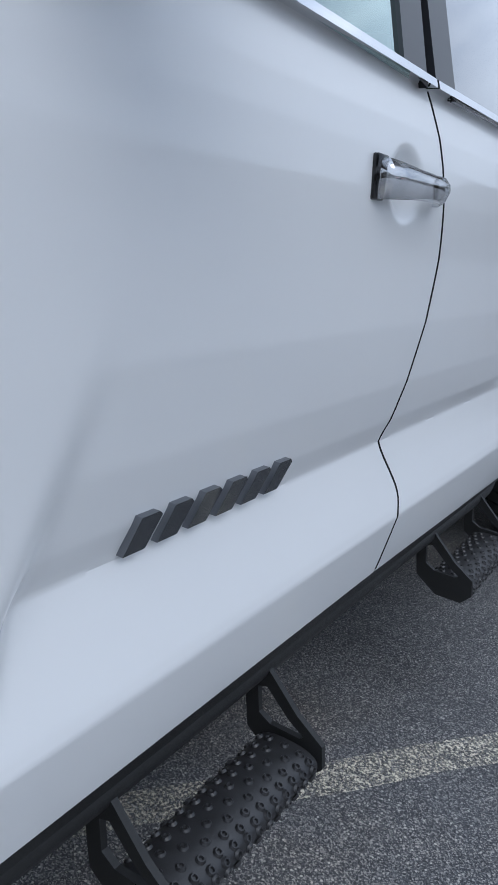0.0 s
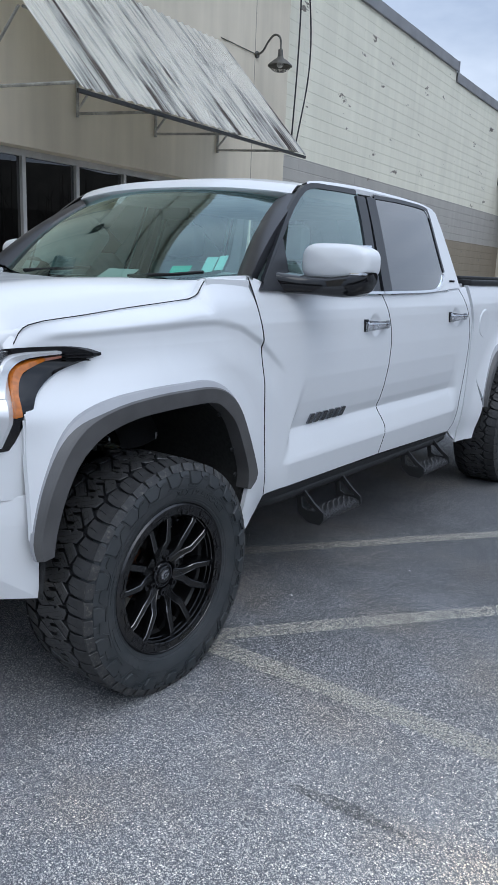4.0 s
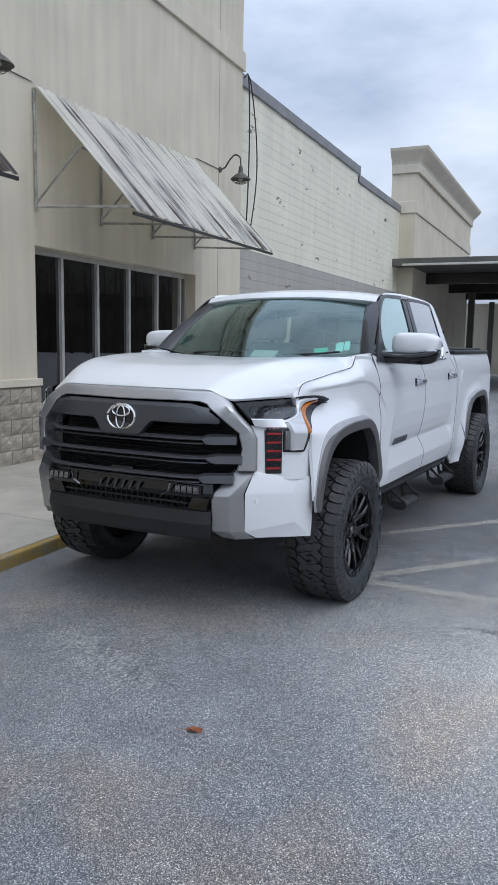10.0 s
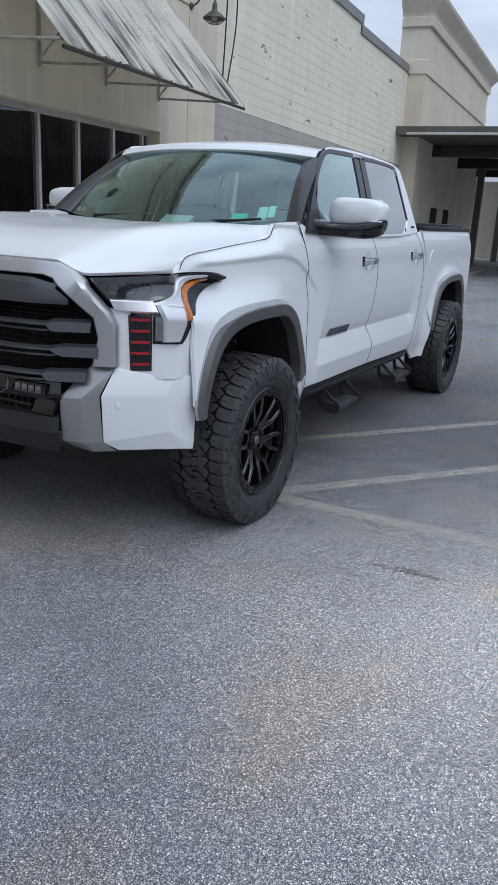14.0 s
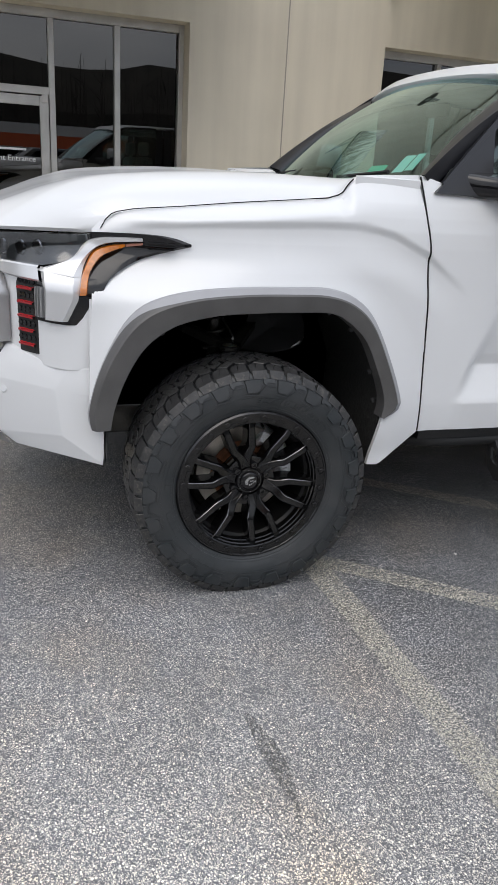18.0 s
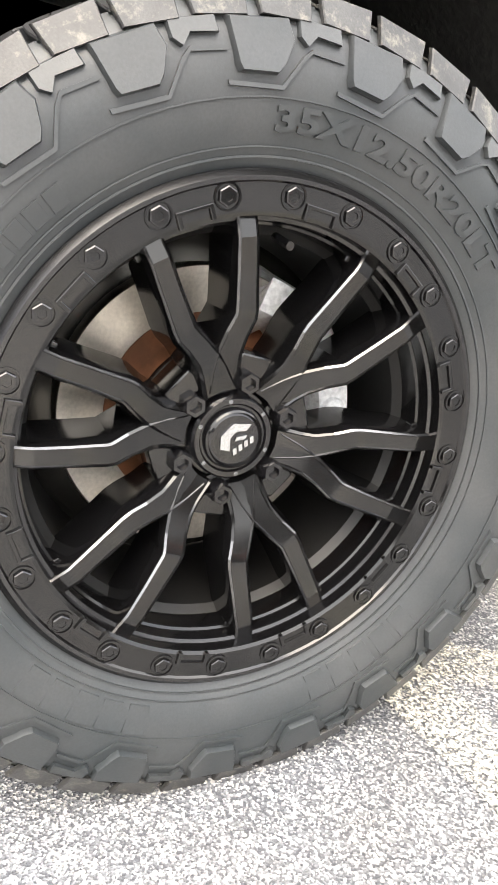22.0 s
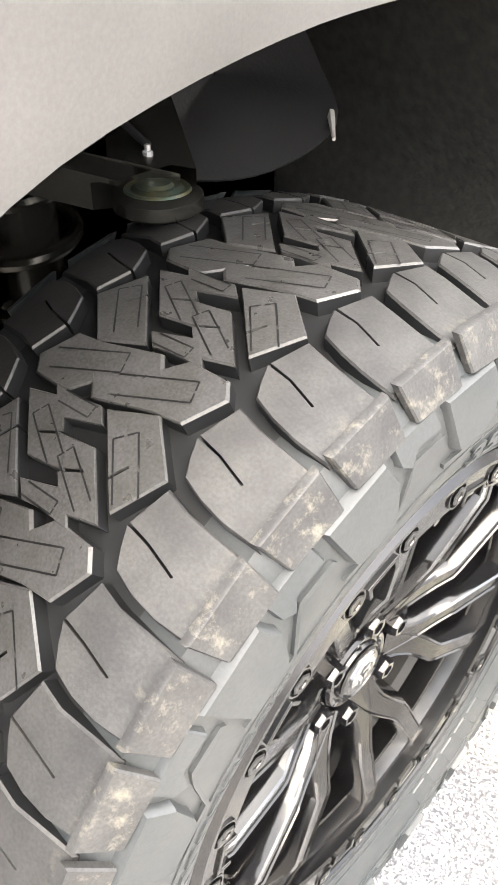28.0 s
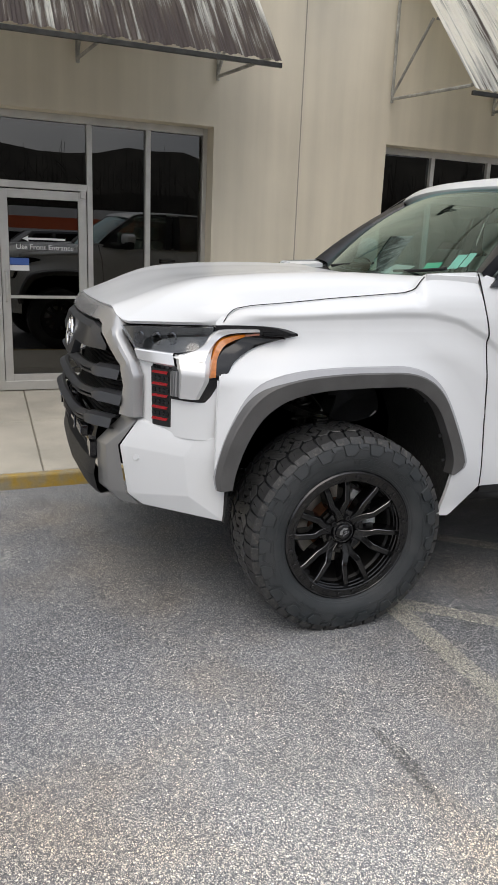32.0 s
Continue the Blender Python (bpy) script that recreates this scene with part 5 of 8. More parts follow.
# rolled front and rear edges
grid(bm, [[v.co + Vector((0, dy, dz)) for v in vs[0]] for dy, dz in ((0, 0), (-0.014, -0.009), (-0.034, -0.026), (-0.050, -0.043), (-0.046, -0.050), (0.0, -0.075))])
grid(bm, [[v.co.copy() for v in vs[-1]], [v.co + Vector((0, 0.02, -0.012)) for v in vs[-1]], [v.co + Vector((0, 0.03, -0.05)) for v in vs[-1]]])
bmesh.ops.recalc_face_normals(bm, faces=bm.faces[:])
for f in bm.faces:
    if f.normal.z < -0.2:
        f.normal_flip()
put("roof_panel", bm, M_PAINT)

for sd, _ in SIDES:
    def GX(y, z):
        return (glass_x(z), y, z)
    # roof side rail, from the windscreen round to the rear corner
    bm = bmesh.new()
    rail = curve([(1.10, 1.925), (1.24, 2.018), (1.36, 2.058), (1.60, 2.076), (1.95, 2.084), (2.40, 2.078), (2.70, 2.066), (2.88, 2.045)], 44)
    rows = []
    for k, (y, z) in enumerate(rail):
        xi = 0.772
        zi = roof_z(xi, max(y, 1.25))
        rows.append([(xi - 0.02, y, zi + 0.0 if y > 1.3 else min(zi, z + 0.03)), (glass_x(z) - 0.004, y, z + 0.004), (glass_x(z) + 0.008, y, z - 0.012), (glass_x(z) + 0.008, y, z - 0.036), (glass_x(z) - 0.01, y, z - 0.038)])
    grid(bm, rows[6:])
    bmesh.ops.recalc_face_normals(bm, faces=bm.faces[:])
    put("roof_rail", bm, M_PAINT, side=sd)
    # A pillar
    bm = bmesh.new()
    lo_o, hi_o = (0.952, 0.655, 1.585), (0.796, 1.29, 2.020)
    rows = []
    for k in range(17):
        t = 0.95 * k / 16
        bow = 0.030 * math.sin(math.pi * t) * (1 - 0.6 * t)
        pi = Vector(WS_B[-1]).lerp(Vector(WS_T[-1]), t) + Vector((0, -0.018 * math.sin(math.pi * t), 0.026 * math.sin(math.pi * t)))
        po = Vector(lo_o).lerp(Vector(hi_o), t) + Vector((0, -bow * 0.6, bow))
        pm = pi.lerp(po, 0.45) + Vector((0.016, -0.016, 0.012))
        rows.append([pi + Vector((-0.012, 0, -0.008)), pi + Vector((0.004, -0.007, 0.006)), pm, po, po + Vector((-0.02, 0.05, -0.045))])
    grid(bm, rows)
    bmesh.ops.recalc_face_normals(bm, faces=bm.faces[:])
    put("a_pillar", bm, M_FILM, side=sd, label="black windscreen pillar")
    # door window frames: front
    def frame_strip(name, pts, w, dx=0.006, mat_=M_FILM, lab=""):
        bm = bmesh.new()
        P = curve(pts, 8 * (len(pts) - 1)) if len(pts) > 2 else poly(pts, 8)
        rows = []
        for k, (y, z) in enumerate(P):
            a, b = P[max(0, k - 1)], P[min(len(P) - 1, k + 1)]
            d = Vector((b[0] - a[0], b[1] - a[1])).normalized()
            n = Vector((-d.y, d.x))
            ww = w[0] + (w[1] - w[0]) * k / (len(P) - 1) if isinstance(w, tuple) else w
            y1, z1 = y + n.x * ww, z + n.y * ww
            rows.append([(glass_x(z) - 0.012, y, z), (glass_x(z) + dx, y, z), (glass_x(z1) + dx, y1, z1), (glass_x(z1) - 0.012, y1, z1)])
        grid(bm, rows)
        bmesh.ops.recalc_face_normals(bm, faces=bm.faces[:])
        return put(name, bm, mat_, side=sd, label=lab, sharp=20)
    frame_strip("window_frame", [(0.75, 1.545), (1.0, 1.79), (1.16, 1.93), (1.32, 2.018), (1.55, 2.035), (1.815, 2.04)], 0.026)
    frame_strip("b_pillar_trim", [(1.745, 1.515), (1.80, 1.85), (1.81, 2.036)], -0.100, 0.008, lab="black door pillar")
    frame_strip("b_pillar_trim", [(1.892, 1.515), (1.925, 1.85), (1.930, 2.04)], -0.105, 0.008, lab="black door pillar")
    frame_strip("window_frame", [(2.03, 2.038), (2.4, 2.042), (2.73, 2.03), (2.775, 1.99), (2.80, 1.80), (2.822, 1.64)], 0.022)
    frame_strip("belt_moulding", [(1.02, 1.510), (1.4, 1.508), (1.88, 1.506)], 0.014, 0.014, M_CHROME, "chrome belt moulding")
    frame_strip("belt_moulding", [(1.89, 1.506), (2.55, 1.516), (2.72, 1.55), (2.81, 1.62)], 0.014, 0.014, M_CHROME, "chrome belt moulding")
    # quarter panel of the cab behind the rear window
    bm = bmesh.new()
    rows = coons(poly([(2.60, 1.515), (3.06, 1.545)], 10), poly([(2.70, 2.048), (2.905, 2.03)], 10), curve([(2.60, 1.515), (2.76, 1.56), (2.825, 1.65), (2.80, 1.85), (2.775, 1.99), (2.70, 2.048)], 20), curve([(3.06, 1.545), (3.02, 1.70), (2.96, 1.90), (2.905, 2.03)], 20))
    put("c_pillar", sheet(rows, lambda y, z: (glass_x(z) + 0.004, y, z), 0.05), M_PAINT, side=sd)
    # panes
    bm = bmesh.new()
    rows = coons(poly([(0.86, 1.522), (1.78, 1.50)], 8), poly([(1.10, 1.90), (1.30, 2.03), (1.84, 2.05)], 8), poly([(0.86, 1.522), (1.10, 1.90)], 6), poly([(1.78, 1.50), (1.84, 2.05)], 6))
    g1 = put("door_glass", sheet(rows, GX, 0), M_SIDEG, fdoor, side=sd)
    rows = coons(poly([(1.98, 1.50), (2.85, 1.52)], 8), poly([(2.0, 2.05), (2.80, 2.05)], 8), poly([(1.98, 1.50), (2.0, 2.05)], 6), poly([(2.85, 1.52), (2.80, 2.05)], 6))
    g2 = put("door_glass", sheet(rows, GX, 0), M_TINT, rdoor, "dark privacy glass", side=sd)
    g1.visible_shadow = False
    # sail behind the A pillar
    bm = bmesh.new()
    rows = coons(poly([(0.70, 1.525), (0.945, 1.515)], 4), poly([(0.93, 1.735), (0.97, 1.765)], 4), poly([(0.70, 1.525), (0.93, 1.735)], 4), poly([(0.945, 1.515), (0.97, 1.765)], 4))
    put("mirror_sail", sheet(rows, lambda y, z: (glass_x(z) + 0.007, y, z), 0.015), M_FILM, fdoor, side=sd)
    # door handle with its dished recess
    for yy, zz, dr in ((1.77, 1.338, fdoor), (2.96, 1.352, rdoor)):
        x0 = side_x(yy, zz) + 0.015
        bm = bmesh.new()
        prof = [(-0.105, 0.008, 0.020), (-0.10, 0.030, 0.022), (-0.07, 0.040, 0.020), (-0.02, 0.045, 0.017), (0.04, 0.046, 0.016), (0.085, 0.042, 0.017), (0.105, 0.030, 0.019), (0.112, 0.010, 0.018)]
        rows = []
        for y, x, h in prof:
            y, h = y * 1.2, h * 1.45
            rows.append([(x0 + x - 0.010, yy + y, zz + h * 0.9), (x0 + x, yy + y, zz + h * 0.45), (x0 + x + 0.002, yy + y, zz), (x0 + x - 0.004, yy + y, zz - h * 0.7), (x0 + x - 0.014, yy + y, zz - h)])
        vs = grid(bm, rows)
        bm.faces.new([v for v in vs[0]])
        bm.faces.new([v for v in vs[-1]][::-1])
        bmesh.ops.solidify(bm, geom=bm.faces[:], thickness=0.004)
        bmesh.ops.recalc_face_normals(bm, faces=bm.faces[:])
        put("door_handle", bm, M_CHROME, dr, "chrome pull handle", side=sd, sharp=60)
        put("handle_gasket", boxm((x0 - 0.004, yy - 0.136, zz - 0.034), (x0 + 0.009, yy - 0.096, zz + 0.034), 0.004), M_BLACK, dr, side=sd)

    # mirror
    bm = bmesh.new()
    mc = Vector((1.148, 1.045, 1.660))
    rows = []
    for k in range(15):
        t = -1 + 2 * k / 14
        w = 0.180
        y = mc.y + (t * 0.5 + 0.5) * 0.15 - 0.06
        grow = (1 - max(0, -t) ** 3.2) ** 0.42 if t < 0 else 1.0
        ring = []
        for a in np.linspace(0, 2 * math.pi, 41)[:-1]:
            ca, sa = math.cos(a), math.sin(a)
            up = 0.084 if sa > 0 else 0.078 + 0.016 * step(0.3, -0.5, ca)
            ring.append((mc.x + w * grow * math.copysign(abs(ca) ** 0.55, ca) * (1 - 0.05 * max(0.0, sa)), y, mc.z + up * grow * math.copysign(abs(sa) ** 0.55, sa) - 0.010 * grow * ca * max(0.0, sa)))
        rows.append(ring + ring[:1])
    grid(bm, rows)
    bmesh.ops.remove_doubles(bm, verts=bm.verts[:], dist=1e-5)
    bmesh.ops.recalc_face_normals(bm, faces=bm.faces[:])
    mir = put("wing_mirror", bm, M_PAINT, side=sd, label="large white door mirror", sharp=60)
    # black arm and lower housing in one sweep out from the door
    bm = bmesh.new()
    rows = []
    for x, z1, z0, yf, yb in ((0.900, 1.612, 1.512, 0.800, 1.060), (0.945, 1.610, 1.512, 0.815, 1.070), (0.975, 1.600, 1.510, 0.870, 1.090), (1.02, 1.594, 1.508, 0.930, 1.110), (1.08, 1.594, 1.506, 0.965, 1.120), (1.15, 1.594, 1.503, 0.972, 1.128), (1.22, 1.604, 1.502, 0.974, 1.130), (1.28, 1.616, 1.512, 0.980, 1.128), (1.315, 1.622, 1.535, 0.995, 1.122), (1.330, 1.620, 1.565, 1.01, 1.112)):
        cy, cz, ry, rz = (yf + yb) / 2, (z0 + z1) / 2, (yb - yf) / 2, (z1 - z0) / 2
        ring = [(x, cy + ry * math.copysign(abs(math.cos(a)) ** 0.5, math.cos(a)), cz + rz * math.copysign(abs(math.sin(a)) ** 0.6, math.sin(a))) for a in np.linspace(0, 2 * math.pi, 29)[:-1]]
        rows.append(ring + ring[:1])
    vs = grid(bm, rows)
    bm.faces.new(vs[-1][:-1])
    bmesh.ops.remove_doubles(bm, verts=bm.verts[:], dist=1e-5)
    bmesh.ops.recalc_face_normals(bm, faces=bm.faces[:])
    put("mirror_arm", bm, M_BLACK, mir, "gloss black mirror arm and lower housing", side=sd, sharp=40)
    put("mirror_glass", boxm((mc.x - 0.135, mc.y + 0.075, mc.z - 0.08), (mc.x + 0.135, mc.y + 0.082, mc.z + 0.08), 0.004), M_CHROME, mir, side=sd)
    put("turn_signal", boxm((mc.x + 0.10, mc.y - 0.056, mc.z - 0.056), (mc.x + 0.180, mc.y - 0.01, mc.z - 0.045), 0.004), M_CHROME, mir, "slim clear turn signal", side=sd)

    # rocker bar with two drop steps
    bm = bmesh.new()
    tube(bm, curve([(0.84, 0.74, 0.50), (0.915, 0.82, 0.508), (0.948, 1.0, 0.512), (0.948, 2.0, 0.504), (0.948, 2.95, 0.494), (0.90, 3.05, 0.49), (0.80, 3.12, 0.49)], 30), 0.031, 14)
    bar = put("side_step_bar", bm, M_PLASTIC, side=sd, label="black tubular side step bar", sharp=50)
    for ya, yb in ((1.16, 1.56), (2.41, 2.83)):
        bm = bmesh.new()
        rows = []
        nU, nA = 36, 22
        for i in range(nU + 1):
            y = ya + 0.012 + (yb - ya - 0.024) * i / nU
            ring = []
            for j in range(nA + 1):
                a = 2 * math.pi * j / nA
                ca, sa = math.cos(a), math.sin(a)
                bump = 0.0
                ring.append((1.040 + (0.060 + bump) * math.copysign(abs(ca) ** 0.8, ca), y, 0.370 + (0.027 + bump) * math.copysign(abs(sa) ** 0.8, sa)))
            rows.append(ring)
        vs = grid(bm, rows)
        tread_ = put("step_tread", bm, M_STEP, bar, "dimpled black step tread", side=sd, sharp=60)
        bm = bmesh.new()
        for i in range(13):
            for j in range(7):
                a = radians(-14 + 26 * j + (13 if i % 2 else 0))
                ca, sa = math.cos(a), math.sin(a)
                p = Vector((1.040 + 0.060 * math.copysign(abs(ca) ** 0.8, ca), ya + 0.03 + (yb - ya - 0.06) * i / 12, 0.370 + 0.027 * math.copysign(abs(sa) ** 0.8, sa)))
                q = Vector((ca * 0.5, 0, sa)).to_track_quat("Z", "Y").to_matrix().to_4x4()
                lathe(bm, [(0.0, 0.0006), (0.003, 0.0006), (0.0042, 0.0042), (0.0060, 0.0042), (0.0085, 0.0)], 9, "z", Matrix.Translation(p) @ q)
        bmesh.ops.recalc_face_normals(bm, faces=bm.faces[:])
        st_ = put("grip_relief", bm, M_STEP, bar, "raised grip rings", side=sd, sharp=50)
        st_["kind"] = "stuff"
        for k, ye in enumerate((ya, yb)):
            dy = 0.055 if k else -0.02
            bm = bmesh.new()
            outer = [(0.93, 0.49), (0.975, 0.512), (1.045, 0.445), (1.100, 0.408), (1.106, 0.366), (1.08, 0.338), (1.01, 0.338), (0.95, 0.38)]
            inner = [(0.962, 0.468), (0.980, 0.474), (1.03, 0.430), (1.062, 0.410), (1.058, 0.404), (1.03, 0.404), (0.995, 0.404), (0.97, 0.418)]
            a0 = [[bm.verts.new((x, ye + s_, z)) for x, z in L_] for L_ in (outer, inner) for s_ in (-0.006, 0.006)]
            n8 = len(outer)
            for q in range(n8):
                r8 = (q + 1) % n8
                bm.faces.new((a0[0][q], a0[0][r8], a0[2][r8], a0[2][q]))
                bm.faces.new((a0[1][q], a0[1][r8], a0[3][r8], a0[3][q]))
                bm.faces.new((a0[0][q], a0[0][r8], a0[1][r8], a0[1][q]))
                bm.faces.new((a0[2][q], a0[2][r8], a0[3][r8], a0[3][q]))
            bmesh.ops.recalc_face_normals(bm, faces=bm.faces[:])
            put("step_bracket", bm, M_PLASTIC, bar, "cut-out black step bracket", side=sd, smooth=False)
    # wheel well liners
    for c in (0.0, WB):
        bm = bmesh.new()
        rows = []
        for x in np.linspace(1.03, 0.42, 9):
            q = (1.03 - x) / 0.6
            rows.append([(x, c + y * (1.0 + 0.02 * q), 0.42 + (z - 0.42) * (1.02 + 0.04 * q) + 0.004 * math.sin(y * 22)) for y, z in curve([(-0.56, 0.50)] + [(y * 1.01, z + 0.01) for y, z in ARCH_IN] + [(0.53, 0.46)], 40)])
        grid(bm, rows)
        bm.faces.new([bm.verts.new(p) for p in rows[-1]])
        put("wheel_well_liner", bm, M_LINER, side=sd, sharp=50)

# under-body, so that no light leaks through
bm = bmesh.new()
box(bm, (-0.80, 0.62, 0.52), (0.80, 5.0, 0.95))
put("floor_pan", bm, M_LINER, smooth=False)
bm = bmesh.new()
box(bm, (-0.42, -0.85, 0.55), (0.42, 0.62, 1.2))
put("engine_bay", bm, M_LINER, smooth=False)
put("firewall", boxm((-0.9, 0.55, 0.6), (0.9, 0.6, 1.45)), M_LINER, smooth=False)
for x in (-0.45, 0.45):
    put("frame_rail", boxm((x - 0.05, -0.7, 0.45), (x + 0.05, 5.0, 0.58), 0.01), M_STEEL)
bm = bmesh.new()
tube(bm, [(-0.85, WB, 0.43), (0.85, WB, 0.43)], 0.05, 12)
put("rear_axle", bm, M_STEEL)

# nose of the truck: plan curves for the upper nose and for the bumper
PU = curve([(0, -1.065), (0.40, -1.05), (0.56, -1.00), (0.66, -0.938), (0.74, -0.888), (0.82, -0.828), (0.90, -0.765), (0.958, -0.705), (0.984, -0.640), (0.992, -0.52), (0.992, -0.28), (0.996, 0.0)], 200)
PB = curve([(0, -1.10), (0.48, -1.075), (0.62, -1.030), (0.75, -0.96), (0.82, -0.90), (0.91, -0.82), (0.98, -0.70), (1.020, -0.55), (1.028, -0.45)], 160)


class Plan:
    inward = None

    def __init__(self, pts):
        self.p = np.array(pts)
        self.l = np.r_[0, np.cumsum(np.linalg.norm(np.diff(self.p, axis=0), axis=1))]

    def x(self, x):
        return float(np.interp(x, self.p[:, 0], self.l))

    def y(self, y):
        return float(np.interp(y, self.p[:, 1], self.l))

    def at(self, u, z, off=0.0):
        s = 1 if u >= 0 else -1
        u = abs(u)
        off -= self.inward(u, z) if self.inward else 0.0
        x, y = np.interp(u, self.l, self.p[:, 0]), np.interp(u, self.l, self.p[:, 1])
        x2, y2 = np.interp(u + 0.01, self.l, self.p[:, 0]), np.interp(u + 0.01, self.l, self.p[:, 1])
        x1, y1 = np.interp(u - 0.01, self.l, self.p[:, 0]), np.interp(u - 0.01, self.l, self.p[:, 1])
        d = Vector((x2 - x1, y2 - y1))
        d = d.normalized() if d.length > 1e-6 else Vector((1, 0))
        return Vector((s * (x + d.y * off), y - d.x * off, z))


NU, NB_ = Plan(PU), Plan(PB)
INSET_U = [NU.x(0.76), NU.x(0.90), NU.y(-0.60), NU.y(-0.45), NU.y(-0.265)]      # the lamp leans in over its length
NU.inward = lambda u, z: float(np.interp(u, INSET_U, [0.0, 0.045, 0.095, 0.066, 0.026])) * step(1.13, 1.30, z)


def skin(plan, rows, off=0.0, flange=0.02, tilt=None):
    """A panel on a plan curve: rows of (u, z)."""
    def at(u, z):
        p = plan.at(u, z, off)
        if tilt:
            p.y += tilt(z)
        return p
    return sheet(rows, at, flange, (0, 1, 0))


def lean(z):      # the nose leans back a little towards the top
    return -0.17 * (1.30 - z) + 0.065 * step(1.26, 1.38, z)


# hood
RIDGE_Y, RIDGE_Z = [-1.0, -0.9, -0.75, -0.6, -0.3, -0.1, 0.15, 0.5], [1.43, 1.465, 1.496, 1.517, 1.545, 1.556, 1.561, 1.555]
EDGE_Y, EDGE_Z = [p[0] for p in FENDER_TOP], [p[1] for p in FENDER_TOP]


def hood_point(t, s):
    a = abs(t)
    if a <= 0.80:
        f = Vector((a / 0.8 * 0.665, 0))
        f.y = np.interp(f.x, [p[0] for p in PU[:110]], [p[1] for p in PU[:110]]) + 0.022 + 0.055 * (1 - step(0.45, 0.66, f.x))
        zf = 1.380 - 0.052 * step(0.5, 0.665, f.x)
    else:
        k = (a - 0.8) / 0.2
        f = Vector((0.665 + 0.225 * k, np.interp(0.665, [p[0] for p in PU[:110]], [p[1] for p in PU[:110]]) + 0.022))
        f.y += (-0.548 - f.y) * k
        zf = 1.328 + 0.016 * k
    r = Vector((a * 0.905, 0.44 - 0.055 * step(0.85, 1.0, a)))
    x, y = f.x + (r.x - f.x) * s, f.y + (r.y - f.y) * s
    zr = np.interp(y, RIDGE_Y, RIDGE_Z)
    zc = zr - 0.020
    ze = np.interp(y, EDGE_Y, EDGE_Z)
    if a < 0.46:
        zt = zc + 0.008 * step(0, 0.5, a)
    elif a < 0.78:
        zt = zc + 0.008 + (zr - zc - 0.008) * step(0.46, 0.76, a)
    else:
        k = (a - 0.78) / 0.22
        zt = zr + (max(ze, min(zr, 1.36)) - zr) * (k ** 1.9)
    d = min(1.0, s * (r.y - f.y) / (0.50 - 0.46 * step(0.80, 1.0, a)))
    z = zf + (zt - zf) * (1 - (1 - d) ** 2.4)
    if a > 0.97 and y > -0.55:
        z = min(z, ze)
    return Vector((math.copysign(x, t), y, z))


ts = [math.copysign(abs(t) ** 0.9, t) for t in np.linspace(-1, 1, 65)]
bm = bmesh.new()
P = [[hood_point(t, s ** 1.25) for t in ts] for s in np.linspace(0, 1, 41)]
vs = grid(bm, P)
k, n = len(vs[0]), len(vs)
rim = vs[0][:] + [vs[i][k - 1] for i in range(1, n)] + [vs[n - 1][j] for j in range(k - 2, -1, -1)] + [vs[i][0] for i in range(n - 2, 0, -1)]
back = [bm.verts.new(v.co + Vector((0, 0.01, -0.012))) for v in rim]
for i in range(len(rim)):
    bm.faces.new((rim[i], back[i], back[(i + 1) % len(rim)], rim[(i + 1) % len(rim)]))
bmesh.ops.recalc_face_normals(bm, faces=bm.faces[:])
hood = put("hood", bm, M_PAINT, label="long white hood with raised shoulders", sharp=40)
# black tube on each hood edge stands in for the gap's shade
for sg in (1, -1):
    bm = bmesh.new()
    tube(bm, [hood_point(sg, s_) + Vector((sg * 0.006, 0, 0.0045)) for s_ in np.linspace(0.0, 1.0, 50)], [0.0019 + 0.0006 * step(0.80, 0.9, s_) for s_ in np.linspace(0.0, 1.0, 50)], 6)
    put("hood_gap", bm, M_GAP, hood)
# black cowl between hood and windscreen
bm = bmesh.new()
rows = [[(x, 0.43 + d, 1.50 + 0.03 * (abs(x) / 0.9) ** 2 + h) for x in np.linspace(-0.88, 0.88, 21)] for d, h in ((0, 0), (0.03, 0.014), (0.12, 0.006), (0.30, 0.02))]
grid(bm, rows)
put("cowl_panel", bm, M_PLASTIC)
for sd in (1, -1):
    bm = bmesh.new()
    tube(bm, [(0.25 if sd > 0 else -0.55, 0.60, 1.56), (0.55 if sd > 0 else -0.25, 0.58, 1.575), (0.70 if sd > 0 else -0.05, 0.63, 1.592)], 0.008, 6)
    put("wiper", bm, M_PLASTIC)
# cap between hood gap and windscreen pillar foot
for sd in (1, -1):
    bm = bmesh.new()
    rows = coons(poly([(0.392, 0.916), (0.648, 0.945)], 8), poly([(0.448, 0.79), (0.66, 0.82)], 8), poly([(0.392, 0.916), (0.448, 0.79)], 6), poly([(0.648, 0.945), (0.66, 0.82)], 6))
    put("fender_cap", sheet([[(p[0], p[1]) for p in r] for r in rows], lambda y, x: (x, y, 1.574 + 0.02 * (y - 0.5) - 0.30 * max(0, x - 0.905) - 0.2 * max(0, 0.89 - x)), 0.03, (0, 0, -1)), M_PAINT, side=sd)

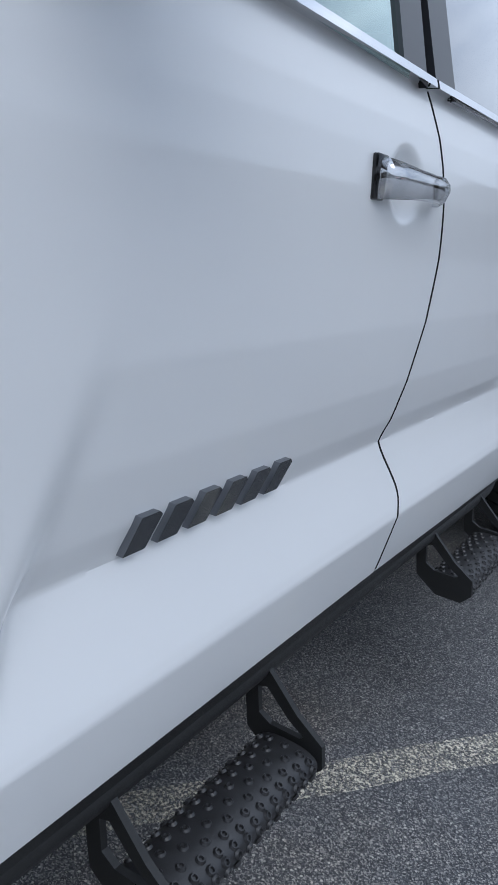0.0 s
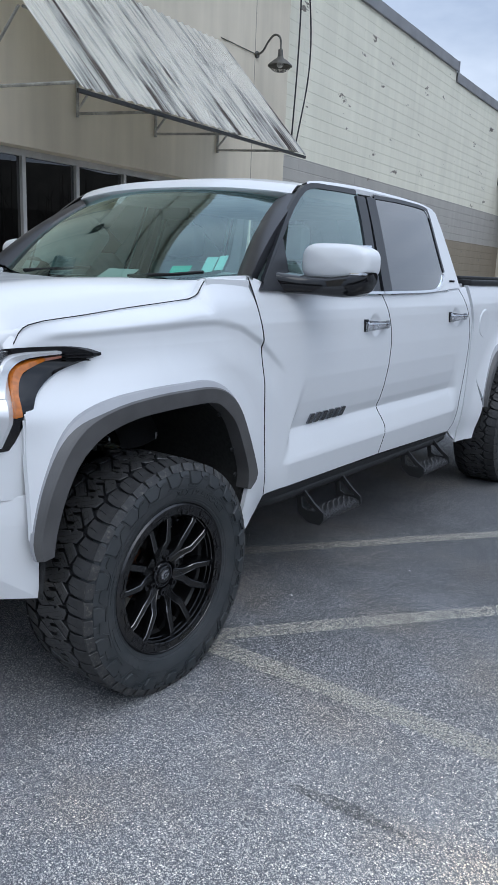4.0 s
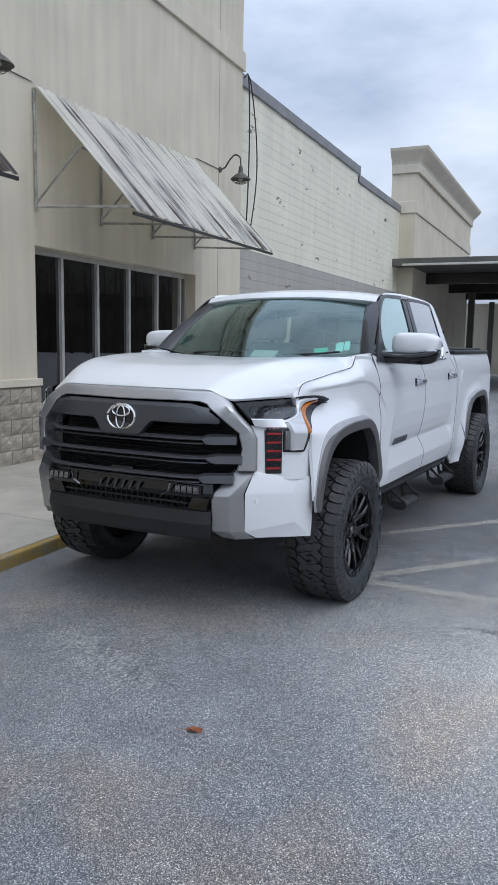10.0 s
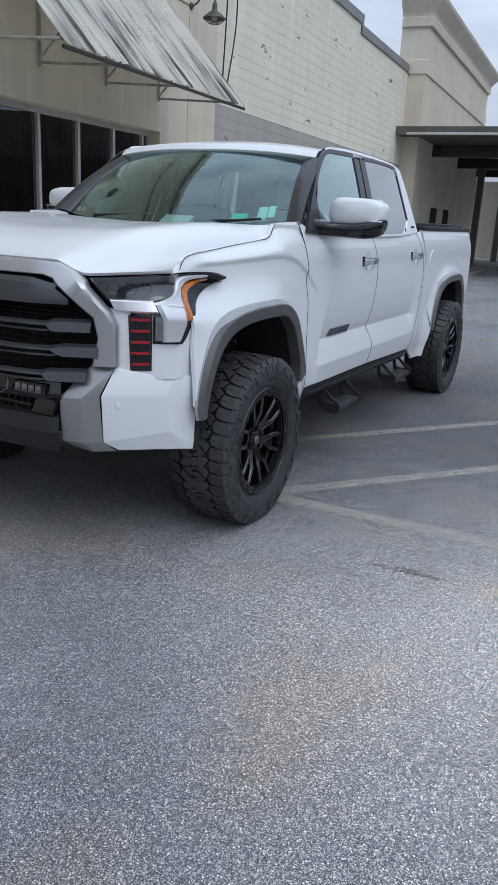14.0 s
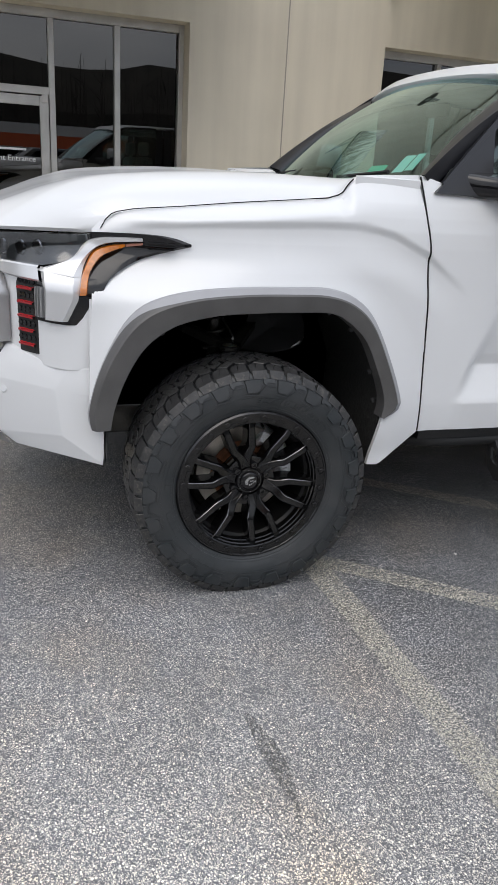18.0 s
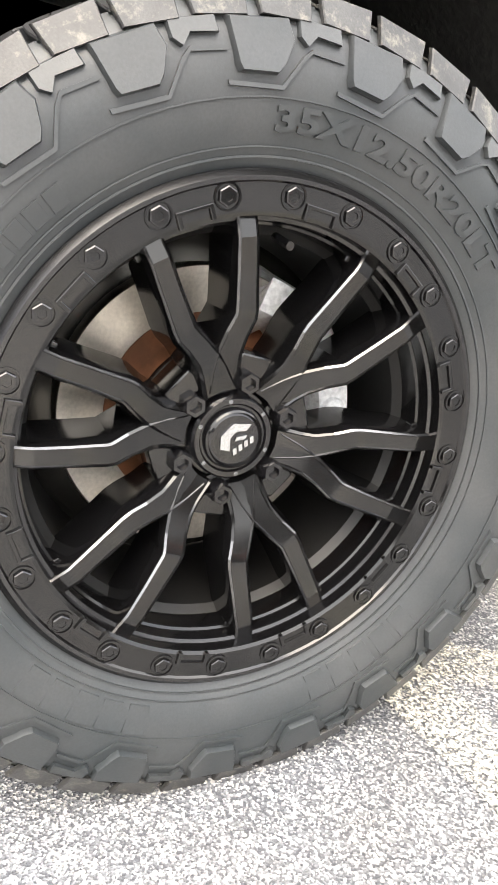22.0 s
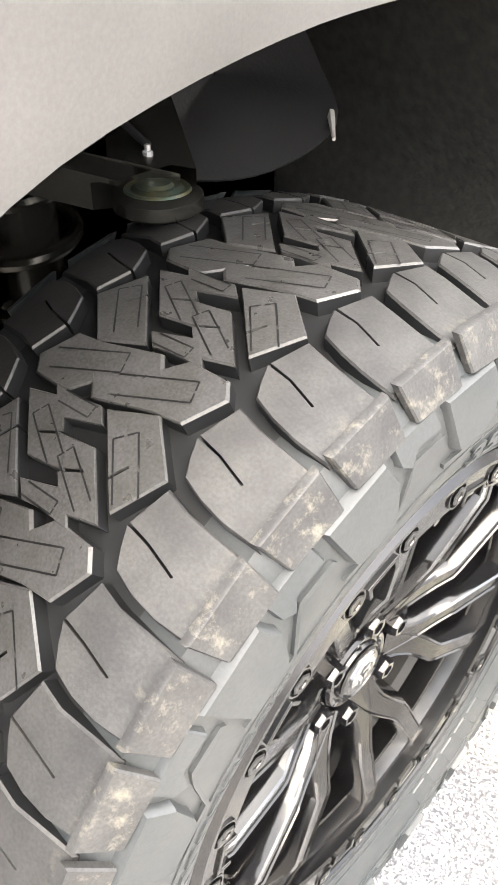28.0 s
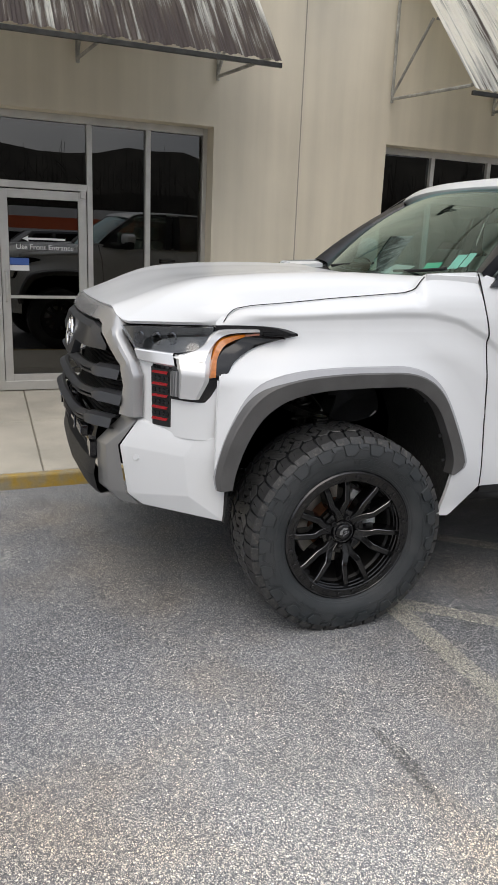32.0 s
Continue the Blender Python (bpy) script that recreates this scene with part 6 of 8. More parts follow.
# grille
gr = put("grille_backing", skin(NU, coons(poly([(-NU.x(0.76), 0.66), (NU.x(0.76), 0.66)], 40), poly([(-NU.x(0.72), 1.33), (NU.x(0.72), 1.33)], 40), poly([(-NU.x(0.76), 0.66), (-NU.x(0.72), 1.33)], 8), poly([(NU.x(0.76), 0.66), (NU.x(0.72), 1.33)], 8)), -0.15, 0, lean), M_GAP, label="black grille opening", smooth=False)
OUT = [(0, 1.374), (0.30, 1.375), (0.54, 1.370), (0.60, 1.345), (0.662, 1.300), (0.770, 1.172), (0.800, 1.110), (0.800, 0.930)]
INN = [(0, 1.308), (0.30, 1.312), (0.48, 1.311), (0.53, 1.298), (0.60, 1.235), (0.712, 1.140), (0.728, 1.05), (0.705, 0.928)]
SUR = curve([(0, -1.065), (0.20, -1.062), (0.40, -1.048), (0.50, -1.025), (0.58, -0.992), (0.672, -0.945), (0.74, -0.900), (0.79, -0.862), (0.83, -0.835)], 120)


def refine(L, n=8):
    out = []
    for a, b in zip(L, L[1:]):
        out += [(a[0] + (b[0] - a[0]) * q / n, a[1] + (b[1] - a[1]) * q / n) for q in range(n)]
    return out + [L[-1]]


def surround_point(x, z, off):
    y = float(np.interp(x, [p[0] for p in SUR], [p[1] for p in SUR])) + max(lean(z), -0.03)
    return Vector((x + off * 0.5 * x, y - off, z))


for sd in (1, -1):
    bm = bmesh.new()
    rows = []
    for (x, z), (x2, z2) in zip(refine(OUT), refine(INN)):
        rows.append([surround_point(x + (x2 - x) * f, z + (z2 - z) * f, off) for f, off in ((0, -0.02), (0.0, 0.012), (0.06, 0.022), (0.22, 0.026), (0.90, 0.010), (0.98, 0.002), (1.0, -0.07))])
    grid(bm, rows)
    bmesh.ops.recalc_face_normals(bm, faces=bm.faces[:])
    put("grille_surround", bm, M_SILVERP, gr, "satin silver grille surround", side=sd, sharp=33)

# grey upper panel with the maker's emblem
bm = bmesh.new()
top = [(x, 1.300 - 0.02 * step(0.42, 0.55, abs(x))) for x in np.linspace(-0.56, 0.56, 57)]
bot = []
for x, _ in top:
    a = abs(x)
    bot.append((x * 1.09, 1.185 - (0.085 if a < 0.11 else 0.085 * (1 - step(0.11, 0.20, a)))))
def pan(x, z, off):
    p = NU.at(math.copysign(NU.x(abs(x)), x), z, off)
    p.y += lean(z)
    return p
rows = []
for (x, z), (xb, zb) in zip(top, bot):
    rec = 0.012 if abs(x) > 0.15 else 0.0
    rows.append([pan(x, z, -0.03), pan(x, z, -0.005), pan(x * 0.99, z - 0.02, 0.004), pan(xb, zb + 0.03, 0.012), pan(xb, zb + 0.008, 0.008), pan(xb, zb, -0.03)])
grid(bm, rows)
bmesh.ops.recalc_face_normals(bm, faces=bm.faces[:])
put("upper_grille_panel", bm, M_GRILLE, gr, "dark grey satin panel", sharp=28)
bm = bmesh.new()
EM = Matrix.Translation((0, -1.088, 1.206)) @ Matrix.Rotation(radians(-6), 4, "X")
def ellipse(bm, cx, cz, a, b, r, off=0.0):
    tube(bm, [EM @ Vector((cx + a * math.cos(q), off, cz + b * math.sin(q))) for q in np.linspace(0, 2 * math.pi, 41)], r, 8, cap=False)
ellipse(bm, 0, 0, 0.098, 0.072, 0.0085)
emblem = put("emblem", bm, M_CHROME, gr, "chrome oval emblem")
bm = bmesh.new()
solid(bm, [(0.09 * math.cos(q), 0.065 * math.sin(q)) for q in np.linspace(0, 2 * math.pi, 33)[:-1]], -0.002, 0.004, EM, axis=1)
put("emblem_back", bm, M_BLACK, gr, smooth=False)
bm = bmesh.new()
ellipse(bm, 0, 0.034, 0.062, 0.030, 0.006, -0.004)
ellipse(bm, 0, -0.002, 0.030, 0.066, 0.006, -0.006)
put("emblem_rings", bm, M_CHROME, gr)
# slats with stepped ends
for z in (1.105, 0.998, 0.890):
    for sd in (1, -1):
        bm = bmesh.new()
        xe = {1.105: 0.70, 0.998: 0.735, 0.890: 0.70}[z]
        rows = []
        for x in np.linspace(0.0, xe, 30):
            big = step(xe - 0.17, xe - 0.14, x)
            h1, h0 = 0.014 + 0.012 * big, -0.008 - 0.026 * big
            rows.append([pan(x, z + h1 - 0.004, -0.035), pan(x, z + h1, -0.018), pan(x, z + h1 - 0.012, 0.004 + 0.006 * big), pan(x, z + h0 + 0.006, 0.008 + 0.008 * big), pan(x, z + h0, 0.0), pan(x, z + h0, -0.035)])
        grid(bm, rows)
        bmesh.ops.recalc_face_normals(bm, faces=bm.faces[:])
        put("grille_bar", bm, M_GRILLE, gr, side=sd, sharp=22)
        bm = bmesh.new()
        rows = []
        for x in np.linspace(0.0, xe - 0.16, 20):
            rows.append([pan(x, z - 0.022, -0.03), pan(x, z - 0.022, -0.014), pan(x, z - 0.030, -0.010), pan(x, z - 0.030, -0.03)])
        grid(bm, rows)
        bmesh.ops.recalc_face_normals(bm, faces=bm.faces[:])
        put("lower_grille_bar", bm, M_GRILLE, gr, side=sd, sharp=22)
for z in np.arange(0.87, 1.29, 0.018):
    bm = bmesh.new()
    rows = [[pan(x, z + 0.002, -0.13), pan(x, z - 0.002, -0.12)] for x in np.linspace(-0.64, 0.64, 20)]
    grid(bm, rows)
    put("radiator_fin", bm, M_PLASTIC, gr, smooth=False)

# lower black strip, lamps, centre sensor, lip
def band(name, plan, x0, x1, zs, offs, material, parent, label="", n=24, side=1, sharp=22):
    bm = bmesh.new()
    rows = []
    for x in np.linspace(x0, x1, n):
        rows.append([plan.at(math.copysign(plan.x(abs(x)), x), z(x) if callable(z) else z, o) for z, o in zip(zs, offs)])
    grid(bm, rows)
    bmesh.ops.recalc_face_normals(bm, faces=bm.faces[:])
    return put(name, bm, material, parent, label, side, sharp=sharp)


bumper = band("front_bumper", NB_, -0.602, 0.602, (0.862, 0.850, 0.80, 0.77, 0.765), (-0.06, -0.005, 0.008, 0.0, -0.06), M_BLACK, truck, "gloss black centre bumper strip", 40)
band("lower_grille", NB_, -0.45, 0.45, (0.765, 0.69), (-0.05, -0.05), M_GAP, bumper, "", 12)
for x in np.linspace(-0.42, 0.42, 22):
    p = NB_.at(math.copysign(NB_.x(abs(x)), x), 0.73, -0.035)
    put("lower_grille_fin", boxm((p.x - 0.004, p.y, 0.70), (p.x + 0.004, p.y + 0.02, 0.765)), M_PLASTIC, bumper, smooth=False)
put("lower_grille_crossbar", boxm((-0.45, -1.068, 0.726), (0.45, -1.05, 0.738), 0.002), M_PLASTIC, bumper)
band("lower_lip", NB_, -0.592, 0.592, (0.705, 0.692, 0.62, 0.545, 0.52, 0.515), (-0.05, 0.0, 0.012, -0.008, -0.03, -0.12), M_PLASTIC, bumper, "dark grey lower bumper lip", 40)
for sd in (1, -1):
    bm = bmesh.new()
    solid(bm, [(0.45, 0.70), (0.575, 0.70), (0.588, 0.77), (0.53, 0.775), (0.48, 0.765)], -1.068, -1.03, axis=1)
    put("bumper_cheek", bm, M_BLACK, bumper, side=sd, smooth=False)
    lampb = put("fog_lamp", boxm((0.385, -1.102, 0.792), (0.555, -1.07, 0.846), 0.006), M_BLACK, bumper, "slim clear fog lamp", side=sd)
    for q in range(4):
        put("fog_lens", boxm((0.392 + q * 0.040, -1.108, 0.800), (0.427 + q * 0.040, -1.101, 0.838), 0.003), M_DCHROME, lampb, side=sd)
    bm = bmesh.new()
    tube(bm, [(0.36, -1.109, 0.848), (0.345, -1.109, 0.80), (0.30, -1.109, 0.775)], 0.006, 6)
    put("lamp_trim", bm, M_DCHROME, lampb, side=sd)
rng = random.Random(3)
for q in range(6):
    x = -0.15 + q * 0.055
    bm = bmesh.new()
    solid(bm, [(x, 0.785), (x + 0.012, 0.785), (x + 0.034, 0.835), (x + 0.022, 0.835)], -1.117, -1.107, axis=1)
    put("script_bar", bm, M_GRILLE, bumper, "dark raised bars of a model mark", smooth=False)
put("front_sensor", boxm((-0.085, -1.092, 0.83), (0.085, -1.04, 0.915), 0.012), M_BLACK, bumper, "black radar sensor block")

def facets(name, v, faces, material, label, side, bevel=0.005):
    """A folded panel: named corners, one word for each facet, its folds rounded a little."""
    bm = bmesh.new()
    vs = {k: bm.verts.new(p) for k, p in v.items()}
    for w in faces.split():
        bm.faces.new([vs[k] for k in w])
    bmesh.ops.recalc_face_normals(bm, faces=bm.faces[:])
    inner = [e for e in bm.edges if len(e.link_faces) == 2]
    bmesh.ops.bevel(bm, geom=inner, offset=bevel, segments=2, affect="EDGES", profile=0.5, clamp_overlap=True)
    return put(name, bm, material, bumper, label, side, sharp=40)


for sd in (1, -1):
    # silver corner wing: top, front, side and bottom facets
    facets("bumper_wing", {"a": (0.688, -0.935, 0.925), "b": (0.780, -0.888, 0.918), "c": (0.592, -1.042, 0.784), "d": (0.690, -1.013, 0.786), "e": (0.596, -1.034, 0.580), "k": (0.692, -1.002, 0.578), "f": (0.710, -0.945, 0.522), "g": (0.752, -0.935, 0.575), "h": (0.790, -0.880, 0.528), "m": (0.762, -0.970, 0.800), "n": (0.600, -0.94, 0.525), "i": (0.560, -0.95, 0.60), "j": (0.560, -0.97, 0.79), "l": (0.66, -0.88, 0.93)},
           "abdc cdke dbmgk ekfn kghf ceij acjl neif", M_WING, "satin silver bumper corner", sd)
    # white bumper corner
    facets("bumper_corner", {"a": (0.784, -0.884, 0.918), "b": (0.90, -0.772, 0.888), "c": (0.975, -0.672, 0.876), "d": (1.004, -0.592, 0.870), "e": (0.766, -0.962, 0.800), "f": (0.957, -0.722, 0.786), "g": (1.012, -0.580, 0.766), "h": (1.010, -0.552, 0.690), "i": (1.004, -0.558, 0.502), "j": (0.966, -0.702, 0.612), "k": (0.748, -0.925, 0.572), "l": (0.790, -0.865, 0.530), "m": (0.95, -0.54, 0.69), "n": (0.95, -0.54, 0.50), "o": (0.96, -0.57, 0.80), "p": (0.77, -0.83, 0.925), "q": (0.88, -0.72, 0.895), "r": (0.95, -0.59, 0.875)},
           "abfe bcf cdgf efjk fghij kjil himn ghmo abqp bcdrq", M_PAINT, "white bumper corner", sd)
    bm = bmesh.new()
    c = Vector((0.812, -0.900, 0.757))
    nrm = Vector((0.78, -0.62, 0.06)).normalized()
    rot = nrm.to_track_quat("X", "Z").to_matrix().to_4x4()
    lathe(bm, [(0.0, 0.003), (0.0125, 0.003), (0.014, 0.0), (0.016, 0.0015), (0.018, 0.0)], 20, "x", Matrix.Translation(c) @ rot)
    put("parking_sensor", bm, M_PAINT, bumper, "small round parking sensor", side=sd)

    # upper corner panel, between bumper and headlight
    ua, ub = NU.x(0.72), NU.y(-0.50)
    rows = coons(poly([(ua, 0.875), (ub, 0.86)], 20), poly([(ua, 1.185), (ub + 0.0, 1.12)], 20), poly([(ua, 0.875), (ua, 1.185)], 12), poly([(ub, 0.86), (ub, 1.12)], 12))
    put("corner_panel", skin(NU, rows, 0.004, 0.03), M_PAINT, bumper, side=sd)
    # join between corner panel and fender, over the arch
    rows = coons(poly([(-0.605, 0.80), (-0.575, 0.80)], 3), poly([(-0.60, 1.12), (-0.545, 1.12)], 3), poly([(-0.605, 0.80), (-0.60, 1.12)], 8), poly([(-0.575, 0.80), (-0.545, 1.12)], 8))
    put("corner_seam", sheet(rows, lambda y, z: (side_x(y, z) - 0.006, y, z), 0), M_PAINT, bumper, side=sd)

    # red strips on a black panel
    r0, r1 = NU.x(0.818), NU.x(0.896)
    rows = coons(poly([(r0 + 0.006, 0.905), (r1, 0.905)], 8), poly([(r0 - 0.004, 1.155), (r1, 1.158)], 8), poly([(r0 + 0.006, 0.905), (r0 - 0.004, 1.155)], 8), poly([(r1, 0.905), (r1, 1.158)], 8))
    rp = put("side_vent", skin(NU, rows, 0.008, 0.01), M_PLASTIC, side=sd, label="black honeycomb side vent with red strips", smooth=False)
    for q in range(5):
        z = 0.935 + q * 0.050
        bm = bmesh.new()
        rr = [[NU.at(u, z + h, o) for u in np.linspace(r0 + 0.010, r1 - 0.008, 6)] for h, o in ((-0.006, 0.008), (-0.004, 0.018), (0.003, 0.020), (0.006, 0.008))]
        grid(bm, rr)
        bmesh.ops.recalc_face_normals(bm, faces=bm.faces[:])
        put("red_strip", bm, M_RED, rp, "red strip", side=sd)
        for w in range(4):
            u = r0 + 0.016 + (r1 - r0 - 0.03) * w / 3
            bm = bmesh.new()
            solid(bm, [(u + 0.011 * math.cos(a), z + 0.025 + 0.011 * math.sin(a)) for a in np.linspace(0, 2 * math.pi, 7)[:-1]], 0.0, 1.0, axis=2)
            for v in bm.verts:
                p = NU.at(v.co.x, v.co.y, 0.009 if v.co.z < 0.5 else 0.0125)
                v.co = p
            put("honeycomb_cell", bm, M_BLACK, rp, side=sd, smooth=False)

    # headlight
    X, Y = NU.x, NU.y
    tipu = Y(-0.268)
    topl = curve([(X(0.672), 1.312), (X(0.76), 1.318), (X(0.86), 1.325), (Y(-0.66), 1.331), (Y(-0.56), 1.337), (Y(-0.42), 1.337), (Y(-0.33), 1.328), (tipu, 1.309)], 48)
    botl = curve([(X(0.752), 1.205), (X(0.80), 1.176), (X(0.90), 1.166), (Y(-0.66), 1.110), (Y(-0.60), 1.120), (Y(-0.55), 1.190), (Y(-0.46), 1.245), (Y(-0.36), 1.277), (tipu, 1.300)], 48)
    rows = coons(botl, topl, poly([botl[0], topl[0]], 14), poly([botl[-1], topl[-1]], 14))
    hl = put("headlight", skin(NU, rows, 0.004, 0.03), M_BLACK, side=sd, label="swept headlight with silver surround and amber side marker")
    dl = coons(poly([(X(0.900), 1.030), (Y(-0.664), 1.026)], 10), poly([(X(0.90), 1.19), (Y(-0.60), 1.185)], 10), poly([(X(0.900), 1.030), (X(0.900), 1.19)], 10), poly([(Y(-0.664), 1.026), (Y(-0.622), 1.10), (Y(-0.60), 1.185)], 10))
    put("lamp_body", skin(NU, dl, 0.009, 0.03), M_BLACK, hl, side=sd)
    bowl = coons(poly([(X(0.748), 1.224), (X(0.90), 1.218), (Y(-0.66), 1.245), (Y(-0.60), 1.300)], 20), poly([(X(0.680), 1.310), (X(0.86), 1.322), (Y(-0.60), 1.330)], 20), poly([(X(0.748), 1.224), (X(0.680), 1.310)], 10), poly([(Y(-0.60), 1.300), (Y(-0.60), 1.330)], 10))
    put("lamp_bowl", skin(NU, bowl, 0.007, 0.0), M_LAMPIN, hl, "grey lamp interior", side=sd)
    lens = put("lens", skin(NU, bowl, 0.020, 0.012), M_LENS, hl, "clear lens", side=sd)
    for x_, z_ in ((0.765, 1.268), (0.825, 1.270), (0.88, 1.275)):
        c = NU.at(X(x_), z_, 0.009)
        nr = (NU.at(X(x_), z_, 0.1) - NU.at(X(x_), z_, 0)).normalized()
        bm = bmesh.new()
        lathe(bm, [(0.0, 0.003), (0.020, 0.003), (0.025, 0.005), (0.028, 0.0)], 20, "x", Matrix.Translation(c) @ nr.to_track_quat("X", "Z").to_matrix().to_4x4())
        put("reflector", bm, M_DCHROME, hl, side=sd)

    def ribbon(name, lo, hi, o, material, lab, n=24, cr=True):
        f = curve if cr else poly
        a, b = f(lo, n), f(hi, n)
        bm = bmesh.new()
        rr = []
        for p, q in zip(a, b):
            m1 = (p[0] * 0.85 + q[0] * 0.15, p[1] * 0.85 + q[1] * 0.15)
            m2 = (p[0] * 0.15 + q[0] * 0.85, p[1] * 0.15 + q[1] * 0.85)
            rr.append([NU.at(*p, 0.0), NU.at(*p, o * 0.6), NU.at(*m1, o), NU.at(*m2, o), NU.at(*q, o * 0.6), NU.at(*q, 0.0)])
        grid(bm, rr)
        bmesh.ops.recalc_face_normals(bm, faces=bm.faces[:])
        return put(name, bm, material, hl, lab, side=sd, sharp=25)
    ribbon("lamp_surround", [(X(0.770), 1.174), (X(0.82), 1.168), (X(0.92), 1.164)], [(X(0.750), 1.226), (X(0.82), 1.224), (X(0.90), 1.222)], 0.026, M_SILVER, "satin silver lamp surround")
    ribbon("lamp_surround", [(X(0.932), 1.040), (X(0.932), 1.14), (X(0.905), 1.215)], [(Y(-0.668), 1.040), (Y(-0.633), 1.115), (Y(-0.622), 1.215)], 0.028, M_SILVER, "satin silver lamp surround", 16, False)
    ribbon("lamp_surround", [(X(0.895), 1.205), (Y(-0.665), 1.252), (Y(-0.61), 1.302), (Y(-0.54), 1.321), (Y(-0.41), 1.324)], [(Y(-0.625), 1.19), (Y(-0.612), 1.235), (Y(-0.575), 1.280), (Y(-0.52), 1.303), (Y(-0.41), 1.313)], 0.031, M_SILVER, "satin silver lamp surround")
    ribbon("light_guide", [(X(0.906), 1.045), (X(0.906), 1.152)], [(X(0.932), 1.045), (X(0.932), 1.152)], 0.026, M_LAMPIN, "ribbed daytime light", 8, False)
    for q in range(3):
        ribbon("guide_rib", [(X(0.908 + 0.009 * q), 1.048), (X(0.908 + 0.009 * q), 1.150)], [(X(0.911 + 0.009 * q), 1.048), (X(0.911 + 0.009 * q), 1.150)], 0.030, M_SILVERP, "", 4, False)
    ribbon("side_marker", [(Y(-0.632), 1.132), (Y(-0.622), 1.20), (Y(-0.582), 1.272), (Y(-0.53), 1.294), (Y(-0.47), 1.304)], [(Y(-0.604), 1.136), (Y(-0.594), 1.20), (Y(-0.558), 1.250), (Y(-0.515), 1.274), (Y(-0.47), 1.292)], 0.030, M_AMBER, "amber side marker")
    ribbon("upper_marker", [(Y(-0.468), 1.304), (Y(-0.44), 1.307), (Y(-0.41), 1.310)], [(Y(-0.468), 1.292), (Y(-0.44), 1.296), (Y(-0.41), 1.300)], 0.030, M_PINK, "dim reddish upper marker", 10)
    for q in range(3):
        z = 1.288 + q * 0.010
        ribbon("lens_rib", [(Y(-0.39), z), (Y(-0.30), z - 0.002)], [(Y(-0.39), z + 0.004), (Y(-0.30), z + 0.002)], 0.024, M_BLACK, "", 6, False)

# model badge on the front doors: six plain slanted chrome bars
for sd in (1, -1):
    for q in range(6):
        a = 1.150 + q * 0.063
        bm = bmesh.new()
        solid(bm, [(a, 0.858), (a + 0.040, 0.858), (a + 0.053, 0.904), (a + 0.046, 0.910), (a + 0.013, 0.910)], 0, 1, axis=0)
        for v in bm.verts:
            front = v.co.x > 0.5
            v.co.x = side_x(v.co.y, v.co.z) + (0.011 if front else -0.004)
        put("badge_mark", bm, M_DCHROME, truck, "slanted chrome badge bar", side=sd, smooth=False)
for q in range(7):
    put("trim_badge", boxm((glass_x(1.585) + 0.004, 2.885 + q * 0.013, 1.579), (glass_x(1.585) + 0.010, 2.894 + q * 0.013, 1.592)), M_DCHROME, truck, "tiny chrome trim badge bars", smooth=False)


# ---- wheels ----
HUBZ = 0.425
RB, RT = 0.451, 0.468       # tread base and tread top
SW = [(0.296, 1.098), (0.300, 1.108), (0.314, 1.118), (0.340, 1.131), (0.370, 1.137), (0.400, 1.136), (0.422, 1.131), (0.439, 1.123), (0.450, 1.112)]
XC = 0.954                   # middle of the tread


def sidew_x(r):
    return float(np.interp(r, [p[0] for p in SW], [p[1] for p in SW]))


NP = 42                      # shoulder blocks round the tyre
STEP_A = 2 * math.pi / NP
PHASE = -3.4


def carcass_mesh():
    bm = bmesh.new()
    prof = SW + [(RB, 1.10), (RB + 0.002, XC + 0.05), (RB + 0.002, XC - 0.05), (RB, 2 * XC - 1.10)] + [(r, 2 * XC - x) for r, x in reversed(SW)]
    lathe(bm, prof, 132, "x")
    bmesh.ops.recalc_face_normals(bm, faces=bm.faces[:])
    return bm


def block(bm, pts, at, depth, taper, cham=0.0018, sides=False):
    """A raised rubber block with a small chamfer round its top."""
    cu, cv = sum(p[0] for p in pts) / len(pts), sum(p[1] for p in pts) / len(pts)
    rings = []
    for h, t in ((0.0, 0.0), (depth - cham, taper), (depth, taper + 0.045)):
        rings.append([bm.verts.new(at(cu + (u - cu) * (1 - t), cv + (v - cv) * (1 - t), h)) for u, v in pts])
    bm.faces.new(rings[-1])
    n = len(pts)
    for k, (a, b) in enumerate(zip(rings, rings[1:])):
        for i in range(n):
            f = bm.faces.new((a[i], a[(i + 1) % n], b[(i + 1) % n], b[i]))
            # block walls get the darker rubber: groove shade put into colour
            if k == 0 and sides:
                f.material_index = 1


def sipes(bm, pts, at, h):
    """Two thin cranked dark strips laid on a block, painting the shade in its cuts."""
    k = STEP_A * RT
    P = [Vector((u * k, w)) for u, w in pts]
    c = sum(P, Vector((0, 0))) / len(P)
    cov = [sum((p - c)[i] * (p - c)[j] for p in P) for i, j in ((0, 0), (0, 1), (1, 1))]
    ang = 0.5 * math.atan2(2 * cov[1], cov[0] - cov[2])
    d, n = Vector((math.cos(ang), math.sin(ang))), Vector((-math.sin(ang), math.cos(ang)))
    ln, wd = max(abs((p - c).dot(d)) for p in P), max(abs((p - c).dot(n)) for p in P)
    for s in (-0.34, 0.30):
        line = [c + d * ln * a + n * wd * (s + b) for a, b in ((-0.58, 0.0), (0.42, 0.0), (0.42, -0.28 if s > 0 else 0.28))]
        for p, q in zip(line, line[1:]):
            m = (q - p).normalized()
            o = Vector((-m.y, m.x)) * 0.0007
            vs = [bm.verts.new(at(v.x / k, v.y, h + 0.0003)) for v in (p - o, q - o, q + o, p + o)]
            bm.faces.new(vs)


